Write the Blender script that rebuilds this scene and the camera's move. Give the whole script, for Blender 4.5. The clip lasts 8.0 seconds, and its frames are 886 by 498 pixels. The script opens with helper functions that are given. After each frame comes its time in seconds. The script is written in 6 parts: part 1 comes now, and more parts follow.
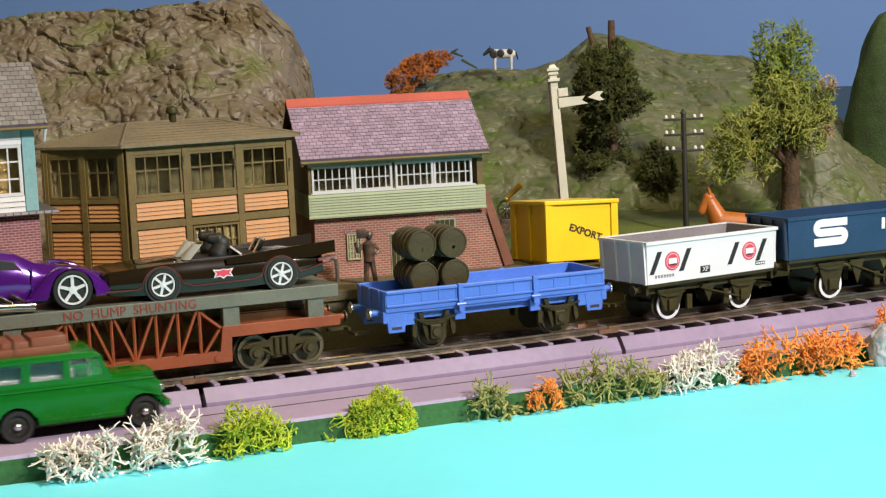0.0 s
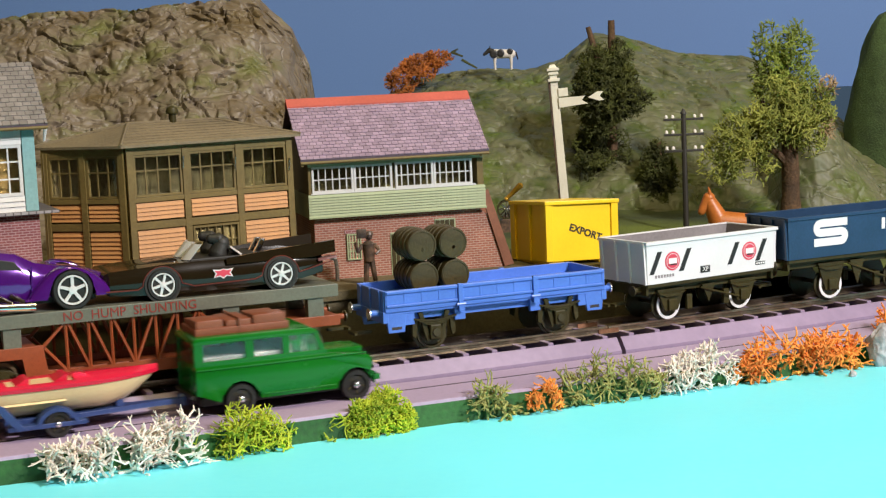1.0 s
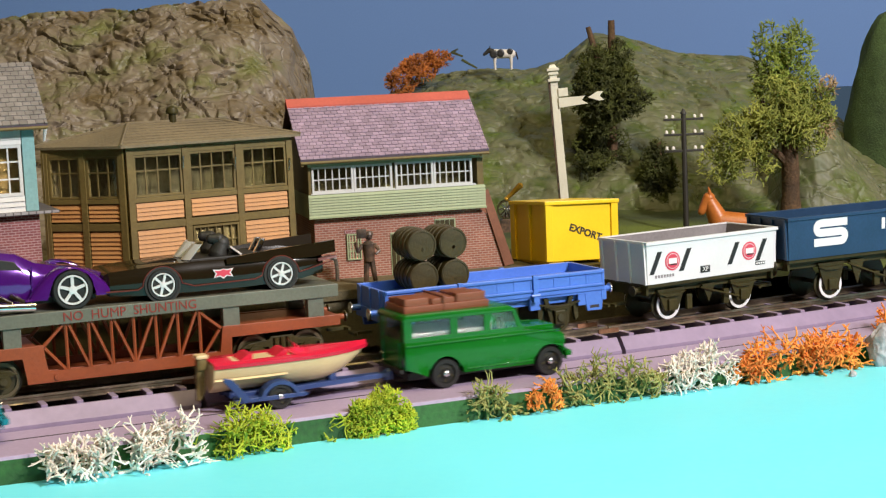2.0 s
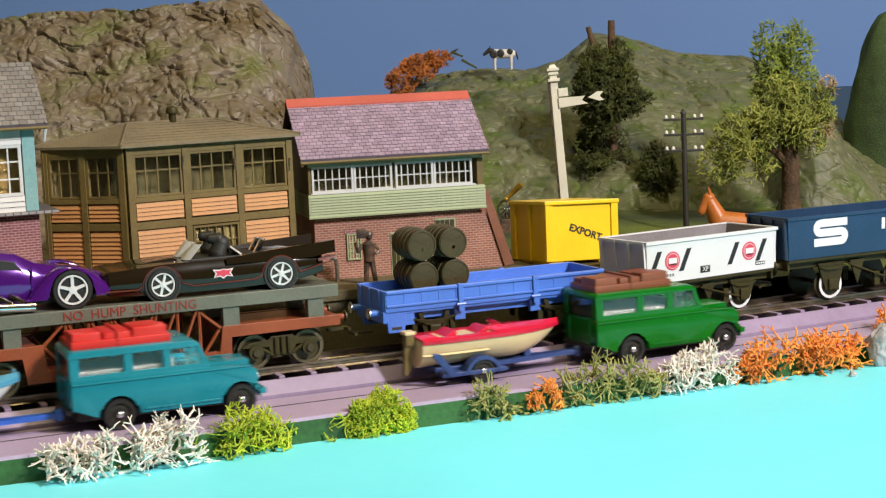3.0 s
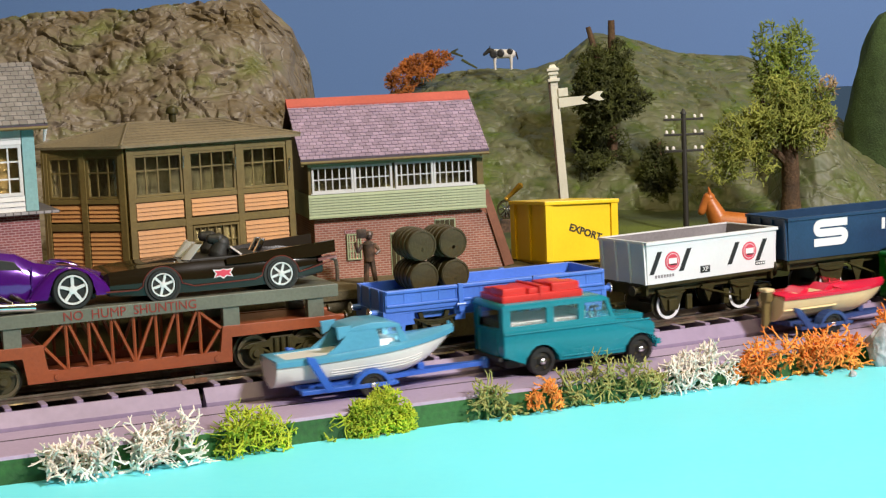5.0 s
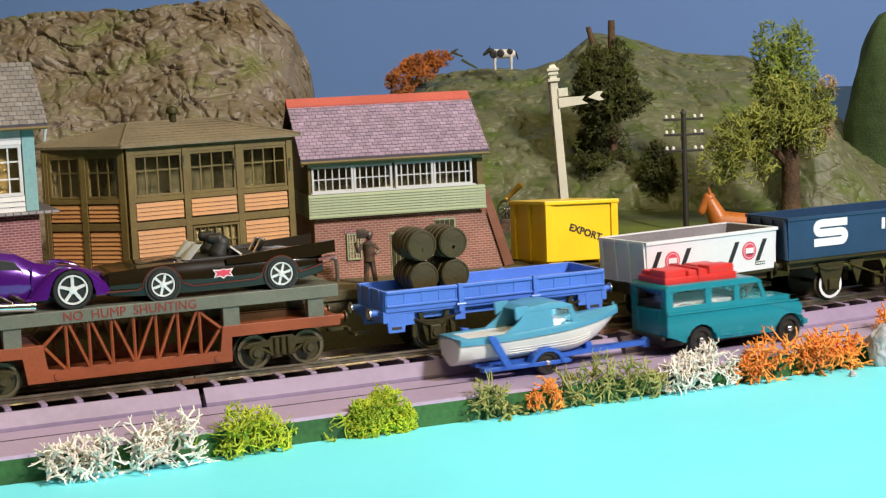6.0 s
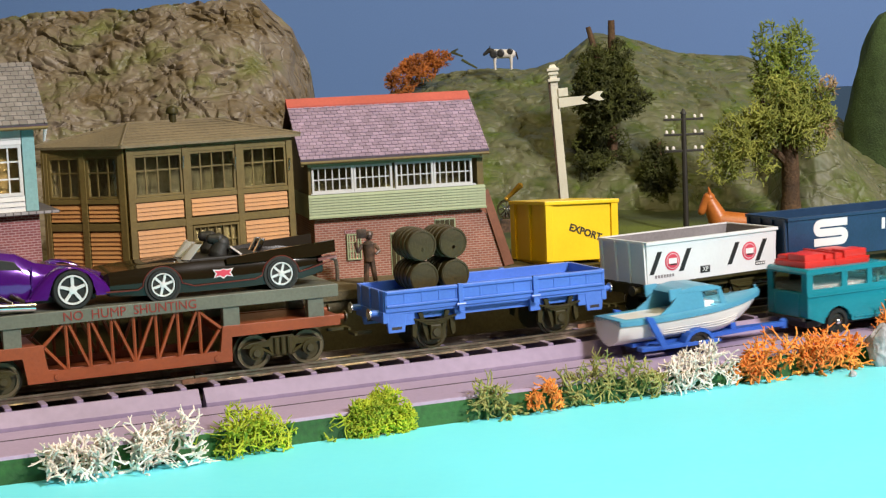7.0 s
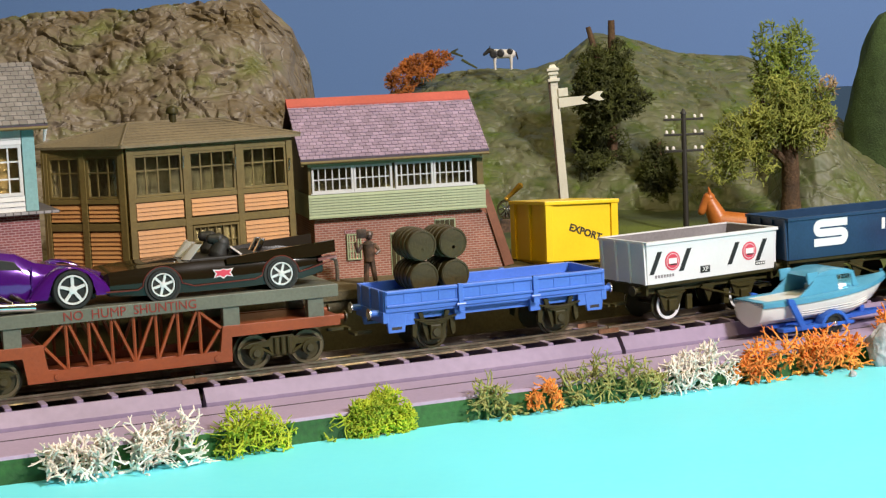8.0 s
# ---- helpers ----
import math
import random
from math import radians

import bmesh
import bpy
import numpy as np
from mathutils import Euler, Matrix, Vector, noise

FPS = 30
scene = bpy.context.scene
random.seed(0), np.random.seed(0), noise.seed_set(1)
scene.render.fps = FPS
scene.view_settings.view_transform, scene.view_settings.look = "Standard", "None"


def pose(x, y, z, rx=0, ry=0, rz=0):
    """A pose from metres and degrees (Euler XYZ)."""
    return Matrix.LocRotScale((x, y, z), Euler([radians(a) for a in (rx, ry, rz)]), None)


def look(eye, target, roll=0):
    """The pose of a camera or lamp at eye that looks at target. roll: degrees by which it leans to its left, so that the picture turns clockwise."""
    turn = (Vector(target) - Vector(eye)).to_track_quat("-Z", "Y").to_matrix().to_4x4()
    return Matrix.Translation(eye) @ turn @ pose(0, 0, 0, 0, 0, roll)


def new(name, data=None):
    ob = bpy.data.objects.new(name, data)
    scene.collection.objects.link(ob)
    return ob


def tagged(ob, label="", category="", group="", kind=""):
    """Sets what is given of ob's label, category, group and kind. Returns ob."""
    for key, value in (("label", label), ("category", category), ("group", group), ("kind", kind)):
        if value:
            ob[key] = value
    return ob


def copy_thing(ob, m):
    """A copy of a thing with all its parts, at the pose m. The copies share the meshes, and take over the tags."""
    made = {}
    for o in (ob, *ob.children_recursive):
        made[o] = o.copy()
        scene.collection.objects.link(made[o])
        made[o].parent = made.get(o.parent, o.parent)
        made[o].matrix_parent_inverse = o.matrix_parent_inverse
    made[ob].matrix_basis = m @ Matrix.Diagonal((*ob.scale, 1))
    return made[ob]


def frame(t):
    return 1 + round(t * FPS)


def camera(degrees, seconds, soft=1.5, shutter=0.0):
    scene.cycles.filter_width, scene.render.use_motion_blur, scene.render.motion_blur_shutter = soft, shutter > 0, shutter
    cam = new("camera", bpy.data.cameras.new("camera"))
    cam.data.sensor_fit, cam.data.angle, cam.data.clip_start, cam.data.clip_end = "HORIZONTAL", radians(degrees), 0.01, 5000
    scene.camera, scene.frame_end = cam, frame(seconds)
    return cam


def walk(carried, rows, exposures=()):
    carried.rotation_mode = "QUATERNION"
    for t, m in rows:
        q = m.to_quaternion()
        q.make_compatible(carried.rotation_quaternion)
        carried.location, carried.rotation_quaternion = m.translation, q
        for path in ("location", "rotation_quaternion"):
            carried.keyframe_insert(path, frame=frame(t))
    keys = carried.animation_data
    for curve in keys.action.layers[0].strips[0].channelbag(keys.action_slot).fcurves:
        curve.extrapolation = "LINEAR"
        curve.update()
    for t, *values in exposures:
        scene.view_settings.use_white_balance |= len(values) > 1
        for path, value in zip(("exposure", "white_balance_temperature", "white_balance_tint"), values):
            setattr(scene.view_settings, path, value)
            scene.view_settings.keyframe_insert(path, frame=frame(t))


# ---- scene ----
# Camera: it stands still. Plan numbers below are in millimetres; MM turns them into metres.
MM = 0.001
cam = camera(29.88, 8.0, soft=1.3, shutter=0.5)
EYE = pose(-0.0001, -0.5489, 0.1186, 83.249, 2.486, -23.206)
walk(cam, [(0.0, EYE), (8.0, EYE)])

# ---- world and lamps ----
world = bpy.data.worlds.new("room_light")
scene.world = world
world.use_nodes = True
world.node_tree.nodes["Background"].inputs["Color"].default_value = (1.0, 0.93, 0.80, 1)
world.node_tree.nodes["Background"].inputs["Strength"].default_value = 0.3
scene.view_settings.exposure = 0.16
RISE = 0.030  # the baseboard climbs this much for each millimetre behind the line


def rise(y):
    return RISE * (y - 14.0)



def area_lamp(name, eye, target, size, watts, colour):
    data = bpy.data.lights.new(name, "AREA")
    data.shape, data.size, data.energy, data.color = "DISK", size, watts, colour
    ob = new(name, data)
    ob.matrix_world = look(eye, target)
    return ob


area_lamp("key_lamp", (0.70, -0.99, 0.82), (0.32, 0.05, 0.03), 0.16, 22.5, (1.0, 0.94, 0.93))
# added fill from overhead, yellow so that shadows turn lighter and warmer
area_lamp("ceiling_lamp", (0.2, -0.5, 1.62), (0.3, 0.0, 0.0), 0.7, 13, (1.0, 0.86, 0.45))


# ---- materials ----
def nodes_of(name):
    mat = bpy.data.materials.new(name)
    mat.use_nodes = True
    nt = mat.node_tree
    return mat, nt, nt.nodes["Principled BSDF"]


def surface(name, colour, rough=0.5, metal=0.0, spread=0.15, scale=60.0, bump=0.15, fine=900.0, other=None, spec=0.5, coat=0.0, random_tone=0.0, depth=0.0006, island=False):
    """Two scales of noise in tone, a fine relief; other: a second colour that comes through in patches."""
    mat, nt, b = nodes_of(name)
    n, l = nt.nodes, nt.links
    co = n.new("ShaderNodeTexCoord")
    big = n.new("ShaderNodeTexNoise"); big.inputs["Scale"].default_value = scale; big.inputs["Detail"].default_value = 5
    sm = n.new("ShaderNodeTexNoise"); sm.inputs["Scale"].default_value = fine; sm.inputs["Detail"].default_value = 3
    for t in (big, sm):
        l.new(co.outputs["Object"], t.inputs["Vector"])
    ramp = n.new("ShaderNodeValToRGB")
    c = Vector(colour)
    d = Vector(other) if other else c * (1 - spread)
    ramp.color_ramp.elements[0].position, ramp.color_ramp.elements[1].position = 0.36, 0.64
    ramp.color_ramp.elements[0].color, ramp.color_ramp.elements[1].color = (*d, 1), (*(c * (1 + spread * 0.4)), 1)
    l.new(big.outputs["Fac"], ramp.inputs["Fac"])
    mix = n.new("ShaderNodeMix"); mix.data_type, mix.blend_type = "RGBA", "OVERLAY"
    mix.inputs["Factor"].default_value = min(1.0, spread * 1.4)
    l.new(ramp.outputs["Color"], mix.inputs["A"]); l.new(sm.outputs["Fac"], mix.inputs["B"])
    out = mix.outputs["Result"]
    if random_tone:
        info = n.new("ShaderNodeNewGeometry" if island else "ShaderNodeObjectInfo"); hsv = n.new("ShaderNodeHueSaturation"); mr = n.new("ShaderNodeMapRange")
        mr.inputs["To Min"].default_value, mr.inputs["To Max"].default_value = 1 - random_tone, 1 + random_tone
        l.new(info.outputs["Random Per Island" if island else "Random"], mr.inputs["Value"]); l.new(mr.outputs["Result"], hsv.inputs["Value"]); l.new(out, hsv.inputs["Color"])
        out = hsv.outputs["Color"]
    l.new(out, b.inputs["Base Color"])
    rr = n.new("ShaderNodeMapRange"); rr.inputs["To Min"].default_value, rr.inputs["To Max"].default_value = max(0.02, rough * 0.8), min(1, rough * 1.2)
    l.new(big.outputs["Fac"], rr.inputs["Value"]); l.new(rr.outputs["Result"], b.inputs["Roughness"])
    b.inputs["Metallic"].default_value, b.inputs["Specular IOR Level"].default_value, b.inputs["Coat Weight"].default_value = metal, spec, coat
    if bump:
        bp = n.new("ShaderNodeBump"); bp.inputs["Strength"].default_value = bump; bp.inputs["Distance"].default_value = depth
        l.new(sm.outputs["Fac"], bp.inputs["Height"]); l.new(bp.outputs["Normal"], b.inputs["Normal"])
    return mat


def courses(name, brick, brick2, mortar, w, h, gap, rough=0.8, bump=0.6, squash=0.5, roof=False):
    """Printed brick or slate courses on upright faces: runs along the face's length and height (object x or y, z)."""
    mat, nt, b = nodes_of(name)
    n, l = nt.nodes, nt.links
    co = n.new("ShaderNodeTexCoord"); sep = n.new("ShaderNodeSeparateXYZ"); add = n.new("ShaderNodeMath"); add.operation = "ADD"
    com = n.new("ShaderNodeCombineXYZ")
    l.new(co.outputs["Object"], sep.inputs["Vector"]); l.new(sep.outputs["X"], add.inputs[0]); l.new(sep.outputs["Y"], add.inputs[1])
    l.new(sep.outputs["X"] if roof else add.outputs["Value"], com.inputs["X"]); l.new(sep.outputs["Z"], com.inputs["Y"])
    br = n.new("ShaderNodeTexBrick"); br.offset = squash
    br.inputs["Scale"].default_value = 1.0
    br.inputs["Brick Width"].default_value, br.inputs["Row Height"].default_value, br.inputs["Mortar Size"].default_value = w * MM, h * MM, gap * MM
    br.inputs["Color1"].default_value, br.inputs["Color2"].default_value, br.inputs["Mortar"].default_value = (*brick, 1), (*brick2, 1), (*mortar, 1)
    l.new(com.outputs["Vector"], br.inputs["Vector"])
    no = n.new("ShaderNodeTexNoise"); no.inputs["Scale"].default_value = 90; no.inputs["Detail"].default_value = 6
    l.new(co.outputs["Object"], no.inputs["Vector"])
    mix = n.new("ShaderNodeMix"); mix.data_type, mix.blend_type = "RGBA", "OVERLAY"; mix.inputs["Factor"].default_value = 0.35
    l.new(br.outputs["Color"], mix.inputs["A"]); l.new(no.outputs["Fac"], mix.inputs["B"]); l.new(mix.outputs["Result"], b.inputs["Base Color"])
    bp = n.new("ShaderNodeBump"); bp.inputs["Strength"].default_value = bump; bp.inputs["Distance"].default_value = 0.0003; bp.invert = True
    l.new(br.outputs["Fac"], bp.inputs["Height"]); l.new(bp.outputs["Normal"], b.inputs["Normal"])
    b.inputs["Roughness"].default_value = rough
    return mat


def glass(name, tint=(0.75, 0.8, 0.72), rough=0.05):
    mat, nt, b = nodes_of(name)
    b.inputs["Base Color"].default_value = (*tint, 1)
    b.inputs["Transmission Weight"].default_value, b.inputs["Roughness"].default_value, b.inputs["IOR"].default_value = 1.0, rough, 1.45
    return mat


def crumpled(name, a, b_, c, scale=26.0, rough=0.45, bump=0.9):
    """Painted crumpled paper or foil: patches of three paints, creases at two sizes."""
    mat, nt, b = nodes_of(name)
    n, l = nt.nodes, nt.links
    co = n.new("ShaderNodeTexCoord")
    patch = n.new("ShaderNodeTexNoise"); patch.inputs["Scale"].default_value = scale * 2.2; patch.inputs["Detail"].default_value = 8; patch.inputs["Roughness"].default_value = 0.65
    warp = n.new("ShaderNodeTexNoise"); warp.inputs["Scale"].default_value = scale * 1.5; warp.inputs["Detail"].default_value = 4
    l.new(co.outputs["Object"], patch.inputs["Vector"]); l.new(co.outputs["Object"], warp.inputs["Vector"])
    sc = n.new("ShaderNodeVectorMath"); sc.operation = "SCALE"; sc.inputs["Scale"].default_value = 0.022
    ad = n.new("ShaderNodeVectorMath"); ad.operation = "ADD"
    l.new(warp.outputs["Color"], sc.inputs[0]); l.new(sc.outputs["Vector"], ad.inputs[0]); l.new(co.outputs["Object"], ad.inputs[1])
    ramp = n.new("ShaderNodeValToRGB")
    e = ramp.color_ramp.elements
    e[0].position, e[0].color = 0.34, (*a, 1)
    e[1].position, e[1].color = 0.66, (*c, 1)
    m = e.new(0.5); m.color = (*b_, 1)
    l.new(patch.outputs["Fac"], ramp.inputs["Fac"]); l.new(ramp.outputs["Color"], b.inputs["Base Color"])
    heights = []
    for k, s in ((0.08, scale * 2.6), (0.12, scale * 6.5)):
        v = n.new("ShaderNodeTexNoise"); v.noise_type = "RIDGED_MULTIFRACTAL"; v.inputs["Scale"].default_value = s; v.inputs["Detail"].default_value = 4
        l.new(ad.outputs["Vector"], v.inputs["Vector"])
        mu = n.new("ShaderNodeMath"); mu.operation = "MULTIPLY"; mu.inputs[1].default_value = k
        l.new(v.outputs["Fac"], mu.inputs[0]); heights.append(mu)
    for k, s in ((1.6, scale * 3.2), (1.2, scale * 7.0)):
        mp = n.new("ShaderNodeMapping"); mp.inputs["Rotation"].default_value = (0, radians(38), 0); mp.inputs["Scale"].default_value = (0.35, 1.0, 1.0)
        l.new(ad.outputs["Vector"], mp.inputs["Vector"])
        v = n.new("ShaderNodeTexVoronoi"); v.feature = "DISTANCE_TO_EDGE"; v.inputs["Scale"].default_value = s
        l.new(mp.outputs["Vector"], v.inputs["Vector"])
        cut = n.new("ShaderNodeMath"); cut.operation = "MINIMUM"; cut.inputs[1].default_value = 0.075
        mu = n.new("ShaderNodeMath"); mu.operation = "MULTIPLY"; mu.inputs[1].default_value = k
        l.new(v.outputs["Distance"], cut.inputs[0]); l.new(cut.outputs["Value"], mu.inputs[0])
        both = n.new("ShaderNodeMath"); both.operation = "ADD"
        l.new(heights[0].outputs["Value"], both.inputs[0]); l.new(mu.outputs["Value"], both.inputs[1])
        heights[0] = both
    su = n.new("ShaderNodeMath"); su.operation = "ADD"
    l.new(heights[0].outputs["Value"], su.inputs[0]); l.new(heights[1].outputs["Value"], su.inputs[1])
    bp = n.new("ShaderNodeBump"); bp.inputs["Strength"].default_value = bump; bp.inputs["Distance"].default_value = 0.0045
    l.new(su.outputs["Value"], bp.inputs["Height"]); l.new(bp.outputs["Normal"], b.inputs["Normal"])
    b.inputs["Roughness"].default_value = rough
    return mat


M = {}
M["water"] = surface("turquoise_sheet", (0.19, 0.84, 0.98), 0.5, spread=0.06, scale=6, bump=0.1, fine=300)
M["bank"] = surface("green_board", (0.022, 0.10, 0.018), 0.5, spread=0.35, scale=40, bump=0.3, fine=500)
M["road"] = surface("lilac_grey_plastic", (0.41, 0.315, 0.45), 0.4, spread=0.10, scale=18, bump=0.05, fine=700)
M["base"] = surface("grey_track_plastic", (0.28, 0.215, 0.325), 0.36, spread=0.12, scale=22, bump=0.05, fine=300)
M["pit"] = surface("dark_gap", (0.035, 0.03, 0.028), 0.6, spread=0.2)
M["rail"] = surface("steel_rail", (0.36, 0.29, 0.21), 0.36, metal=1.0, spread=0.2, scale=120, bump=0.1)
M["rust"] = surface("rusty_joint", (0.32, 0.16, 0.09), 0.6, metal=0.5, spread=0.4, scale=200)
M["platform"] = surface("grey_platform_card", (0.12, 0.095, 0.045), 0.75, spread=0.3, scale=40, bump=0.3)
M["ground"] = surface("green_ground_flock", (0.10, 0.125, 0.014), 0.9, spread=0.4, scale=14, bump=0.8, fine=900, other=(0.04, 0.05, 0.015))
M["backdrop"] = surface("blue_painted_board", (0.12, 0.23, 0.52), 0.7, spread=0.05, scale=3, bump=0.05)
# backdrop blue darkened by hand: the shadow is in the colour
M["skirt"] = surface("dark_blue_board", (0.022, 0.062, 0.13), 0.7, spread=0.1, scale=3, bump=0.05)
M["wall"] = surface("room_wall_paint", (0.34, 0.29, 0.17), 0.8, spread=0.05, scale=3, bump=0.05)
M["wood"] = surface("table_wood", (0.28, 0.17, 0.09), 0.5, spread=0.3, scale=8)
M["hill_left"] = crumpled("crumpled_brown_grey_rock", (0.115, 0.080, 0.034), (0.180, 0.145, 0.105), (0.125, 0.128, 0.040), 16, 0.52, 0.9)
M["hill_far"] = crumpled("crumpled_green_grey_rock", (0.050, 0.074, 0.008), (0.135, 0.135, 0.075), (0.082, 0.120, 0.012), 14, 0.55, 0.8)
M["conifer"] = surface("dark_green_flock", (0.05, 0.085, 0.025), 0.9, spread=0.4, scale=50, bump=1.0, fine=900)


# ---- mesh helpers, in millimetres ----
def link_mesh(name, bm, material, parent=None, label="", smooth=False):
    bmesh.ops.scale(bm, vec=(MM, MM, MM), verts=bm.verts)
    bmesh.ops.recalc_face_normals(bm, faces=bm.faces)
    me = bpy.data.meshes.new(name)
    if smooth:
        for f in bm.faces:
            f.smooth = True
    bm.to_mesh(me)
    bm.free()
    me.materials.append(material)
    ob = new(name, me)
    if smooth:
        me.set_sharp_from_angle(angle=radians(38))
    ob.parent = parent
    if material == M.get("glass"):
        ob.visible_shadow = False
    if label:
        tagged(ob, label=label)
    return ob


def part(name, bm, material, parent, label="", smooth=False):
    return link_mesh(name, bm, material, parent, label, smooth)


def same_part(ob, m, parent=None):
    """A further part on the same mesh."""
    o = new(ob.name.split(".")[0], ob.data)
    o.parent = parent or ob.parent
    o.matrix_basis = m
    for key in ("label",):
        if key in ob:
            o[key] = ob[key]
    return o


def at(x, y, z, rz=0, rx=0, ry=0):
    return pose(x * MM, y * MM, z * MM, rx, ry, rz)


def thing(name, m, label, category, group="", kind=""):
    ob = new(name)
    ob.empty_display_size = 0.01
    ob.matrix_basis = m
    return tagged(ob, label, category, group, kind)


def box(bm, x0, x1, y0, y1, z0, z1, bevel=0.0, taper=0.0):
    r = bmesh.ops.create_cube(bm, size=1)
    vs = r["verts"]
    for v in vs:
        k = 1 - taper * (v.co.z + 0.5)
        v.co = Vector(((x0 + x1) / 2 + v.co.x * (x1 - x0) * k, (y0 + y1) / 2 + v.co.y * (y1 - y0) * k, (z0 + z1) / 2 + v.co.z * (z1 - z0)))
    if bevel:
        es = list({e for v in vs for e in v.link_edges})
        bmesh.ops.bevel(bm, geom=es, offset=bevel, segments=2, affect="EDGES", profile=0.6)
    return bm


def tube(bm, p, q, r, r2=None, seg=8, caps=True):
    p, q = Vector(p), Vector(q)
    d = q - p
    m = Matrix.Translation((p + q) / 2) @ d.to_track_quat("Z", "Y").to_matrix().to_4x4()
    bmesh.ops.create_cone(bm, cap_ends=caps, segments=seg, radius1=r, radius2=r if r2 is None else r2, depth=d.length, matrix=m)
    return bm


def prism(bm, pts, lo, hi, axis="y", bevel=0.0):
    """Extrude an outline. axis y: pts are (x, z); axis x: (y, z); axis z: (x, y)."""
    def place(a, b, c):
        return {"y": (a, c, b), "x": (c, a, b), "z": (a, b, c)}[axis]
    f0 = [bm.verts.new(place(a, b, lo)) for a, b in pts]
    f1 = [bm.verts.new(place(a, b, hi)) for a, b in pts]
    faces = [bm.faces.new(f0[::-1]), bm.faces.new(f1)]
    n = len(pts)
    for i in range(n):
        faces.append(bm.faces.new((f0[i], f0[(i + 1) % n], f1[(i + 1) % n], f1[i])))
    if bevel:
        es = list({e for f in faces for e in f.edges})
        bmesh.ops.bevel(bm, geom=es, offset=bevel, segments=2, affect="EDGES", profile=0.6)
    return bm


def lathe(bm, prof, seg=20, axis="y", centre=(0, 0, 0), ring_only=False):
    """Spin (radius, height) pairs about an axis; ring_only: a closed ring with an open middle."""
    rings = []
    c = Vector(centre)
    for r, h in prof:
        ring = []
        for i in range(seg):
            a = 2 * math.pi * i / seg
            u, v = r * math.cos(a), r * math.sin(a)
            ring.append(bm.verts.new(c + Vector({"y": (u, h, v), "z": (u, v, h), "x": (h, u, v)}[axis])))
        rings.append(ring)
    for a, b in zip(rings, rings[1:] + (rings[:1] if ring_only else [])):
        for i in range(seg):
            bm.faces.new((a[i], a[(i + 1) % seg], b[(i + 1) % seg], b[i]))
    if not ring_only:
        bm.faces.new(rings[0]); bm.faces.new(rings[-1][::-1])
    return bm


def loft(bm, rings, close=True):
    """Skin rings of points that have the same count."""
    rv = [[bm.verts.new(p) for p in ring] for ring in rings]
    n = len(rv[0])
    for a, b in zip(rv, rv[1:]):
        for i in range(n):
            bm.faces.new((a[i], a[(i + 1) % n], b[(i + 1) % n], b[i]))
    if close:
        bm.faces.new(rv[0][::-1]); bm.faces.new(rv[-1])
    return bm


def blob(bm, p, q, r1, r2, seg=10):
    """A rounded limb between two points."""
    tube(bm, p, q, r1, r2, seg)
    bmesh.ops.create_uvsphere(bm, u_segments=seg, v_segments=6, radius=r1, matrix=Matrix.Translation(p))
    bmesh.ops.create_uvsphere(bm, u_segments=seg, v_segments=6, radius=r2, matrix=Matrix.Translation(q))


def words(text, size, depth=0.15, bold=0.0):
    """Raised lettering as a bmesh in millimetres: it stands upright, facing -y, its middle at the origin."""
    cu = bpy.data.curves.new("lettering", "FONT")
    cu.body, cu.size, cu.extrude, cu.align_x, cu.align_y, cu.resolution_u = text, size, depth, "CENTER", "CENTER", 3
    cu.offset = bold
    ob = new("lettering", cu)
    me = bpy.data.meshes.new_from_object(ob.evaluated_get(bpy.context.evaluated_depsgraph_get()))
    bpy.data.objects.remove(ob)
    bm = bmesh.new()
    bm.from_mesh(me)
    bpy.data.meshes.remove(me)
    bmesh.ops.rotate(bm, cent=(0, 0, 0), matrix=Matrix.Rotation(radians(90), 3, "X"), verts=bm.verts)
    return bm


# ---- plan of the line: straight, then a gentle bend away ----
BEND_AT, BEND = 230.0, 0.000426


def line(s, y=0.0):
    """The point beside the line at s along it, y to its far side, and its heading in degrees."""
    u = max(0.0, s - BEND_AT)
    a = BEND * u
    return s - math.sin(a) * y, BEND * u * u / 2 + math.cos(a) * y, math.degrees(a)


def strip(bm, s0, s1, section, step=20.0):
    """Sweep a closed section (y, z) along the line."""
    n = max(1, int((s1 - s0) / step))
    rings = []
    for i in range(n + 1):
        s = s0 + (s1 - s0) * i / n
        rings.append([(*line(s, y)[:2], z) for y, z in section])
    return loft(bm, rings)


# ---- setting ----
BG = pose(0, -0.546, 0, 0, 0, -23.257)  # frame of the scenery behind: x across, y away from the camera


def slab(name, material, x0, x1, y0, y1, z0, z1, m=None, label="", category=""):
    ob = link_mesh(name, box(bmesh.new(), x0, x1, y0, y1, z0, z1), material)
    if m:
        ob.matrix_basis = m
    return tagged(ob, label, category, kind="structure")


# room
slab("room_floor", M["wood"], -1600, 2600, -2400, 2000, -840, -800, label="brown wooden floor of the room", category="floor")
slab("ceiling", M["wall"], -1600, 2600, -2400, 2000, 1700, 1740, label="plain pale room ceiling", category="ceiling")
slab("wall_south", M["wall"], -1600, 2600, -2440, -2400, -800, 1700, label="plain pale room wall", category="wall")
slab("wall_north", M["wall"], -1600, 2600, 2000, 2040, -800, 1700, label="plain pale room wall", category="wall")
slab("wall_west", M["wall"], -1640, -1600, -2400, 2000, -800, 1700, label="plain pale room wall", category="wall")
slab("wall_east", M["wall"], 2600, 2640, -2400, 2000, -800, 1700, label="plain pale room wall", category="wall")
slab("baseboard_table", M["wood"], -500, 1300, -330, 1000, -60, -22, label="wooden layout table under the scenery", category="table")
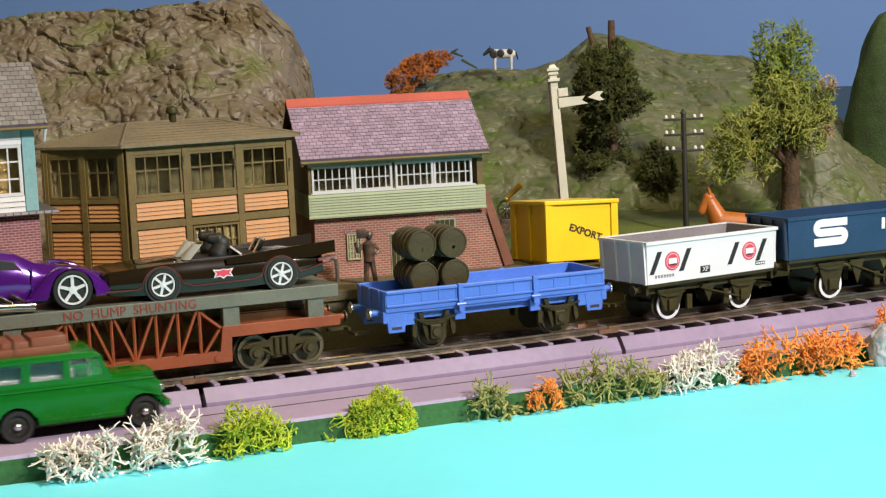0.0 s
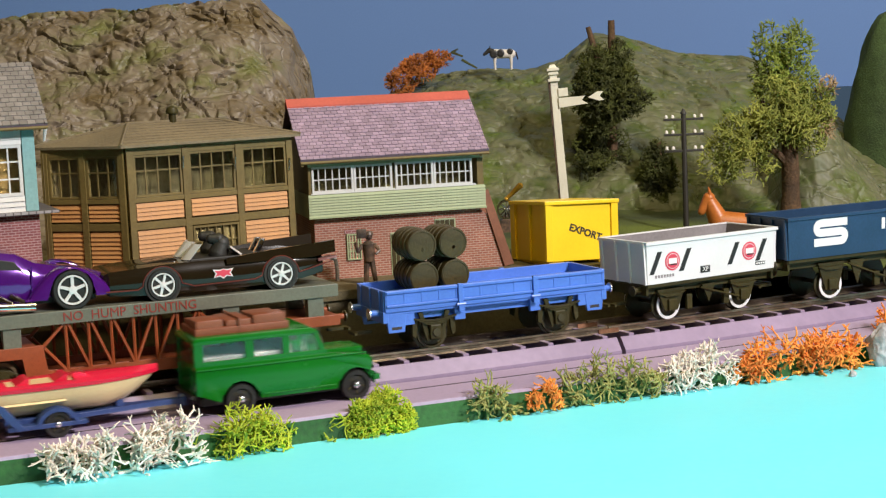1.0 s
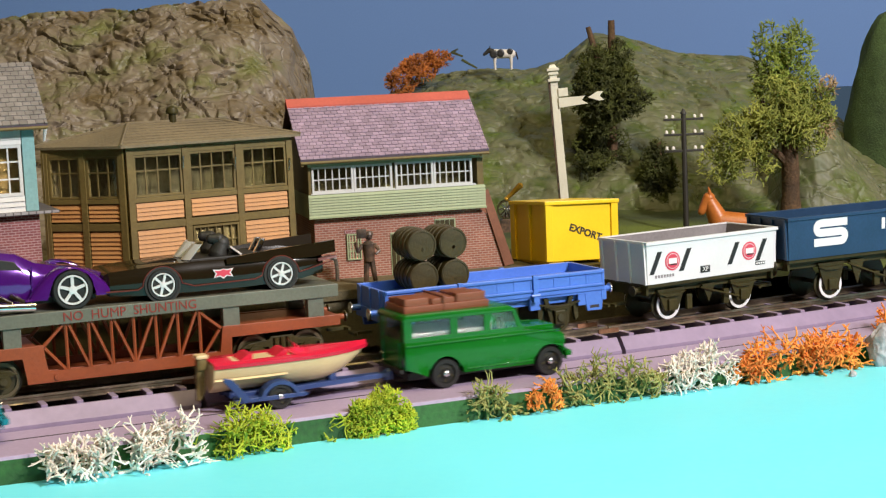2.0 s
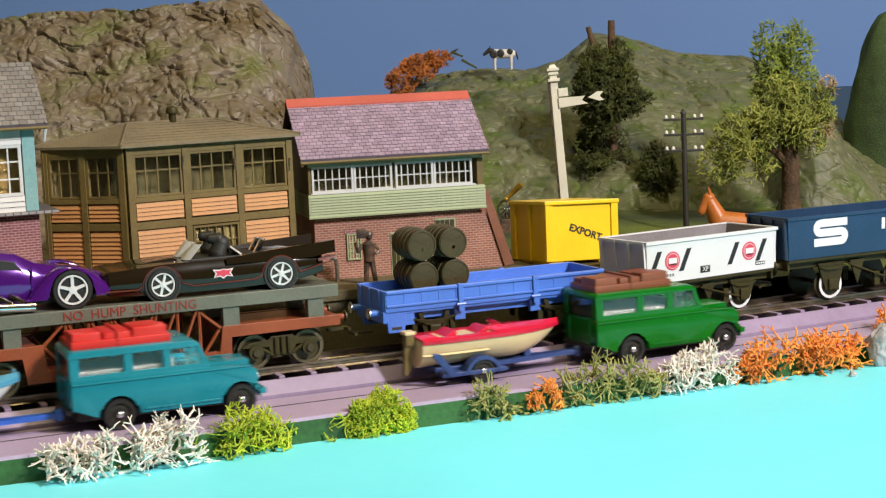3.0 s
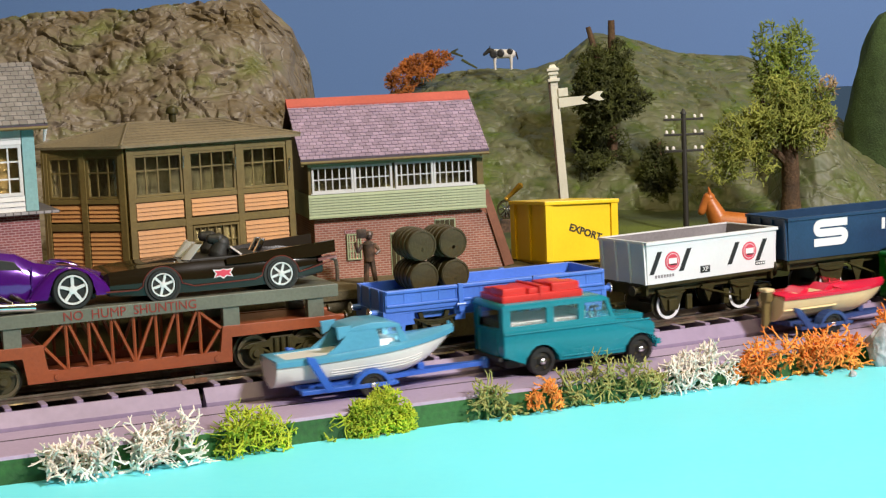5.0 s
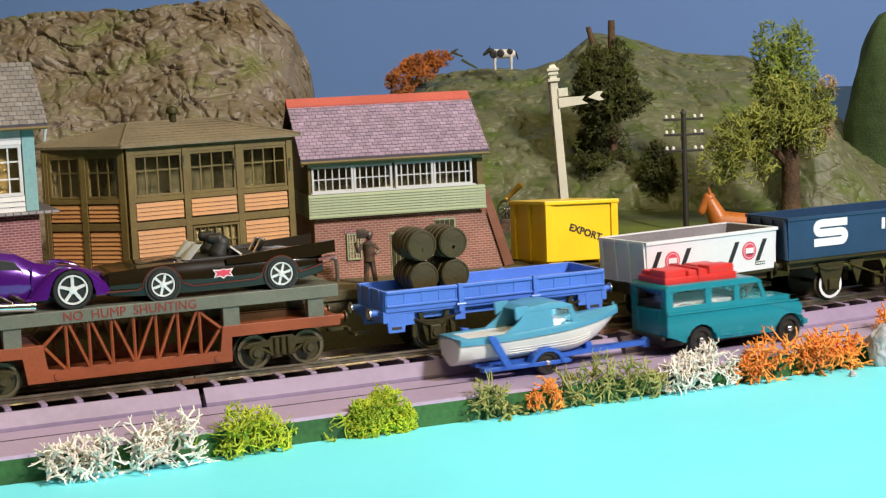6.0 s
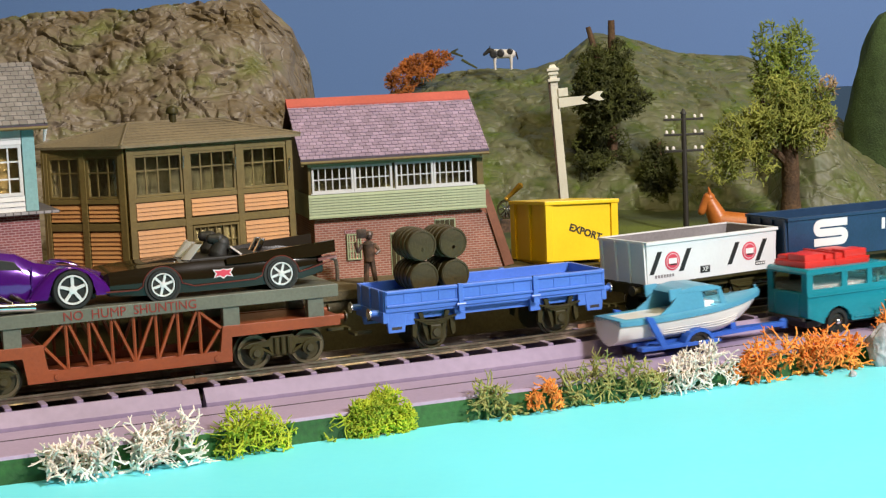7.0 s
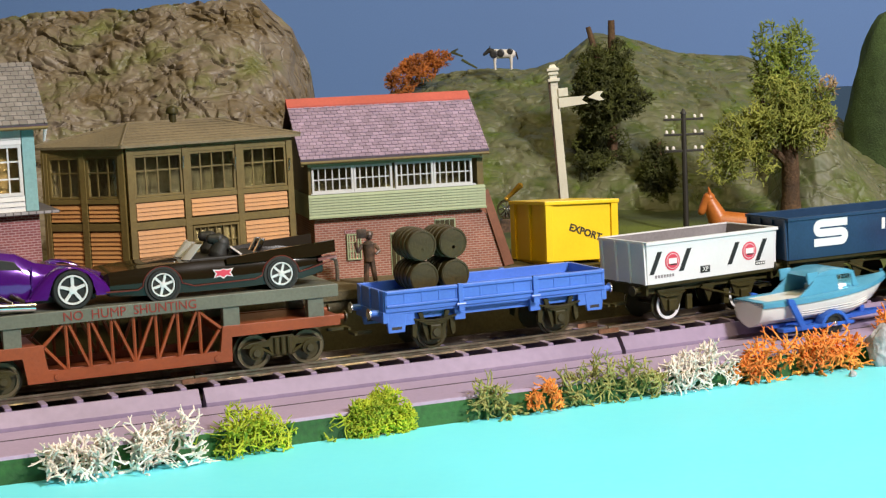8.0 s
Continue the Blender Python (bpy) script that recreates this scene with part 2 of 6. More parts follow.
slab("backdrop", M["backdrop"], -900, 900, 1330, 1350, -22, 520, BG, "plain blue painted backdrop board", "backdrop")
# added sheet that paints the shadow low on the backdrop's right
slab("backdrop_skirt", M["skirt"], 110, 900, 1318, 1328, -22, 78, BG, "dark blue sheet painting the shadow low on the right of the backdrop", "backdrop")


def make_water():
    bm = bmesh.new()
    nx, ny = 90, 40
    grid = []
    for j in range(ny + 1):
        row = []
        for i in range(nx + 1):
            x, y = -100 + 800 * i / nx, -300 + 288 * j / ny
            z = -9.2 + 0.9 * noise.noise(Vector((x * 0.012, y * 0.02, 3))) + 0.3 * noise.noise(Vector((x * 0.05, y * 0.05, 9)))
            row.append(bm.verts.new((x, y, z)))
        grid.append(row)
    for j in range(ny):
        for i in range(nx):
            bm.faces.new((grid[j][i], grid[j][i + 1], grid[j + 1][i + 1], grid[j + 1][i]))
    return tagged(link_mesh("water", bm, M["water"], smooth=True), "smooth bright turquoise sheet standing for water", "water", kind="structure")


make_water()


def make_line():
    bank = link_mesh("bank", strip(bmesh.new(), -300, 760, [(-30.4, -22), (-28.2, -1.6), (60, -1.6), (60, -22)]), M["bank"])
    tagged(bank, "dark green painted edge of the bank above the water", "bank", kind="structure")
    road = link_mesh("road", strip(bmesh.new(), -300, 760, [(-28.2, -1.6), (-28.0, -0.6), (-27.6, -0.4), (7.2, -0.4), (7.2, -1.6)]), M["road"])
    tagged(road, "smooth lilac-grey plastic road strip beside the railway track", "road", kind="structure")
    groove = part("slot", strip(bmesh.new(), -300, 760, [(-6.4, -0.4), (-6.4, -0.28), (-5.6, -0.28), (-5.6, -0.4)]), M["pit"], road, "dark slot along the road")
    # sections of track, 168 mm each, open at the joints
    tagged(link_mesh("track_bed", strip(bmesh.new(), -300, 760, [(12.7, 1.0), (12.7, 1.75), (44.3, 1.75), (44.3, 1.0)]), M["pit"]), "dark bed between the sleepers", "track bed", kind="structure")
    sleeper = None
    first = 142.5 - 168 * 3
    for k in range(7):
        s0 = first + 168 * k
        sec = thing("track_section", at(0, 0, 0), "grey plastic railway track section with moulded sleepers and steel rails", "railway track", "track sections", "structure")
        part("roadbed", strip(bmesh.new(), s0 + 0.9, s0 + 167.1, [(8.2, -1.6), (8.2, 0.8), (11.6, 5.5), (12.5, 5.5), (12.5, 1.6), (44.5, 1.6), (44.5, 5.5), (45.4, 5.5), (48.8, -1.6)]), M["base"], sec)
        for y in (20.2, 36.8):
            part("rail", strip(bmesh.new(), s0 + 0.2, s0 + 167.8, [(y - 1.1, 6.0), (y - 0.5, 6.6), (y - 0.5, 7.6), (y - 0.7, 8.0), (y - 0.7, 8.8), (y + 0.7, 8.8), (y + 0.7, 8.0), (y + 0.5, 7.6), (y + 0.5, 6.6), (y + 1.1, 6.0)]), M["rail"], sec)
        for j in range(14):
            s = s0 + 6 + 12 * j
            if sleeper is None:
                bm = box(bmesh.new(), -1.15, 1.15, 11.9, 45.1, 1.4, 6.5, 0.25)
                sleeper = part("sleeper", bm, M["base"], sec)
                o = sleeper
            else:
                o = same_part(sleeper, Matrix(), sec)
            x, y, a = line(s)
            o.matrix_basis = at(x, y, 0, a)
        bm = bmesh.new()
        for y in (20.2, 36.8):
            x, yy, a = line(s0 + 168, y)
            bmesh.ops.create_cube(bm, size=1, matrix=Matrix.Translation((x, yy, 7.0)) @ Matrix.Rotation(radians(a), 4, "Z") @ Matrix.Diagonal((9, 2.0, 1.6, 1)))
        part("fishplate", bm, M["rust"], sec, "rust-stained rail joiner")


make_line()

# raised platform and the ground behind it
bm = strip(bmesh.new(), -300, 356, [(58, -22), (58, 26.4), (130, 26.4), (130, -22)])
platform = tagged(link_mesh("platform", bm, M["platform"]), "brown-grey platform behind the track", "platform", kind="structure")
part("platform_edge", strip(bmesh.new(), -300, 356, [(56.6, 24.6), (56.6, 28.1), (57.0, 28.3), (130, 28.3), (130, 26.4), (58, 26.4), (58, 24.6)]), M["platform"], platform, "pale edge of the platform")


def make_ground():
    bm = bmesh.new()
    nx, ny = 110, 70
    rows = []
    for j in range(ny + 1):
        row = []
        for i in range(nx + 1):
            x, y = -450 + 1500 * i / nx, 62 + 1000 * j / ny
            k = min(1.0, max(0.0, (y - 120) / 240.0))
            z = 12.5 + rise(y) + 2.0 * noise.noise(Vector((x * 0.02, y * 0.02, 1))) + 9 * k * k + 0.5 * noise.noise(Vector((x * 0.2, y * 0.2, 5)))
            if x < 365 and y < 140:
                z = 13
            row.append(bm.verts.new((x, y, z)))
        rows.append(row)
    for j in range(ny):
        for i in range(nx):
            bm.faces.new((rows[j][i], rows[j][i + 1], rows[j + 1][i + 1], rows[j + 1][i]))
    return tagged(link_mesh("ground", bm, M["ground"], smooth=True), "mossy green flocked ground behind the railway", "ground", kind="structure")


make_ground()


def silhouette(pts, u):
    if u <= pts[0][0]:
        return pts[0][1]
    for (a, za), (b, zb) in zip(pts, pts[1:]):
        if a <= u <= b:
            t = (u - a) / (b - a)
            return za + (zb - za) * t
    return pts[-1][1]


def creases(p, s):
    """Folds of crumpled foil: facets that meet in sharp lines, and long thin cracks that run down to one side."""
    q = Vector((p[0] * 0.57 - p[2] * 0.82, p[1] * 0.8, (p[2] * 0.57 + p[0] * 0.82))) * s
    q = q + 0.35 * noise.noise_vector(q * 0.7) + 0.10 * noise.noise_vector(q * 2.6)
    out = 0.0
    for k, a in ((0.5, 0.55), (1.2, 0.32), (2.4, 0.28)):
        e = Vector((q.x * 0.38, q.y, q.z)) * k + Vector((k * 17.0, 3.0 * k, 0))
        out += a * (0.45 - 2.0 * abs(noise.noise(e)))
    for k, w, a in ((0.8, 0.11, 1.0), (1.3, 0.15, 0.8), (2.1, 0.22, 0.5)):
        e = Vector((q.x * 0.30, q.y, q.z * 1.15)) * k + Vector((9.0, k * 11.0, 4.0))
        gate = min(1.0, max(0.0, 1.5 * noise.noise(e * 0.9 + Vector((30, 0, 0))) + 0.55))
        out -= a * gate * max(0.0, 1.0 - abs(noise.noise(e)) / w)
    return out


def hill(name, pts, v_ridge, front, back, foot, material, label, amp, s, nu, nv, lean=0.45):
    """A crumpled hill: its ridge follows pts (across, height) at v_ridge away, and it drops to foot in front and behind."""
    bm = bmesh.new()
    u0, u1 = pts[0][0], pts[-1][0]
    rows = []
    for j in range(nv + 1):
        t = j / nv
        row = []
        for i in range(nu + 1):
            u = u0 + (u1 - u0) * i / nu
            top = silhouette(pts, u)
            if t < 0.8:
                a = t / 0.8
                h = foot + (top - foot) * math.sin(a * math.pi / 2) ** 0.85
                v = v_ridge - front * (1 - a) ** (1 + lean)
            else:
                a = (t - 0.8) / 0.2
                h = top + (foot - top) * a ** 1.6
                v = v_ridge + back * a
            p = Vector((u, v, h))
            c = creases(p, s)
            edge = 1 - max(0.0, (t - 0.72) / 0.28) * 0.4
            off = Vector((0.15, -0.8, 0.45)) * (amp * 0.40 * c * edge) + Vector((0, -1, 0.2)) * (amp * 1.4 * noise.noise(p * 0.02) + amp * 0.5 * noise.noise(p * 0.06))
            row.append(bm.verts.new(p + off + Vector((0, 0, rise(-546 - 0.395 * u + 0.919 * v)))))
        rows.append(row)
    for j in range(nv):
        for i in range(nu):
            bm.faces.new((rows[j][i], rows[j][i + 1], rows[j + 1][i + 1], rows[j + 1][i]))
    ob = link_mesh(name, bm, material, smooth=True)
    ob.matrix_basis = BG
    return tagged(ob, label, "hill")


hill("rocky_hill", [(-330, 132), (-295, 136), (-235, 139), (-205, 141), (-160, 138), (-124, 141), (-95, 142), (-79, 128), (-71, 108), (-68, 80), (-62, 20)], 880, 190, 60, 18, M["hill_left"],
     "brown-grey crumpled rocky hill with creased glossy surface", 8.5, 0.085, 460, 300, 0.9)
hill("far_hill", [(-140, 20), (-75, 43), (-50, 66), (-38, 78), (-18, 88), (16, 92), (62, 92), (81, 99), (101, 114), (120, 111), (138, 106), (157, 99), (199, 95), (233, 82), (255, 62), (277, 30), (300, 5)], 1120, 190, 60, 8, M["hill_far"],
     "green and grey crumpled rocky hill below the blue backdrop", 7.0, 0.075, 400, 190, 0.5)
# ---- paints of the things ----
M["green_paint"] = surface("dark_green_enamel", (0.002, 0.130, 0.005), 0.26, spread=0.10, scale=40, bump=0.03, coat=0.2, spec=0.35)
M["teal_paint"] = surface("teal_enamel", (0.010, 0.20, 0.26), 0.26, spread=0.08, scale=40, bump=0.03, coat=0.2, spec=0.4)
M["tan_load"] = surface("brown_plastic_luggage", (0.22, 0.065, 0.03), 0.42, spread=0.15, scale=60, bump=0.1)
M["red_load"] = surface("red_plastic_luggage", (0.62, 0.025, 0.018), 0.38, spread=0.12, scale=60, bump=0.1)
M["tyre"] = surface("black_plastic_tyre", (0.012, 0.011, 0.010), 0.5, spread=0.2, scale=100)
M["silver"] = surface("bare_metal", (0.75, 0.75, 0.76), 0.25, metal=1.0, spread=0.1)
M["alloy"] = surface("silver_spoke_paint", (0.76, 0.75, 0.74), 0.30, metal=0.25, spread=0.04, bump=0.0)
M["chrome"] = surface("chrome", (0.88, 0.88, 0.90), 0.12, metal=1.0, spread=0.04, bump=0.0)
M["seat_white"] = surface("white_plastic_seats", (0.17, 0.165, 0.15), 0.5, spread=0.1)
M["glass"] = glass("clear_window", (0.92, 0.94, 0.92), 0.03)
M["dark_in"] = surface("dark_inside", (0.02, 0.018, 0.015), 0.6, spread=0.2)
M["blue_trailer"] = surface("blue_plastic", (0.03, 0.115, 0.50), 0.35, spread=0.12, scale=60)
M["navy_trailer"] = surface("slate_blue_plastic", (0.03, 0.06, 0.19), 0.4, spread=0.15, scale=60)
M["cream"] = surface("cream_plastic", (0.72, 0.55, 0.30), 0.32, spread=0.06)
M["red_deck"] = surface("crimson_plastic", (0.62, 0.012, 0.045), 0.26, spread=0.08)
M["white_hull"] = surface("white_plastic_hull", (0.72, 0.70, 0.66), 0.3, spread=0.05)
M["sky_deck"] = surface("light_blue_plastic", (0.09, 0.32, 0.48), 0.32, spread=0.08)
M["loader_grey"] = surface("grey_green_plastic", (0.135, 0.14, 0.105), 0.45, spread=0.18, scale=50, bump=0.12)
M["loader_red"] = surface("red_oxide_plastic", (0.27, 0.060, 0.017), 0.42, spread=0.15, scale=50, bump=0.1)
M["letter_red"] = surface("red_lettering", (0.24, 0.030, 0.018), 0.5, spread=0.1)
M["black_frame"] = surface("black_plastic_frame", (0.042, 0.034, 0.008), 0.5, spread=0.25, scale=80, spec=0.3)
M["worn_tread"] = surface("worn_dark_tread", (0.14, 0.11, 0.06), 0.4, metal=0.4, spread=0.2, scale=80)
M["wheel_dark"] = surface("dark_steel_wheel", (0.045, 0.036, 0.010), 0.45, spread=0.2, scale=80)
M["wagon_blue"] = surface("bright_blue_plastic", (0.08, 0.195, 0.66), 0.36, spread=0.10, scale=60, bump=0.08)
M["wagon_white"] = surface("white_wagon_plastic", (0.72, 0.72, 0.73), 0.4, spread=0.05, scale=40)
M["wagon_grey_in"] = surface("grey_wagon_inside", (0.24, 0.22, 0.23), 0.55, spread=0.15)
M["wagon_navy"] = surface("navy_wagon_plastic", (0.014, 0.044, 0.105), 0.42, spread=0.15, scale=60)
M["print_white"] = surface("white_print", (0.75, 0.75, 0.75), 0.5, spread=0.04)
M["print_black"] = surface("black_print", (0.015, 0.015, 0.015), 0.5, spread=0.04)
M["print_red"] = surface("red_print", (0.62, 0.05, 0.09), 0.5, spread=0.04)
M["barrel"] = surface("olive_brown_barrel", (0.050, 0.036, 0.007), 0.46, spread=0.25, scale=120, bump=0.15)
M["crate_yellow"] = surface("yellow_plastic_crate", (0.90, 0.60, 0.016), 0.36, spread=0.06, scale=40, bump=0.06)
M["car_black"] = surface("black_gloss_paint", (0.014, 0.009, 0.004), 0.13, spread=0.1, bump=0.0, coat=0.25, spec=0.3)
M["car_purple"] = surface("metallic_purple_paint", (0.085, 0.008, 0.20), 0.2, metal=0.35, spread=0.12, bump=0.02, coat=0.8)
M["red_trim"] = surface("red_trim_paint", (0.11, 0.018, 0.012), 0.35, spread=0.1)
M["figure"] = surface("dark_painted_metal_figure", (0.035, 0.025, 0.02), 0.42, spread=0.5, scale=300, other=(0.15, 0.09, 0.055))
M["signal_white"] = surface("ivory_plastic", (0.72, 0.68, 0.56), 0.4, spread=0.08)
M["brick"] = courses("printed_red_brick", (0.34, 0.12, 0.075), (0.26, 0.085, 0.055), (0.42, 0.30, 0.24), 2.6, 0.98, 0.16, 0.75)
M["brick_pink"] = courses("printed_pink_brick", (0.30, 0.095, 0.09), (0.23, 0.065, 0.07), (0.45, 0.30, 0.30), 2.6, 0.98, 0.16, 0.75)
M["slate_grey"] = courses("printed_grey_slates", (0.32, 0.30, 0.30), (0.24, 0.22, 0.23), (0.09, 0.08, 0.08), 2.8, 1.5, 0.25, 0.7, roof=True)
M["slate_piece"] = surface("lilac_slate_pieces", (0.32, 0.235, 0.315), 0.65, spread=0.15, scale=200, bump=0.2, random_tone=0.16, island=True)
M["slate_piece_grey"] = surface("grey_slate_pieces", (0.22, 0.20, 0.19), 0.6, spread=0.15, scale=200, bump=0.2, random_tone=0.2, island=True)
M["slate_gap"] = surface("dark_slate_gap", (0.085, 0.06, 0.08), 0.8, spread=0.1)
M["felt_roof"] = surface("grey_brown_roof_felt", (0.185, 0.145, 0.085), 0.7, spread=0.22, scale=40, bump=0.4)
M["ridge_red"] = surface("red_ridge_card", (0.45, 0.085, 0.06), 0.6, spread=0.12)
M["sage"] = surface("sage_green_board", (0.33, 0.38, 0.22), 0.6, spread=0.08, scale=60)
M["white_paint"] = surface("white_painted_card", (0.63, 0.62, 0.60), 0.5, spread=0.05)
M["peach_board"] = surface("peach_clapboard", (0.52, 0.25, 0.085), 0.6, spread=0.10, scale=60, random_tone=0.05)
M["brown_frame"] = surface("dark_brown_timber", (0.155, 0.110, 0.030), 0.6, spread=0.2, scale=70)
# dimness of the rooms behind the panes, put into the colour
M["dark_room"] = surface("dark_olive_inner_card", (0.10, 0.078, 0.018), 0.7, spread=0.35, scale=60)
M["teal_post"] = surface("blue_green_post", (0.22, 0.40, 0.40), 0.6, spread=0.12, scale=60)
M["curtain"] = surface("tan_inner_card", (0.30, 0.19, 0.05), 0.7, spread=0.25, scale=60)
M["stairs"] = surface("red_brown_stair_side", (0.22, 0.085, 0.045), 0.6, spread=0.2)
M["bark"] = surface("rough_brown_bark", (0.10, 0.055, 0.026), 0.9, spread=0.45, scale=90, bump=1.0, fine=700)
M["horse"] = surface("chestnut_plastic", (0.50, 0.15, 0.03), 0.4, spread=0.2, scale=60)
M["cow_white"] = surface("white_cow_plastic", (0.70, 0.66, 0.62), 0.5, spread=0.05)
M["cow_black"] = surface("black_cow_paint", (0.015, 0.014, 0.014), 0.5, spread=0.1)
M["pole_black"] = surface("black_pole_plastic", (0.03, 0.026, 0.022), 0.5, spread=0.2)
M["brass"] = surface("yellow_brass", (0.75, 0.42, 0.06), 0.3, metal=0.6, spread=0.15)
M["stone"] = surface("silvery_grey_stone", (0.42, 0.40, 0.42), 0.5, spread=0.4, scale=90, bump=1.0, fine=400)


def lichen_paint(name, c, d):
    return surface(name, c, 0.75, spread=0.3, scale=70, bump=0.3, fine=900, other=d)


M["lichen_white"] = lichen_paint("bleached_lichen", (0.88, 0.82, 0.74), (0.66, 0.54, 0.46))
M["lichen_lime"] = lichen_paint("lime_green_lichen", (0.52, 0.58, 0.03), (0.28, 0.34, 0.02))
M["lichen_olive"] = lichen_paint("olive_green_lichen", (0.42, 0.39, 0.12), (0.22, 0.21, 0.06))
M["lichen_orange"] = lichen_paint("orange_lichen", (0.95, 0.36, 0.06), (0.66, 0.18, 0.03))
M["lichen_tree"] = lichen_paint("dusty_green_lichen", (0.34, 0.35, 0.07), (0.15, 0.18, 0.025))
M["lichen_tree_top"] = lichen_paint("fresh_green_lichen", (0.25, 0.30, 0.045), (0.11, 0.15, 0.02))
M["lichen_rust"] = lichen_paint("rust_orange_bush", (0.62, 0.20, 0.035), (0.32, 0.10, 0.02))
M["lichen_fade"] = lichen_paint("faded_pink_lichen", (0.45, 0.31, 0.17), (0.26, 0.18, 0.08))
M["dark_leaf"] = lichen_paint("dark_green_foliage", (0.072, 0.082, 0.010), (0.026, 0.030, 0.004))


# ---- wheels ----
def rail_wheel(parent, x, y, z, r, rim=None, side=-1, rim_label="white-painted wheel rim"):
    bm = lathe(bmesh.new(), [(r + 1.0, side * -1.2), (r + 1.0, side * -0.5), (r, side * -0.3), (r, side * 1.2), (r * 0.86, side * 1.3), (r * 0.80, side * 0.7), (r * 0.32, side * 0.5), (r * 0.25, side * 1.6), (0.3, side * 1.7)], 24, "y")
    w = part("wheel", bm, M["wheel_dark"], parent, smooth=True)
    w.matrix_basis = at(x, y, z)
    if rim:
        bm = lathe(bmesh.new(), [(r * 0.99, side * 1.25), (r * 0.99, side * 1.55), (r * 0.80, side * 1.55), (r * 0.80, side * 1.25)], 28, "y", ring_only=True)
        part("rim", bm, rim, w, rim_label)
    return w


def road_wheel(parent, x, y, r, width, side=-1):
    """A toy wheel: black tyre with tread steps and a small bright axle end."""
    s = side
    bm = lathe(bmesh.new(), [(r * 0.9, -s * width / 2), (r, -s * width * 0.35), (r, s * width * 0.35), (r * 0.93, s * width / 2), (r * 0.68, s * width / 2), (r * 0.62, s * width * 0.3), (r * 0.34, s * width * 0.34), (r * 0.28, s * width * 0.5), (0.2, s * width * 0.5)], 24, "y")
    w = part("wheel", bm, M["tyre"], parent, smooth=True)
    w.matrix_basis = at(x, y, r)
    bm = lathe(bmesh.new(), [(r * 0.19, s * width * 0.45), (r * 0.19, s * width * 0.62), (r * 0.1, s * width * 0.70), (0.05, s * width * 0.70)], 12, "y")
    part("axle_end", bm, M["silver"], w, "bright metal axle end", smooth=True)
    bm = bmesh.new()
    for i in range(5):
        a = 2 * math.pi * i / 5
        bmesh.ops.create_cube(bm, size=1, matrix=Matrix.Translation((math.cos(a) * r * 0.48, s * width * 0.33, math.sin(a) * r * 0.48)) @ Matrix.Rotation(-a, 4, "Y") @ Matrix.Diagonal((r * 0.22, 0.3, r * 0.12, 1)))
    part("hub", bm, M["wheel_dark"], w)
    return w


MOVERS = []  # (thing, distance behind the rear axle of its car, station function, wheels with their radius)


# ---- station wagon ----
def arch_outline(x0, x1, zb, zt, hood, xh, wheels, r):
    """Side outline of a car body with round wheel arches."""
    pts = [(x0, zb + 2.5)]
    for wx in wheels:
        pts.append((wx - r, zb))
        for i in range(9):
            a = math.pi * (1 - i / 8)
            pts.append((wx + r * math.cos(a), 5.3 + r * math.sin(a)))
        pts.append((wx + r, zb))
    pts += [(x1, zb + 1.5), (x1 + 0.4, zb + 5), (x1 - 0.3, hood - 2.0), (x1 - 2.5, hood - 0.4), (xh, hood + 0.7), (xh - 1, zt), (x0, zt)]
    return pts


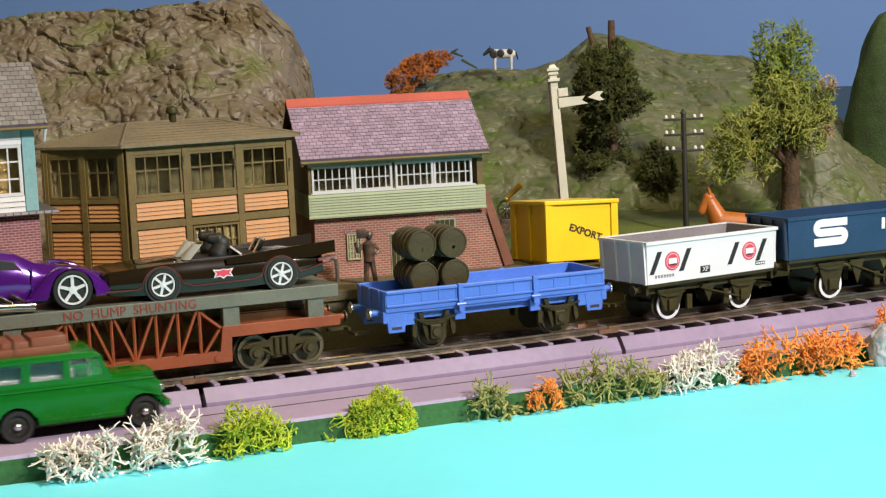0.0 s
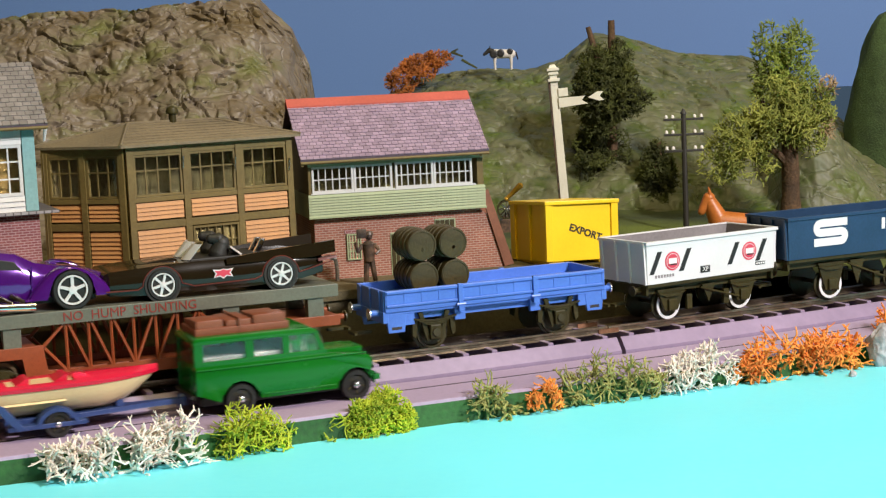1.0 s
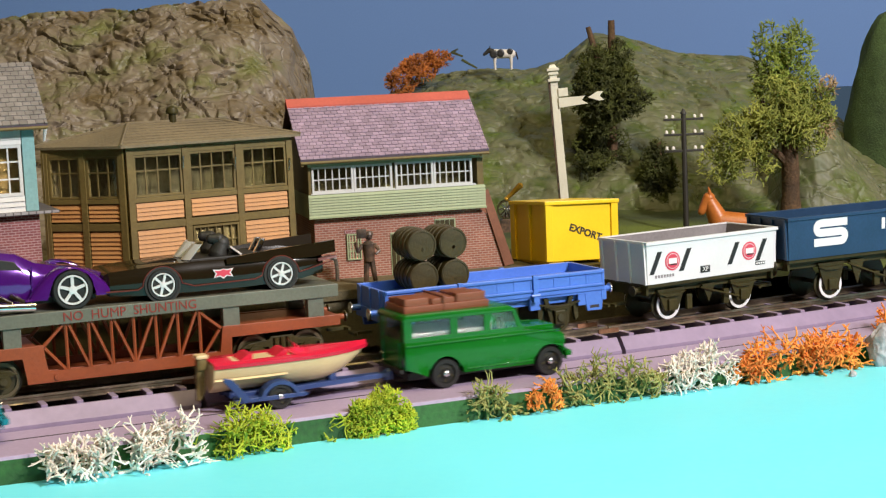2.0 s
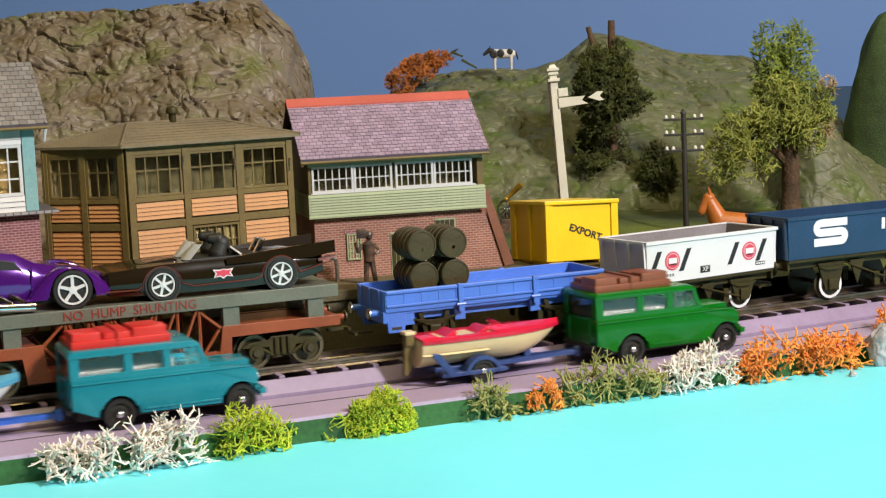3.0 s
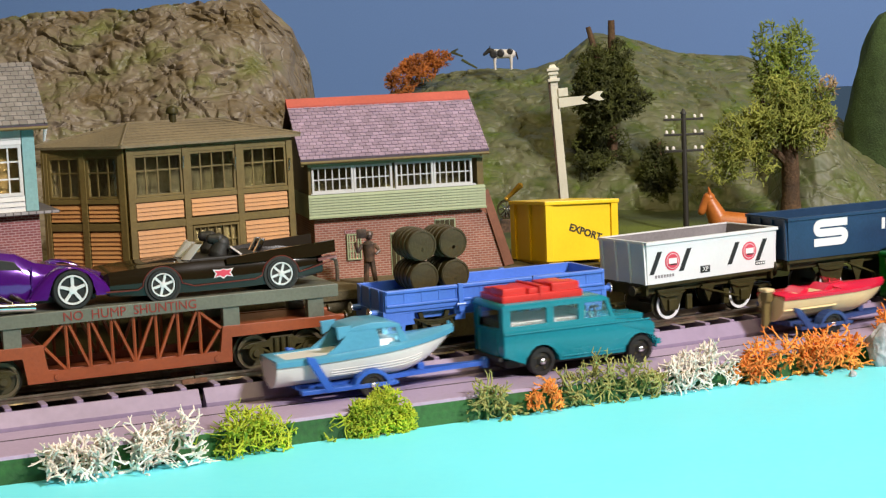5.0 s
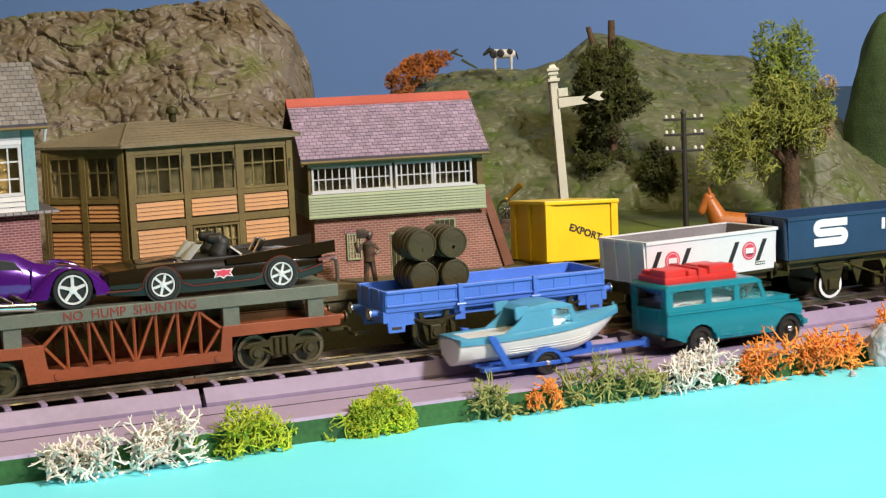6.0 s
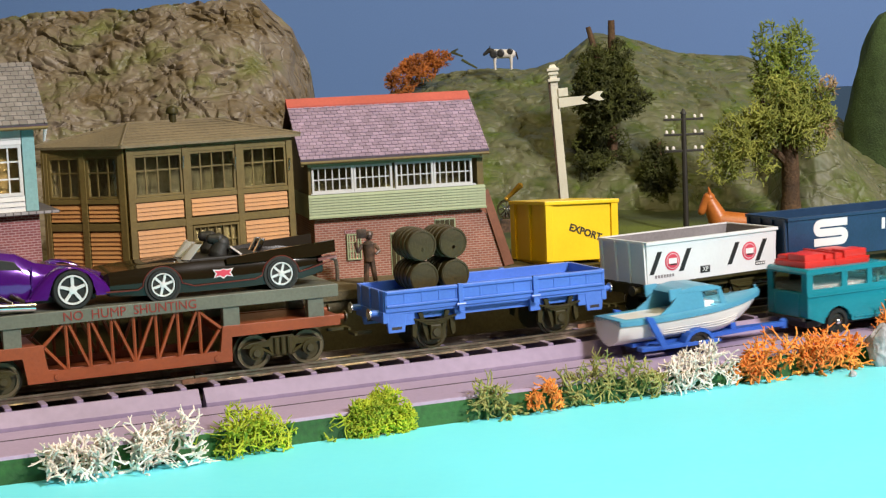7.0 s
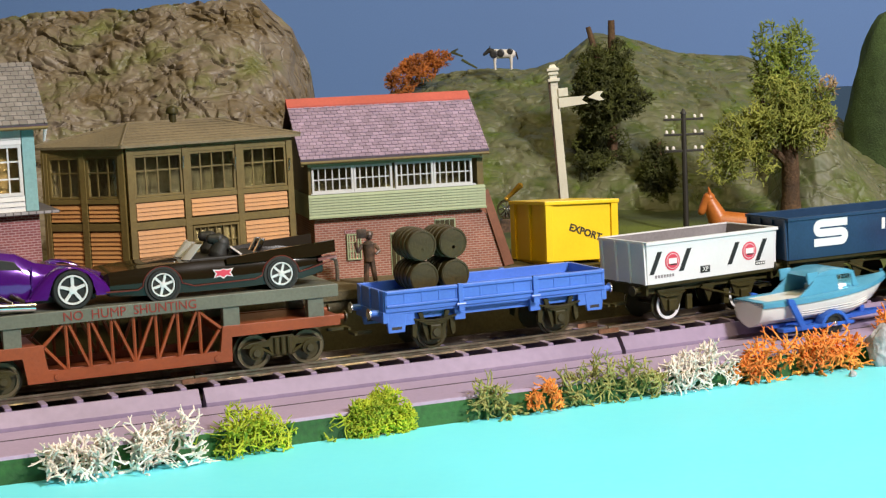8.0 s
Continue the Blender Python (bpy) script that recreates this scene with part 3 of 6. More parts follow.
def safari_wagon(paint, load, label):
    car = thing("safari_wagon", at(0, 0, 0), label, "toy car")
    pts = arch_outline(-15.5, 47.0, 5.6, 18.0, 16.6, 31.5, (0.0, 41.5), 6.9)
    body = part("body", prism(bmesh.new(), pts, -12.6, 12.6, "y", 0.45), paint, car, smooth=True)
    for y in (-13.0, 12.2):
        bm = box(bmesh.new(), -15.3, 45.5, y, y + 0.8, 16.4, 17.0, 0.15)
        part("side_moulding", bm, paint, body)
        part("lower_moulding", box(bmesh.new(), 8, 34, y, y + 0.8, 6.2, 6.8, 0.15), paint, body)
    # wings stand a little proud of the bonnet
    for y0, y1 in ((-12.7, -6.5), (6.5, 12.7)):
        part("wing", prism(bmesh.new(), [(32, 15.5), (32, 16.9), (45.5, 16.2), (47.4, 14.8), (47.6, 11.5), (44, 11.5)], y0, y1, "y", 0.4), paint, body, smooth=True)
    part("bonnet", box(bmesh.new(), 31, 46.4, -6.3, 6.3, 15.6, 18.0, 0.6), paint, body, smooth=True)
    part("front_bumper", box(bmesh.new(), 47.6, 50.2, -12.6, 12.6, 6.6, 8.6, 0.3), paint, car)
    part("rear_bumper", box(bmesh.new(), -17.0, -15.4, -11, 11, 6.8, 8.2, 0.3), M["dark_in"], car)
    part("grille", box(bmesh.new(), 47.2, 47.9, -6, 6, 9.5, 14.5, 0.2), M["dark_in"], car, "dark recessed grille")
    for y in (-9, 9):
        part("headlight", lathe(bmesh.new(), [(1.5, 47.0), (1.5, 48.2), (1.0, 48.7), (0.1, 48.9)], 12, "x", (0, y, 12.6)), M["silver"], car, "round silver headlight", smooth=True)
    # cabin: posts, roof and glass
    for y in (-12.4, 11.4):
        s = -1 if y < 0 else 1
        for x0, x1 in ((-15.4, -12.4), (2.2, 5.2), (15.4, 18.0)):
            part("post", box(bmesh.new(), x0, x1, y, y + 1.0, 17.8, 25.4, 0.2), paint, car)
        part("front_post", prism(bmesh.new(), [(29.2, 17.8), (31.2, 17.8), (28.2, 25.4), (26.6, 25.4)], y, y + 1.0, "y", 0.15), paint, car)
        part("window_sill", box(bmesh.new(), -15.4, 31, y - 0.05, y + 1.05, 17.6, 19.4, 0.15), paint, car)
        for x0, x1 in ((-12.5, 2.3), (5.1, 15.5), (17.9, 28)):
            part("side_window", box(bmesh.new(), x0, x1, y + 0.35, y + 0.6, 19.2, 25.2), M["glass"], car)
        part("roof_gutter", box(bmesh.new(), -15.9, 28.2, y - 0.3 if s < 0 else y + 0.3, y + 0.7 if s < 0 else y + 1.3, 25.3, 26.0, 0.15), paint, car)
    for y0, y1 in ((-12.4, -9.0), (9.0, 12.4)):
        part("rear_post", box(bmesh.new(), -15.6, -14.6, y0, y1, 17.8, 25.4, 0.2), paint, car)
    part("rear_window", box(bmesh.new(), -15.3, -15.0, -9, 9, 18, 25.2), M["glass"], car)
    part("windscreen", prism(bmesh.new(), [(29.9, 17.9), (30.3, 17.9), (27.6, 25.3), (27.2, 25.3)], -11.4, 11.4), M["glass"], car)
    part("rear_door", box(bmesh.new(), -15.9, -15.3, -7.5, 7.5, 8.0, 17.6, 0.15), paint, body)
    part("door_hinge", tube(bmesh.new(), (-16.0, 7.4, 9), (-16.0, 7.4, 17), 0.35, None, 6), paint, body)
    roof = part("roof", prism(bmesh.new(), [(-15.9, 25.2), (28.6, 25.2), (27.6, 26.6), (25.5, 27.6), (-14.5, 27.8), (-15.9, 26.8)], -12.7, 12.7, "y", 0.8), paint, car, smooth=True)
    part("skylight", box(bmesh.new(), 0, 14, -12.2, -11.2, 26.3, 27.4, 0.2), M["dark_in"], roof)
    part("seats", box(bmesh.new(), -13, 16, -10.5, 10.5, 17.0, 20.6, 0.6), M["seat_white"], car, "white moulded seats")
    part("front_seat_back", box(bmesh.new(), 17.0, 19.4, -10.5, 10.5, 17.0, 22.4, 0.8), M["seat_white"], car)
    part("steering_wheel", lathe(bmesh.new(), [(2.6, 25.0), (2.6, 25.6), (2.0, 25.6), (2.0, 25.0)], 14, "x", (0, -5, 20), True), M["seat_white"], car)
    lug = part("luggage", box(bmesh.new(), -14.0, 19, -9.6, 9.6, 27.5, 30.2, 0.5), load, car, "moulded plastic luggage on the roof", smooth=True)
    for x0, x1, y0, y1, z in ((-13.5, -4, -9, 2, 33.0), (-3, 6, -8.8, 8.8, 32.3), (6.5, 18, -9, -1, 33.3), (7, 17.5, 0, 9, 32.6), (-13, -5, 3, 9, 32.0)):
        part("suitcase", box(bmesh.new(), x0, x1, y0, y1, 29.5, z, 0.7), load, lug, smooth=True)
    part("strap", box(bmesh.new(), 1.0, 2.0, -9.9, 9.9, 28.0, 33.0, 0.3), load, lug)
    part("chassis", box(bmesh.new(), -13, 46, -8.5, 8.5, 3.6, 6.4, 0.4), M["dark_in"], car)
    wheels = [(road_wheel(car, x, y, 5.4, 4.4, s), 5.4) for x in (0.0, 41.5) for y, s in ((-10.0, -1), (10.0, 1))]
    return car, wheels


def boat_rings(x0, x1, half, zk, zs0, zs1, n=16, bow=0.42, vee=0.35):
    """Hull sections from stern x0 to bow x1."""
    rings, edge = [], []
    for i in range(n + 1):
        t = i / n
        x = x0 + (x1 - x0) * t
        w = half * (0.86 + 0.14 * math.sin(min(1, t / 0.4) * math.pi / 2)) * (1 if t < 1 - bow else max(0.03, math.cos((t - 1 + bow) / bow * math.pi / 2) ** 0.75))
        k = zk + (zs1 - zk) * max(0, (t - 0.62) / 0.38) ** 2.2 * 0.96
        sz = zs0 + (zs1 - zs0) * t ** 2
        z1 = k + (sz - k) * vee
        rings.append([(x, -w, sz), (x, -w * 0.97, (sz + z1) / 2), (x, -w * 0.80, z1), (x, -w * 0.4, k + (z1 - k) * 0.35), (x, 0, k), (x, w * 0.4, k + (z1 - k) * 0.35), (x, w * 0.80, z1), (x, w * 0.97, (sz + z1) / 2), (x, w, sz)])
        edge.append((x, w, sz))
    return rings, edge


def deck_between(bm, edge, i0, i1, inner=None, thick=1.4, over=0.5, crown=0.0):
    """Deck over the hull's edge from station i0 to i1; inner: width of the open well as a share of the half width."""
    for side in (-1, 1):
        rings = []
        for x, w, z in edge[i0:i1 + 1]:
            a = 0.0 if inner is None else w * inner
            b = w + over
            rings.append([(x, side * a, z - 0.2), (x, side * b, z - thick), (x, side * (b + 0.15), z - 0.1), (x, side * (b - 0.5), z + 0.35), (x, side * a, z + 0.35 + crown * (1 if inner is None else 0))])
        loft(bm, rings)
    return bm


def trailer(paint, length, cradle_x, label, x_rear, arm=16.5):
    tr = thing("boat_trailer", at(0, 0, 0), label, "toy trailer")
    bm = prism(bmesh.new(), [(x_rear, -4.5), (x_rear, 4.5), (8, 5.5), (30, 1.6), (length - 2, 1.6), (length, 0), (length - 2, -1.6), (30, -1.6), (8, -5.5)], 4.4, 6.2, "z", 0.3)
    part("drawbar", bm, paint, tr)
    part("hitch", lathe(bmesh.new(), [(1.8, 3.5), (1.8, 6.6), (0.8, 7.4), (0.1, 7.4)], 12, "z", (length - 2, 0, 0)), paint, tr)
    for s in (-1, 1):
        y0, y1 = (-12.0, -7.2) if s < 0 else (7.2, 12.0)
        pts = [(-8.5, 4.0), (-7.5, 5.5)] + [(7.0 * math.cos(a), 3.8 + 6.3 * math.sin(a)) for a in [math.pi * (1 - i / 10) for i in range(11)]] + [(9.5, 5.0), (9.5, 4.0), (6.0, 4.2)] + [(5.7 * math.cos(a), 3.6 + 5.2 * math.sin(a)) for a in [math.pi * i / 8 for i in range(9)]] + [(-6.0, 4.0)]
        part("mudguard", prism(bmesh.new(), pts, y0, y1), paint, tr)
        part("side_arm", prism(bmesh.new(), [(cradle_x + 5, 3.6), (cradle_x + 7.6, 4.4), (cradle_x + 1.0, arm), (cradle_x - 2.0, arm + 0.6), (cradle_x - 1.8, arm - 0.8)], -12.4 if s < 0 else 11.0, -11.0 if s < 0 else 12.4, "y", 0.2), paint, tr)
        part("side_rail", box(bmesh.new(), x_rear, 9, y0 + (0.4 if s < 0 else 0), y0 + 4.4, 3.6, 5.2, 0.3), paint, tr)
    part("cross_bar", box(bmesh.new(), cradle_x + 3, cradle_x + 6, -12, 12, 3.8, 5.4, 0.3), paint, tr)
    part("bow_rest", box(bmesh.new(), 21, 23.5, -2.4, 2.4, 6, 8.6, 0.3), paint, tr)
    wheels = [(road_wheel(tr, 0, y, 4.5, 3.4, s), 4.5) for y, s in ((-9.8, -1), (9.8, 1))]
    return tr, wheels


def speedboat():
    b = thing("speedboat", at(0, 0, 0), "cream toy speedboat with crimson deck and brown outboard motor", "toy boat")
    rings, edge = boat_rings(-25, 33, 9.6, 7.6, 18.4, 19.0)
    part("hull", loft(bmesh.new(), rings), M["cream"], b, smooth=True)
    for s in (-1, 1):
        part("spray_rail", loft(bmesh.new(), [[(x, s * (w * 0.93 + d), z - h) for d, h in ((0.0, 5.0), (0.6, 5.6), (0.0, 6.1))] for x, w, z in edge[0:8]]), M["cream"], b)
    bm = deck_between(bmesh.new(), edge, 8, 16, None, 1.4, 0.4, 0.9)
    deck_between(bm, edge, 0, 8, 0.58, 1.4, 0.4)
    deck_between(bm, edge, 0, 2, None, 1.4, 0.4, 0.6)
    deck = part("deck", bm, M["red_deck"], b, "glossy crimson deck", smooth=True)
    part("cockpit_floor", box(bmesh.new(), -18, 5, -5.4, 5.4, 17.9, 18.6), M["cream"], b)
    for x0, x1, z in ((-13, -10.5, 20.6), (-0.5, 2.0, 20.8)):
        part("seat", prism(bmesh.new(), [(x0 - 2.5, 18.3), (x1, 18.3), (x1 + 0.4, z), (x1 - 1.2, z)], -5.2, 5.2, "y", 0.3), M["red_deck"], b)
    part("windscreen", prism(bmesh.new(), [(8.4, 19.0), (9.0, 19.0), (5.6, 22.4), (5.2, 22.4)], -6, 6), M["glass"], b)
    mot = part("outboard_motor", box(bmesh.new(), -29.0, -25.6, -2.3, 2.3, 16.0, 20.4, 0.9), M["brown_frame"], b, "brown outboard motor", smooth=True)
    part("motor_leg", prism(bmesh.new(), [(-29, 17.2), (-26, 17.2), (-26.6, 8), (-28.5, 5.5), (-29.6, 5.5)], -1.2, 1.2, "y", 0.3), M["brown_frame"], mot)
    part("motor_cap", box(bmesh.new(), -29.4, -25.2, -2.6, 2.6, 20.0, 21.4, 0.5), M["cream"], mot)
    return b


def cabin_cruiser():
    b = thing("cabin_cruiser", at(0, 0, 0), "white toy cabin boat with light blue deck and cabin", "toy boat")
    rings, edge = boat_rings(-37, 33, 10.6, 6.6, 17.0, 21.4, 18, 0.45, 0.30)
    part("hull", loft(bmesh.new(), rings), M["white_hull"], b, smooth=True)
    # three fine strakes that lie on the hull's side
    for k in (0.35, 0.6, 0.85):
        for s in (-1, 1):
            line_ = []
            for ring in rings[5:15]:
                hi, lo = (Vector(ring[1]), Vector(ring[2])) if s < 0 else (Vector(ring[7]), Vector(ring[6]))
                p = hi.lerp(lo, k)
                line_.append([(p.x, p.y - s * 0.1, p.z + 0.3), (p.x, p.y + s * 0.3, p.z), (p.x, p.y - s * 0.1, p.z - 0.3)])
            part("strake", loft(bmesh.new(), line_), M["white_hull"], b, smooth=True)
    bm = deck_between(bmesh.new(), edge, 11, 18, None, 1.9, 0.5, 0.8)
    deck_between(bm, edge, 0, 11, 0.74, 1.9, 0.5)
    deck_between(bm, edge, 0, 1, None, 1.9, 0.5)
    part("deck", bm, M["sky_deck"], b, "light blue deck and gunwale", smooth=True)
    part("cockpit_floor", box(bmesh.new(), -34, -6, -7.8, 7.8, 15.4, 16.2), M["white_hull"], b)
    # cabin shell: slanted wings aft, roof, posts and windscreen
    for s in (-1, 1):
        y0, y1 = (-8.9, -8.1) if s < 0 else (8.1, 8.9)
        part("cabin_side", prism(bmesh.new(), [(-19, 17.6), (1.5, 18.2), (1.5, 20.5), (0.2, 25.4), (-7.5, 25.4), (-10.5, 24.6), (-14, 20.5)], y0, y1, "y", 0.15), M["sky_deck"], b)
        part("cabin_post", prism(bmesh.new(), [(9.2, 18.8), (12, 19.2), (9.2, 25.4), (7.4, 25.4)], y0, y1, "y", 0.15), M["sky_deck"], b)
        part("cabin_window", box(bmesh.new(), 1.0, 9.4, y0 + 0.3, y0 + 0.5, 18.6, 25.2), M["glass"], b)
        part("aft_wing", prism(bmesh.new(), [(-14, 22.2), (-9, 25), (-9, 27.2), (-14.6, 27.0)], y0 - 0.02, y1 + 0.02, "y", 0.15), M["sky_deck"], b)
    part("cabin_roof", prism(bmesh.new(), [(-11, 24.8), (-8.5, 26.6), (-2, 27.5), (5, 27.2), (9.4, 25.9), (9.2, 25.0)], -9.1, 9.1, "y", 0.5), M["sky_deck"], b, smooth=True)
    part("windscreen", prism(bmesh.new(), [(11.2, 19.2), (11.6, 19.2), (8.9, 25.2), (8.5, 25.2)], -8, 8), M["glass"], b)
    part("cabin_seats", box(bmesh.new(), -4, 8, -6, 6, 18, 20.6, 0.5), M["white_hull"], b)
    part("bow_rail", tube(bmesh.new(), (31.5, 0, 21.5), (31.5, 0, 23.6), 0.5), M["sky_deck"], b)
    return b


def station_green(t):
    return float(np.polyval(GREEN, t))


def station_teal(t):
    return float(np.polyval(TEAL, t)) if t >= 3.0 else float(np.polyval(TEAL, 3.0) + (t - 3.0) * np.polyval(np.polyder(TEAL), 3.0))


GREEN = np.polyfit([0, 0.5, 1, 1.5, 3, 3.5, 4, 4.5], [74.85, 113.3, 151.9, 188.0, 300.7, 341.4, 380.5, 419.1], 2)
TEAL = np.polyfit([3, 3.5, 4, 4.5, 6, 6.5, 7, 7.5, 8], [109.3, 150.2, 190.4, 228.4, 332.8, 366.0, 398.4, 430.7, 463.7], 3)

car_a, wheels_a = safari_wagon(M["green_paint"], M["tan_load"], "glossy dark green toy safari wagon with brown luggage on its roof")
car_b, wheels_b = safari_wagon(M["teal_paint"], M["red_load"], "glossy teal toy safari wagon with red luggage on its roof")
for c in (car_a, car_b):
    tagged(c, group="toy cars on the road")
tr_a, tw_a = trailer(M["navy_trailer"], 46, -18, "slate blue plastic boat trailer towed by the green wagon", -16, 12.5)
tr_b, tw_b = trailer(M["blue_trailer"], 50, -22, "bright blue plastic boat trailer towed by the teal wagon", -26)
boat_a, boat_b = speedboat(), cabin_cruiser()
MOVERS += [(car_a, 0, station_green, wheels_a), (car_b, 0, station_teal, wheels_b), (tr_a, 61.5, station_green, tw_a), (tr_b, 66, station_teal, tw_b), (boat_a, 58.5, station_green, []), (boat_b, 63, station_teal, [])]


def motions():
    for ob, behind, station, wheels in MOVERS:
        rows, spins = [], [[] for _ in wheels]
        lift = -1.7 if ob in (boat_a, boat_b) else -0.4  # the hulls sink into their cradles
        for k in range(81):
            t = k / 10
            s = station(t) - behind
            x, y, a = line(s)
            rows.append((t, at(x, y, lift, a)))
            for (w, r), sp in zip(wheels, spins):
                base = w.location.copy() if k == 0 else sp[0][1].translation
                sp.append((t, Matrix.Translation(base) @ Matrix.Rotation(s / r, 4, "Y")))
        walk(ob, rows)
        for (w, r), sp in zip(wheels, spins):
            walk(w, sp)


# ---- wagons on the line ----
def axle_pair(parent, x, yc, r, rim=None):
    for y, s in ((-8.9, -1), (8.9, 1)):
        rail_wheel(parent, x, yc + y, 8.9 + r, r, rim, s)
    part("axle", tube(bmesh.new(), (x, yc - 9, 8.9 + r), (x, yc + 9, 8.9 + r), 0.9), M["wheel_dark"], parent)


def buffer_pair(parent, x, y0, y1, z, d, material, head):
    for y in (y0, y1):
        b = part("buffer", tube(bmesh.new(), (x, y, z), (x + d * 3.4, y, z), 1.3, 1.1, 10), material, parent)
        part("buffer_head", lathe(bmesh.new(), [(0.9, x + d * 3.2), (2.1, x + d * 3.6), (2.1, x + d * 4.1), (0.3, x + d * 4.3)], 14, "x", (0, y, z)), head, b, smooth=True)


def coupling(parent, x, z, d, yc):
    part("coupling", prism(bmesh.new(), [(x, -1.2), (x + d * 6, -1.2), (x + d * 7, -3.4), (x + d * 8, -3.4), (x + d * 8, 3.4), (x + d * 7, 3.4), (x + d * 6, 1.2), (x, 1.2)], z, z + 1.0, "z"), M["black_frame"], parent).matrix_basis = at(0, yc, 0)


def low_loader():
    w = thing("well_wagon", at(0, 14, 0), "long well wagon with grey deck beam and red oxide lattice frame", "railway wagon")
    deck = part("deck", box(bmesh.new(), 44, 196, 0, 29, 32.8, 37.4, 0.25), M["loader_grey"], w, "grey plastic deck beam with red lettering")
    t = part("lettering", words("NO  HUMP  SHUNTING", 4.45, 0.15), M["letter_red"], deck, "dull red capital letters")
    t.matrix_basis = at(120.3, -0.05, 35.1)
    for x in (80, 156, 187.5):
        for y in (0.8, 24):
            part("deck_block", box(bmesh.new(), x - 3, x + 3, y, y + 4, 26, 33, 0.2), M["loader_grey"], w)
    for y in (0.6, 26.4):
        # bottom chord, ends and raised shelves over the bogies
        frame_ = part("side_frame", prism(bmesh.new(), [(44, 22.4), (83.0, 22.4), (84.0, 13.2), (155.5, 13.2), (155.5, 22.2), (196.5, 22.2), (196.5, 26.0), (152.5, 26.2), (151.5, 17.0), (91, 17.0), (90, 26.2), (44, 26.2)], y, y + 2.0, "y", 0.2), M["loader_red"], w)
        # uprights with braces that fall towards the middle one
        bars = [((90, 25.5), (97.5, 32.8)), ((152, 25.5), (143.5, 32.8)), ((90.5, 25), (97.2, 17.0)), ((151.5, 25), (145.8, 17.0))]
        xs = [98.0 + 7.75 * i for i in range(7)]
        for i, x in enumerate(xs):
            bars.append(((x, 16.5), (x, 32.8)))
            if i < 3:
                bars.append(((x + 0.8, 32.8), (xs[i + 1] - 0.3, 16.8)))
            elif i < 6:
                bars.append(((x + 0.3, 16.8), (xs[i + 1] - 0.8, 32.8)))
        for a, b in bars:
            part("lattice_bar", tube(bmesh.new(), (a[0], y + 1.0, a[1]), (b[0], y + 1.0, b[1]), 0.62, None, 6), M["loader_red"], frame_)
        for x in (94, 150):
            part("rivet", lathe(bmesh.new(), [(1.1, y - 0.5), (1.1, y), (0.2, y)], 10, "y", (x, 0, 15)), M["loader_red"], frame_)
    part("floor_plate", box(bmesh.new(), 86, 154, 3, 26, 13.4, 14.6), M["loader_red"], w)
    part("end_shelf", box(bmesh.new(), 152.5, 196, 2.6, 26.4, 23, 25.8), M["loader_red"], w)
    part("end_shelf", box(bmesh.new(), 44, 88, 2.6, 26.4, 23, 25.8), M["loader_red"], w)
    for cx in (66, 174.4):
        bog = part("bogie", box(bmesh.new(), cx - 14, cx + 14, 9, 20, 14, 19, 0.6), M["black_frame"], w, "black plastic bogie")
        for y in (1.6, 25.4):
            pts = [(cx - 15.5, 17.0), (cx - 12.5, 18.7), (cx - 5, 18.9), (cx - 4.2, 20.4), (cx + 4.2, 20.4), (cx + 5, 18.9), (cx + 12.5, 18.7), (cx + 15.5, 17.0), (cx + 12, 16.9), (cx + 5, 17.1), (cx + 3.8, 13.2), (cx - 3.8, 13.2), (cx - 5, 17.1), (cx - 12, 16.9)]
            part("bogie_side", prism(bmesh.new(), pts, y, y + 1.6, "y", 0.2), M["black_frame"], bog)
            for d in (-1, 1):
                part("tie_bar", tube(bmesh.new(), (cx + d * 3.6, y + 0.4, 13.8), (cx + d * 9.6, y + 0.4, 17.6), 0.6, None, 6), M["black_frame"], bog)
                part("tie_bar", tube(bmesh.new(), (cx + d * 3.4, y + 0.4, 19.8), (cx + d * 12.6, y + 0.4, 15.4), 0.5, None, 6), M["black_frame"], bog)
            for dx in (-10, 10):
                part("axle_box", lathe(bmesh.new(), [(2.7, y - 0.9), (2.7, y + 1.6), (0.3, y + 1.6)], 16, "y", (cx + dx, 0, 15.3)), M["black_frame"], bog, smooth=True)
                part("axle_cap", lathe(bmesh.new(), [(1.3, y - 1.8), (1.3, y - 0.8), (0.2, y - 0.8)], 12, "y", (cx + dx, 0, 15.2)), M["wheel_dark"], bog)
            for dx in (-2.4, 0, 2.4):
                part("spring", lathe(bmesh.new(), [(0.9, 14), (0.9, 20)], 8, "z", (cx + dx, y - 0.4, 0)), M["wheel_dark"], bog)
        for dx in (-10, 10):
            for y, s in ((5.6, -1), (23.4, 1)):
                rail_wheel(w, cx + dx, y, 15.1, 6.2, M["worn_tread"], s, "worn metal wheel rim")
    coupling(w, 196, 18, 1, 14.5)
    buffer_pair(w, 196, 5, 24, 24.4, 1, M["loader_red"], M["wheel_dark"])
    return w


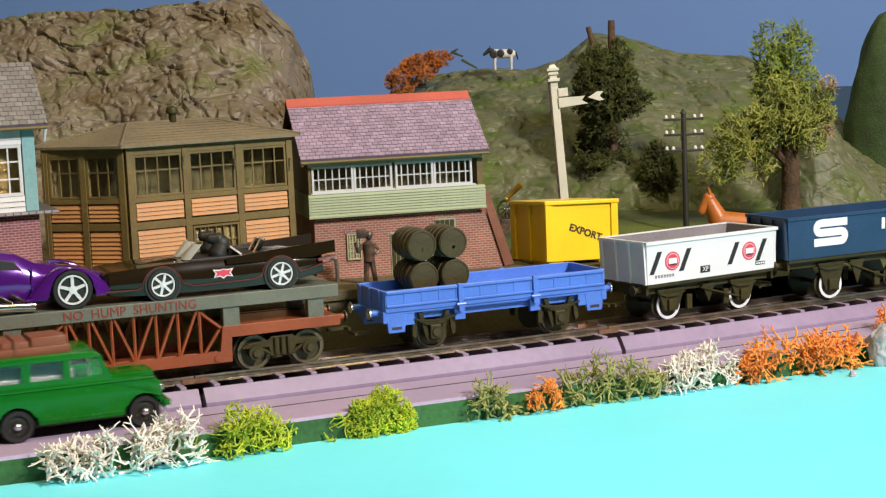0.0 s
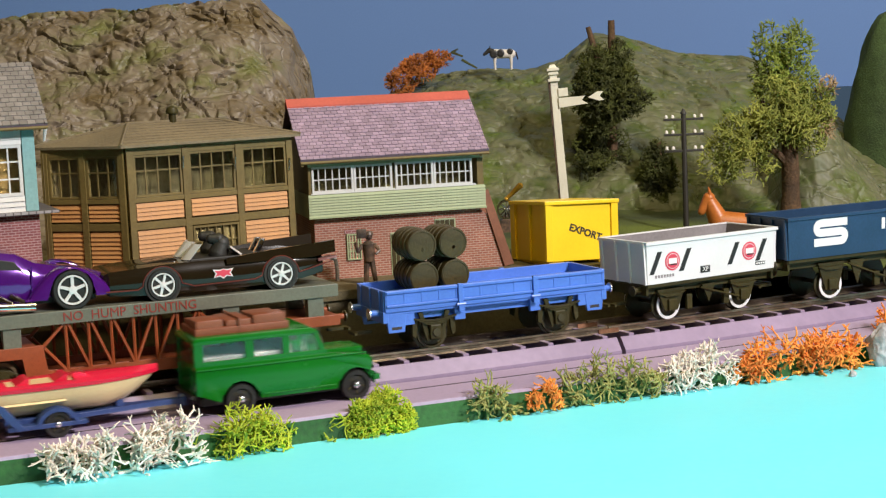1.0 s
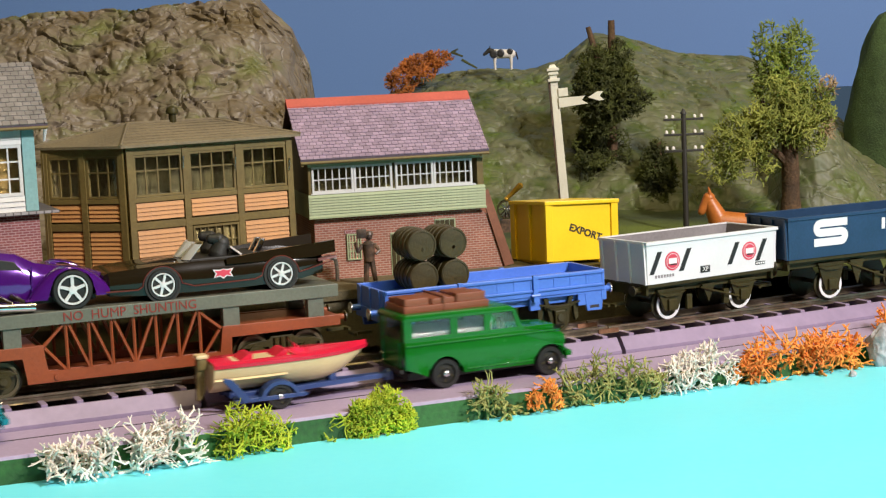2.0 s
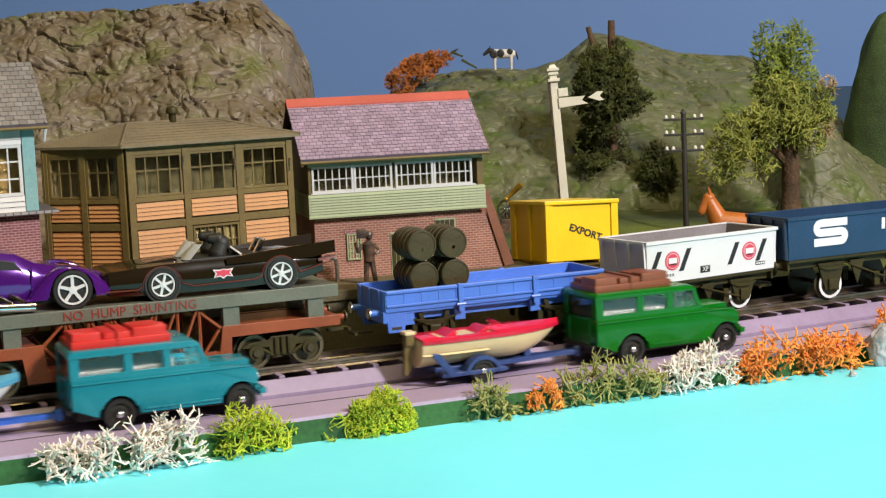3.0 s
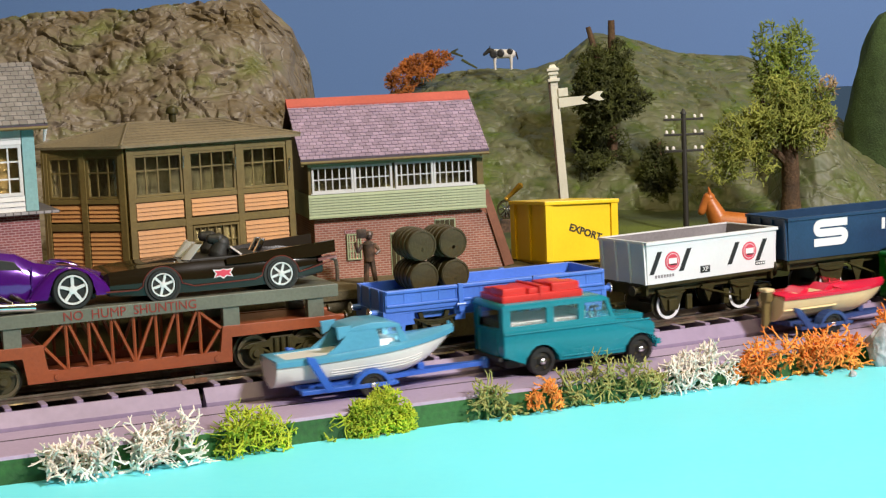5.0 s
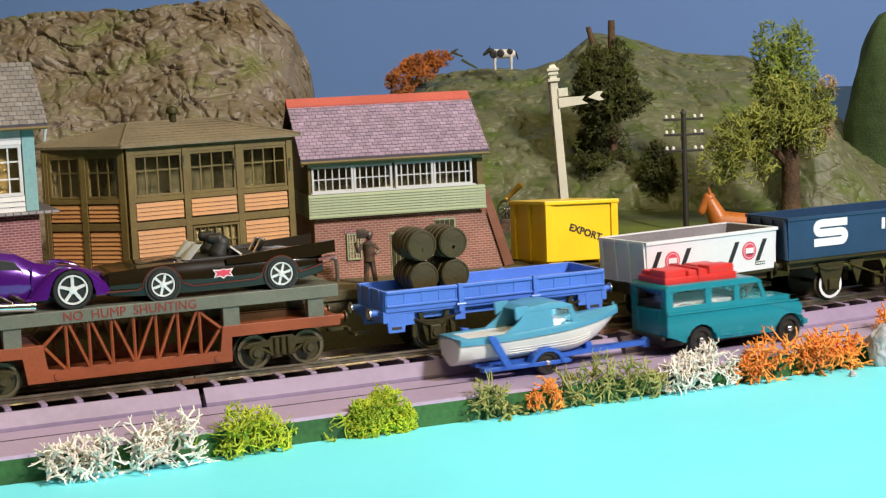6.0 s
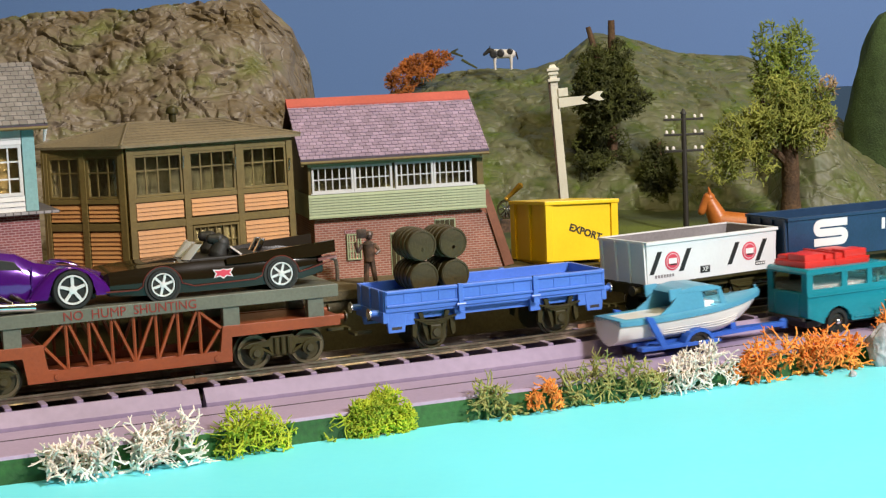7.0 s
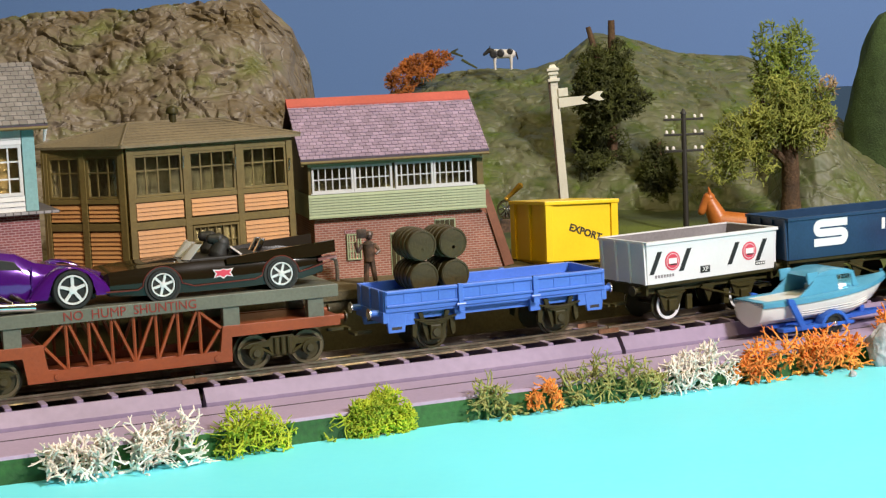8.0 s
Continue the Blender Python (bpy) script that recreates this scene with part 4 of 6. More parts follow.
def dropside_wagon():
    w = thing("open_wagon", at(213.5, 14, 0, 0.5), "bright blue plastic open wagon with low sides carrying barrels", "railway wagon")
    L, Wd = 92.5, 29
    body = part("body", box(bmesh.new(), 0.6, L - 0.6, 0.6, Wd - 0.6, 23.6, 28.8, 0.2), M["wagon_blue"], w)
    for y in (0, Wd - 1.2):
        side = part("side", box(bmesh.new(), 0.4, L - 0.4, y, y + 1.2, 24.6, 32.6, 0.2), M["wagon_blue"], body)
        yo = y - 0.7 if y < 5 else y + 0.9
        for x0, x1 in ((0.8, 29.4), (31.6, 60.6), (62.8, 91.6)):
            for z0, z1 in ((31.4, 32.4), (26.5, 27.3)):
                part("edge_strip", box(bmesh.new(), x0, x1, yo, yo + 1.0, z0, z1, 0.15), M["wagon_blue"], side)
            for k in range(5):
                x = x0 + (x1 - x0 - 0.7) * k / 4
                part("rib", box(bmesh.new(), x, x + 0.7, yo + 0.5, yo + 1.0, 26.9, 32.0, 0.1), M["wagon_blue"], side)
        for x in (30.5, 61.7):
            part("hinge_post", box(bmesh.new(), x - 1.0, x + 1.0, yo - 0.5, yo + 1.2, 22.6, 32.9, 0.25), M["wagon_blue"], side)
            part("hinge_pin", tube(bmesh.new(), (x - 1.8, yo - 0.2, 25.2), (x + 1.8, yo - 0.2, 25.2), 0.6), M["wagon_blue"], side)
    for x in (0, L - 1.2):
        part("end", box(bmesh.new(), x, x + 1.2, 1.2, Wd - 1.2, 24.6, 32.6, 0.2), M["wagon_blue"], body)
        part("headstock", box(bmesh.new(), x - 0.5, x + 1.7, 0.4, Wd - 0.4, 20.6, 24.8, 0.25), M["wagon_blue"], body)
        for y in (5, 14.5, 24):
            part("end_rib", box(bmesh.new(), x - 0.5 if x < 5 else x + 1.2, x if x < 5 else x + 1.7, y - 0.8, y + 0.8, 24.8, 32.4, 0.1), M["wagon_blue"], body)
    for y in (3.2, Wd - 4.6):
        sole = part("solebar", box(bmesh.new(), 1.2, L - 1.2, y, y + 1.4, 20.8, 24.0, 0.2), M["wagon_blue"], w)
        for x in (4.8, L - 4.8):
            yy = y - 2.6 if y < 10 else y + 1.4
            part("step", prism(bmesh.new(), [(x - 4.2, 24), (x + 4.2, 24), (x + 3.2, 16.8), (x - 3.2, 16.8)], yy, yy + 1.4, "y", 0.25), M["wagon_blue"], sole)
            part("step_slot", box(bmesh.new(), x - 2, x + 2, yy - 0.05, yy + 0.4, 17.9, 19.0), M["pit"], sole)
        for x in (20.3, 72.5):
            yy = y - 1.8 if y < 10 else y + 0.8
            bm = prism(bmesh.new(), [(x - 6.4, 23.2), (x - 4.6, 23.2), (x - 2.4, 14.6), (x + 2.4, 14.6), (x + 4.6, 23.2), (x + 6.4, 23.2), (x + 3.2, 12.2), (x - 3.2, 12.2)], yy, yy + 1.2, "y", 0.15)
            ag = part("axle_guard", bm, M["black_frame"], w)
            box_ = part("axle_box", box(bmesh.new(), x - 2.3, x + 2.3, yy - 1.4, yy + 1, 13.0, 18.4, 0.5), M["black_frame"], ag)
            part("axle_cap", lathe(bmesh.new(), [(1.5, yy - 2.0), (1.5, yy - 1.2), (0.2, yy - 1.2)], 14, "y", (x, 0, 15.6)), M["wheel_dark"], box_, smooth=True)
            for k in range(3):
                h = 8.6 - 2.0 * k
                part("spring_leaf", prism(bmesh.new(), [(x - h, 21.4 - 0.75 * k), (x - h / 2, 20.5 - 0.75 * k), (x, 20.2 - 0.75 * k), (x + h / 2, 20.5 - 0.75 * k), (x + h, 21.4 - 0.75 * k), (x + h, 20.8 - 0.75 * k), (x + h / 2, 19.9 - 0.75 * k), (x, 19.6 - 0.75 * k), (x - h / 2, 19.9 - 0.75 * k), (x - h, 20.8 - 0.75 * k)], yy - 1.0, yy + 0.3, "y"), M["black_frame"], ag)
            for d in (-1, 1):
                part("brake_block", prism(bmesh.new(), [(x + d * 6.6, 20.5), (x + d * 8.6, 20.0), (x + d * 8.8, 14.5), (x + d * 7.4, 13.5), (x + d * 6.8, 16.5)], yy + 0.6, yy + 2.2, "y", 0.2), M["black_frame"], ag)
            part("spring_hanger", box(bmesh.new(), x - 12.5, x - 8.2, yy - 0.6, yy + 1.2, 19.2, 24, 0.2), M["wagon_blue"], ag)
            part("spring_hanger", box(bmesh.new(), x + 8.2, x + 12.5, yy - 0.6, yy + 1.2, 19.2, 24, 0.2), M["wagon_blue"], ag)
    for x in (20.3, 72.5):
        axle_pair(w, x, 14.5, 6.1)
    buffer_pair(w, -0.5, 5, 24, 24.2, -1, M["wagon_blue"], M["silver"])
    buffer_pair(w, L + 0.5, 5, 24, 24.2, 1, M["wagon_blue"], M["silver"])
    coupling(w, 0, 15.5, -1, 14.5)
    coupling(w, L, 15.5, 1, 14.5)
    return w


def mineral_wagon(m, L, Wd, z0, z1, paint, inside, rim, label, axles):
    w = thing("mineral_wagon", m, label, "railway wagon", "mineral wagons")
    g = 0.7  # walls lean out a little
    def wall(bm, pts0, pts1):
        return loft(bm, [[(x, y, z0) for x, y in pts0], [(x, y, z1) for x, y in pts1]])
    t = 1.1
    sides = {"near": ([(0, 0), (L, 0), (L, t), (0, t)], [(-g, -g), (L + g, -g), (L + g, t - g), (-g, t - g)]),
             "far": ([(0, Wd - t), (L, Wd - t), (L, Wd), (0, Wd)], [(-g, Wd - t + g), (L + g, Wd - t + g), (L + g, Wd + g), (-g, Wd + g)]),
             "left": ([(0, t), (t, t), (t, Wd - t), (0, Wd - t)], [(-g, t - g), (t - g, t - g), (t - g, Wd - t + g), (-g, Wd - t + g)]),
             "right": ([(L - t, t), (L, t), (L, Wd - t), (L - t, Wd - t)], [(L - t + g, t - g), (L + g, t - g), (L + g, Wd - t + g), (L - t + g, Wd - t + g)])}
    walls = {k: part("side" if k in ("near", "far") else "end", wall(bmesh.new(), *v), paint, w) for k, v in sides.items()}
    part("lining", box(bmesh.new(), t - 0.2, L - t + 0.2, t - 0.2, Wd - t + 0.2, z0 + 0.5, z0 + 1.2), inside, w, "grey wagon floor")
    for k, (a, b) in {"near": ((-g - 0.5, -g - 0.6), (L + g + 0.5, t - g)), "far": ((-g - 0.5, Wd - t + g), (L + g + 0.5, Wd + g + 0.6)), "left": ((-g - 0.6, t - g), (t - g, Wd - t + g)), "right": ((L - t + g, t - g), (L + g + 0.6, Wd - t + g))}.items():
        part("top_rim", box(bmesh.new(), a[0], b[0], a[1], b[1], z1 - 0.9, z1 + 0.4, 0.15), paint, w)
    for y in (0.2, Wd * 0.34, Wd * 0.64, Wd - 1.5):
        for k, x in (("left", -0.9), ("right", L - 0.1)):
            part("end_rib", loft(bmesh.new(), [[(x, y, z0), (x + 1, y, z0), (x + 1, y + 1.3, z0), (x, y + 1.3, z0)], [(x + (-g if k == "left" else g), y, z1 - 0.4), (x + 1, y, z1 - 0.4), (x + 1, y + 1.3, z1 - 0.4), (x + (-g if k == "left" else g), y + 1.3, z1 - 0.4)]]), paint, walls[k])
    inner = part("inner_face", wall(bmesh.new(), [(t, Wd - t - 0.25), (L - t, Wd - t - 0.25), (L - t, Wd - t - 0.05), (t, Wd - t - 0.05)], [(t - g, Wd - t + g - 0.25), (L - t + g, Wd - t + g - 0.25), (L - t + g, Wd - t + g - 0.05), (t - g, Wd - t + g - 0.05)]), inside, w, "dull grey inner face")
    part("inner_face", wall(bmesh.new(), [(L - t - 0.25, t), (L - t - 0.05, t), (L - t - 0.05, Wd - t - 0.3), (L - t - 0.25, Wd - t - 0.3)], [(L - t + g - 0.25, t - g), (L - t + g - 0.05, t - g), (L - t + g - 0.05, Wd - t - 0.3 + g), (L - t + g - 0.25, Wd - t - 0.3 + g)]), inside, w, "dull grey inner face")
    part("floor", box(bmesh.new(), 0.3, L - 0.3, 0.5, Wd - 0.5, z0 - 1.4, z0 + 0.4), M["black_frame"], w)
    xs = (L * axles[0], L * axles[1])
    for y in (3.4, Wd - 4.8):
        sole = part("solebar", box(bmesh.new(), 1, L - 1, y, y + 1.4, z0 - 4.4, z0 - 1.2, 0.2), M["black_frame"], w)
        yy = y - 1.5 if y < 10 else y + 0.6
        for x in xs:
            part("axle_guard", prism(bmesh.new(), [(x - 7, z0 - 3), (x + 7, z0 - 3), (x + 3.2, 12.6), (x - 3.2, 12.6)], yy, yy + 1.2, "y", 0.2), M["black_frame"], sole)
            part("axle_box", box(bmesh.new(), x - 2.2, x + 2.2, yy - 1.2, yy + 1, 12.8, 17.4, 0.5), M["black_frame"], sole)
            part("leaf_spring", prism(bmesh.new(), [(x - 7, z0 - 4.4), (x - 3, z0 - 6), (x + 3, z0 - 6), (x + 7, z0 - 4.4), (x + 3, z0 - 4.6), (x - 3, z0 - 4.6)], yy - 0.9, yy + 0.4, "y"), M["black_frame"], sole)
        part("brake_lever", tube(bmesh.new(), (L * 0.42, yy - 0.4, z0 - 4), (L * 0.72, yy - 0.6, 14.5), 0.45, None, 6), M["black_frame"], sole)
        part("v_hanger", prism(bmesh.new(), [(L * 0.44, z0 - 3), (L * 0.54, z0 - 3), (L * 0.49, 14)], yy, yy + 0.7, "y"), M["black_frame"], sole)
        part("brake_shoe", box(bmesh.new(), L * 0.33, L * 0.37, yy + 0.8, yy + 2.4, 12, 18, 0.3), M["black_frame"], sole)
        part("brake_shoe", box(bmesh.new(), L * 0.62, L * 0.66, yy + 0.8, yy + 2.4, 12, 18, 0.3), M["black_frame"], sole)
    for x in xs:
        axle_pair(w, x, Wd / 2, 6.0, rim)
    for x in (0, L - 1.2):
        part("headstock", box(bmesh.new(), x, x + 1.2, 1, Wd - 1, z0 - 4.6, z0 - 0.6, 0.2), M["black_frame"], w)
    buffer_pair(w, 0, 5, Wd - 5, z0 - 2.4, -1, M["black_frame"], M["wheel_dark"])
    buffer_pair(w, L, 5, Wd - 5, z0 - 2.4, 1, M["black_frame"], M["wheel_dark"])
    coupling(w, 0, 15.5, -1, Wd / 2)
    coupling(w, L, 15.5, 1, Wd / 2)
    return w, walls["near"]


def flat_mark(name, outline, material, parent, m, thick=0.12, label=""):
    """A printed shape on a face that looks to -y: outline in (x, z)."""
    o = part(name, prism(bmesh.new(), outline, -thick, 0.0, "y"), material, parent, label)
    o.matrix_basis = m
    return o


low_loader()
dropside_wagon()
white, near = mineral_wagon(at(324.5, 14.4, 0, 8.9), 67.2, 28.8, 24.4, 41.0, M["wagon_white"], M["wagon_grey_in"], M["print_white"], "white mineral wagon with red discs and black slashes, white wheel rims", (0.2, 0.765))


def on_side(x, z, z0=24.4, z1=41.0, g=0.7):
    """A pose on the near side of a mineral wagon, which leans out."""
    return at(x, -g * (z - z0) / (z1 - z0) - 0.02, z, 0, math.degrees(math.atan2(g, z1 - z0)))


for x in (12.5, 53.0):
    flat_mark("disc", [(3.8 * math.cos(2 * math.pi * i / 28), 3.8 * math.sin(2 * math.pi * i / 28)) for i in range(28)], M["print_red"], near, on_side(x, 32.8), 0.12, "red disc")
    flat_mark("disc_ring", [(3.1 * math.cos(2 * math.pi * i / 28), 3.1 * math.sin(2 * math.pi * i / 28)) for i in range(28)], M["wagon_white"], near, on_side(x, 32.8), 0.18)
    flat_mark("disc_centre", [(2.85 * math.cos(2 * math.pi * i / 28), 2.85 * math.sin(2 * math.pi * i / 28)) for i in range(28)], M["print_red"], near, on_side(x, 32.8), 0.24)
    flat_mark("disc_block", [(-2.1, -1.0), (2.1, -1.0), (2.1, 1.2), (-2.1, 1.2)], M["print_white"], near, on_side(x, 32.8), 0.30)
    flat_mark("disc_block_shadow", [(-1.5, -1.6), (2.3, -1.6), (2.3, -1.1), (-1.5, -1.1)], M["print_black"], near, on_side(x, 32.8), 0.30)
    for dx in (-8.6, 6.4):
        flat_mark("slash", [(dx - 2.5, -4.5), (dx - 0.2, -4.5), (dx + 3.9, 4.3), (dx + 1.6, 4.3)], M["print_black"], near, on_side(x - 0.6, 32.8), 0.12, "black slash")
flat_mark("plate", [(-2.5, -1.4), (2.5, -1.4), (2.5, 1.4), (-2.5, 1.4)], M["print_black"], near, on_side(29.5, 27.8), 0.12, "small black plate")
o = part("plate_lettering", words("XP", 2.6, 0.08), M["print_white"], near)
o.matrix_basis = on_side(29.5, 27.8) @ at(0, -0.16, 0)
flat_mark("plate", [(-2.6, -0.7), (2.6, -0.7), (2.6, 0.7), (-2.6, 0.7)], M["print_black"], near, on_side(59.0, 27.2), 0.12, "small black plate")
for i in range(4):
    flat_mark("plate_bar", [(-0.4, -0.35), (0.5, -0.35), (0.5, 0.35), (-0.4, 0.35)], M["print_white"], near, on_side(57.2 + 1.2 * i, 27.2), 0.18)
for i in range(7):
    flat_mark("number_bar", [(-0.5, -0.6), (0.45, -0.6), (0.45, 0.6), (-0.5, 0.6)], M["wagon_grey_in"], near, on_side(4.2 + 1.45 * i, 27.2), 0.1)

navy, near = mineral_wagon(at(395.0, 20.5, 0, 3.0), 76, 26.5, 27.2, 44.5, M["wagon_navy"], M["wagon_navy"], M["print_white"], "dark blue mineral wagon with a white emblem and white wheel rims", (0.31, 0.80))


def ribbon(pts, wd):
    """Outline of a bent stripe."""
    a, b = [], []
    for i, p in enumerate(pts):
        q0, q1 = Vector(pts[max(0, i - 1)]), Vector(pts[min(len(pts) - 1, i + 1)])
        d = (q1 - q0).normalized()
        nn = Vector((-d.y, d.x))
        a.append(tuple(Vector(p) + nn * wd / 2)); b.append(tuple(Vector(p) - nn * wd / 2))
    return a + b[::-1]


def bend(cx, cz, r, a0, a1, n=10):
    return [(cx + r * math.cos(radians(a0 + (a1 - a0) * i / n)), cz + r * math.sin(radians(a0 + (a1 - a0) * i / n))) for i in range(n + 1)]


s_mark = [(8.6, 4.0)] + bend(-5.4, 2.0, 2.0, 90, 270, 12) + [(5.4, 0.0)] + bend(5.4, -2.0, 2.0, 90, -90, 12) + [(-8.6, -4.0)]
flat_mark("emblem", ribbon(s_mark, 3.3), M["print_white"], near, on_side(21.5, 37.4, 27.2, 44.5), 0.12, "white emblem of two hooked stripes")
for i in range(4):
    flat_mark("panel_bar", [(-0.9, -2.4), (0.9, -2.4), (0.9, 2.4), (-0.9, 2.4)], M["print_white"], near, on_side(49.5 + 3.0 * i, 38.8, 27.2, 44.5), 0.12)


# ---- barrels in the open wagon ----
def barrel(m):
    b = thing("barrel", m, "dark olive brown plastic barrel with raised hoops", "barrel", "barrels in the open wagon")
    r = 6.15
    part("shell", lathe(bmesh.new(), [(r * 0.70, 0.8), (r * 0.80, 0.8), (r * 0.82, 0), (r * 0.88, 0), (r * 0.95, 4), (r, 9), (r * 0.95, 14), (r * 0.88, 18), (r * 0.78, 18), (r * 0.7, 17.2)], 30, "y"), M["barrel"], b, smooth=True)
    for y, k in ((0.2, 0.90), (3.4, 0.96), (6.8, 1.0), (10.0, 1.0), (13.4, 0.96), (16.6, 0.90)):
        part("hoop", lathe(bmesh.new(), [(r * k - 0.4, y), (r * k + 0.22, y + 0.1), (r * k + 0.22, y + 1.1), (r * k - 0.4, y + 1.2)], 30, "y"), M["barrel"], b, smooth=True)
    for k in range(5):
        x = -3.4 + 1.7 * k
        h = math.sqrt(max(0.0, (r * 0.7) ** 2 - x * x))
        part("head_stave", box(bmesh.new(), x - 0.78, x + 0.78, 0.55, 0.9, -h, h), M["barrel"], b)
    part("bung", lathe(bmesh.new(), [(0.7, 0.2), (0.7, 0.7), (0.1, 0.7)], 10, "y", (0, 0, -1.6)), M["barrel"], b)
    return b


bar = barrel(at(233.3, 22.0, 35.2))
copy_thing(bar, at(246.0, 22.0, 35.2, 1))
copy_thing(bar, at(232.9, 22.0, 47.3, -1))
copy_thing(bar, at(245.6, 22.0, 47.3, 2))


# ---- toy cars on the deck ----
def alloy(parent, x, y, z, r, spokes, side=-1):
    w = part("wheel", lathe(bmesh.new(), [(r * 0.8, side * -3.6), (r, side * -3.0), (r, side * 0.4), (r * 0.94, side * 0.9), (r * 0.80, side * 0.9), (r * 0.76, side * 0.2), (0.2, side * 0.1)], 30, "y"), M["tyre"], parent, "black tyre with chrome spokes", smooth=True)
    w.matrix_basis = at(x, y, z)
    part("rim", lathe(bmesh.new(), [(r * 0.74, side * 0.6), (r * 0.74, side * 1.0), (r * 0.66, side * 1.0), (r * 0.64, side * 0.6)], 30, "y", ring_only=True), M["alloy"], w, smooth=True)
    bm = bmesh.new()
    for i in range(spokes):
        a = 2 * math.pi * (i + 0.25) / spokes
        p = [Vector((math.cos(a) * k + math.sin(a) * t, side * 0.75, math.sin(a) * k - math.cos(a) * t)) for k, t in ((r * 0.15, -r * 0.08), (r * 0.67, -r * 0.075), (r * 0.67, r * 0.075), (r * 0.15, r * 0.08))]
        loft(bm, [p, [q + Vector((0, -side * 0.5, 0)) for q in p]])
    part("spokes", bm, M["alloy"], w)
    part("hub_cap", lathe(bmesh.new(), [(r * 0.2, side * 0.5), (r * 0.2, side * 1.0), (0.1, side * 1.2)], 12, "y"), M["alloy"], w, smooth=True)


def side_loft(bm, stations):
    """Car body: stations of x, half width at the sill, at the shoulder, at the top, and their heights."""
    rings = []
    for x, ws, wm, wt, zs, zm, zt in stations:
        rings.append([(x, -ws, zs), (x, -wm, zm), (x, -wm * 0.97, zm + (zt - zm) * 0.55), (x, -wt, zt), (x, wt, zt), (x, wm * 0.97, zm + (zt - zm) * 0.55), (x, wm, zm), (x, ws, zs)])
    return loft(bm, rings)


def finned_car():
    c = thing("finned_car", at(153.5, 29.5, 37.4), "glossy black open toy car with tail fins and red trim", "toy car", "toy cars on the deck")
    st = [(-41, 11, 12.0, 10.5, 3.8, 6.5, 9.8), (-39.5, 12.5, 13.6, 12.0, 2.8, 6.3, 11.0), (-30, 13.4, 14.4, 12.6, 2.2, 6.5, 11.6), (-20, 13.6, 14.6, 12.6, 2.0, 6.5, 12.2), (-8, 13.6, 14.4, 12.4, 1.8, 6.0, 12.4), (8, 13.6, 14.4, 12.4, 1.8, 6.0, 12.2), (20, 13.8, 14.8, 12.8, 2.2, 6.5, 12.6), (30, 13.4, 14.4, 12.4, 3.0, 7.0, 12.4), (38, 12.4, 13.2, 11.5, 4.4, 7.5, 11.0)]
    body = part("body", side_loft(bmesh.new(), st), M["car_black"], c, smooth=True)
    for s in (-1, 1):
        part("tail_fin", loft(bmesh.new(), [[(x, s * 14.6, z0), (x, s * (14.6 - 0.4), z1), (x, s * (12.6 + 0.2), z1), (x, s * 11.6, z0)] for x, z0, z1 in ((2, 10.5, 12.4), (12, 10.5, 13.6), (24, 10.5, 14.6), (34, 10.4, 15.2), (42.5, 11.6, 15.8))]), M["car_black"], c, smooth=True)
        part("fin_tip", loft(bmesh.new(), [[(x, s * 14.4, z0), (x, s * 14.2, z1), (x, s * 11.8, z1), (x, s * 11.8, z0)] for x, z0, z1 in ((36, 8.6, 9.6), (43, 9.4, 10.2))]), M["red_trim"], c)
        pts = [(-41, 4.6), (-30, 4.4)] + bend(-21.3, 4.8, 7.0, 175, 5, 10) + [(-10, 4.0), (12, 4.4)] + bend(21.6, 4.8, 7.0, 175, 5, 10) + [(31, 6.0), (41, 8.4)]
        bm = bmesh.new()
        for a, b in zip(pts, pts[1:]):
            tube(bm, (a[0], s * 14.5, a[1]), (b[0], s * 14.5, b[1]), 0.26, None, 6)
        part("trim_line", bm, M["red_trim"], c, "red trim line along the body")
        part("arch", lathe(bmesh.new(), [(6.4, s * 13.4), (6.4, s * 14.75)], 24, "y", (-21.3, 0, 5.4)), M["dark_in"], c)
        part("arch", lathe(bmesh.new(), [(6.4, s * 13.4), (6.4, s * 14.95)], 24, "y", (21.6, 0, 5.4)), M["dark_in"], c)
        for x in (-21.3, 21.6):
            alloy(c, x, s * 14.4, 5.5, 5.6, 6, s)
    part("cockpit", box(bmesh.new(), -10, 16, -10, 10, 11.6, 12.9, 0.4), M["dark_in"], c)
    for y in (-5.4, 5.4):
        bm = bmesh.new()
        blob(bm, (1.5, y, 13.5), (3.0, y, 17.0), 3.6, 3.0, 12)
        blob(bm, (2.0, y, 18.6), (-0.8, y + 0.6, 18.9), 2.3, 1.8, 12)
        part("seat", bm, M["dark_in"], c, "rounded black seat back", smooth=True)
        # curved front screens and a chrome roll hoop
        bm = bmesh.new()
        loft(bm, [[(-12 + 4.5 * k + 1.8 * abs(j) ** 2, y + 4.6 * j, 12.6 + 5.2 * k) for j in (-1, -0.5, 0, 0.5, 1)] + [(-11.6 + 4.5 * k + 1.8 * abs(j) ** 2, y + 4.3 * j, 12.6 + 5.2 * k) for j in (1, 0.5, 0, -0.5, -1)] for k in (0, 0.5, 1)])
        part("windscreen", bm, M["alloy"], c, "silvery curved windscreen", smooth=True)
        bm = bmesh.new()
        loft(bm, [[(10.5 - 4.2 * k - 1.6 * abs(j) ** 2, y + 4.6 * j, 12.6 + 3.4 * k) for j in (-1, -0.5, 0, 0.5, 1)] + [(10.2 - 4.2 * k - 1.6 * abs(j) ** 2, y + 4.3 * j, 12.6 + 3.4 * k) for j in (1, 0.5, 0, -0.5, -1)] for k in (0, 0.5, 1)])
        part("rear_screen", bm, M["alloy"], c, "silvery curved rear screen", smooth=True)
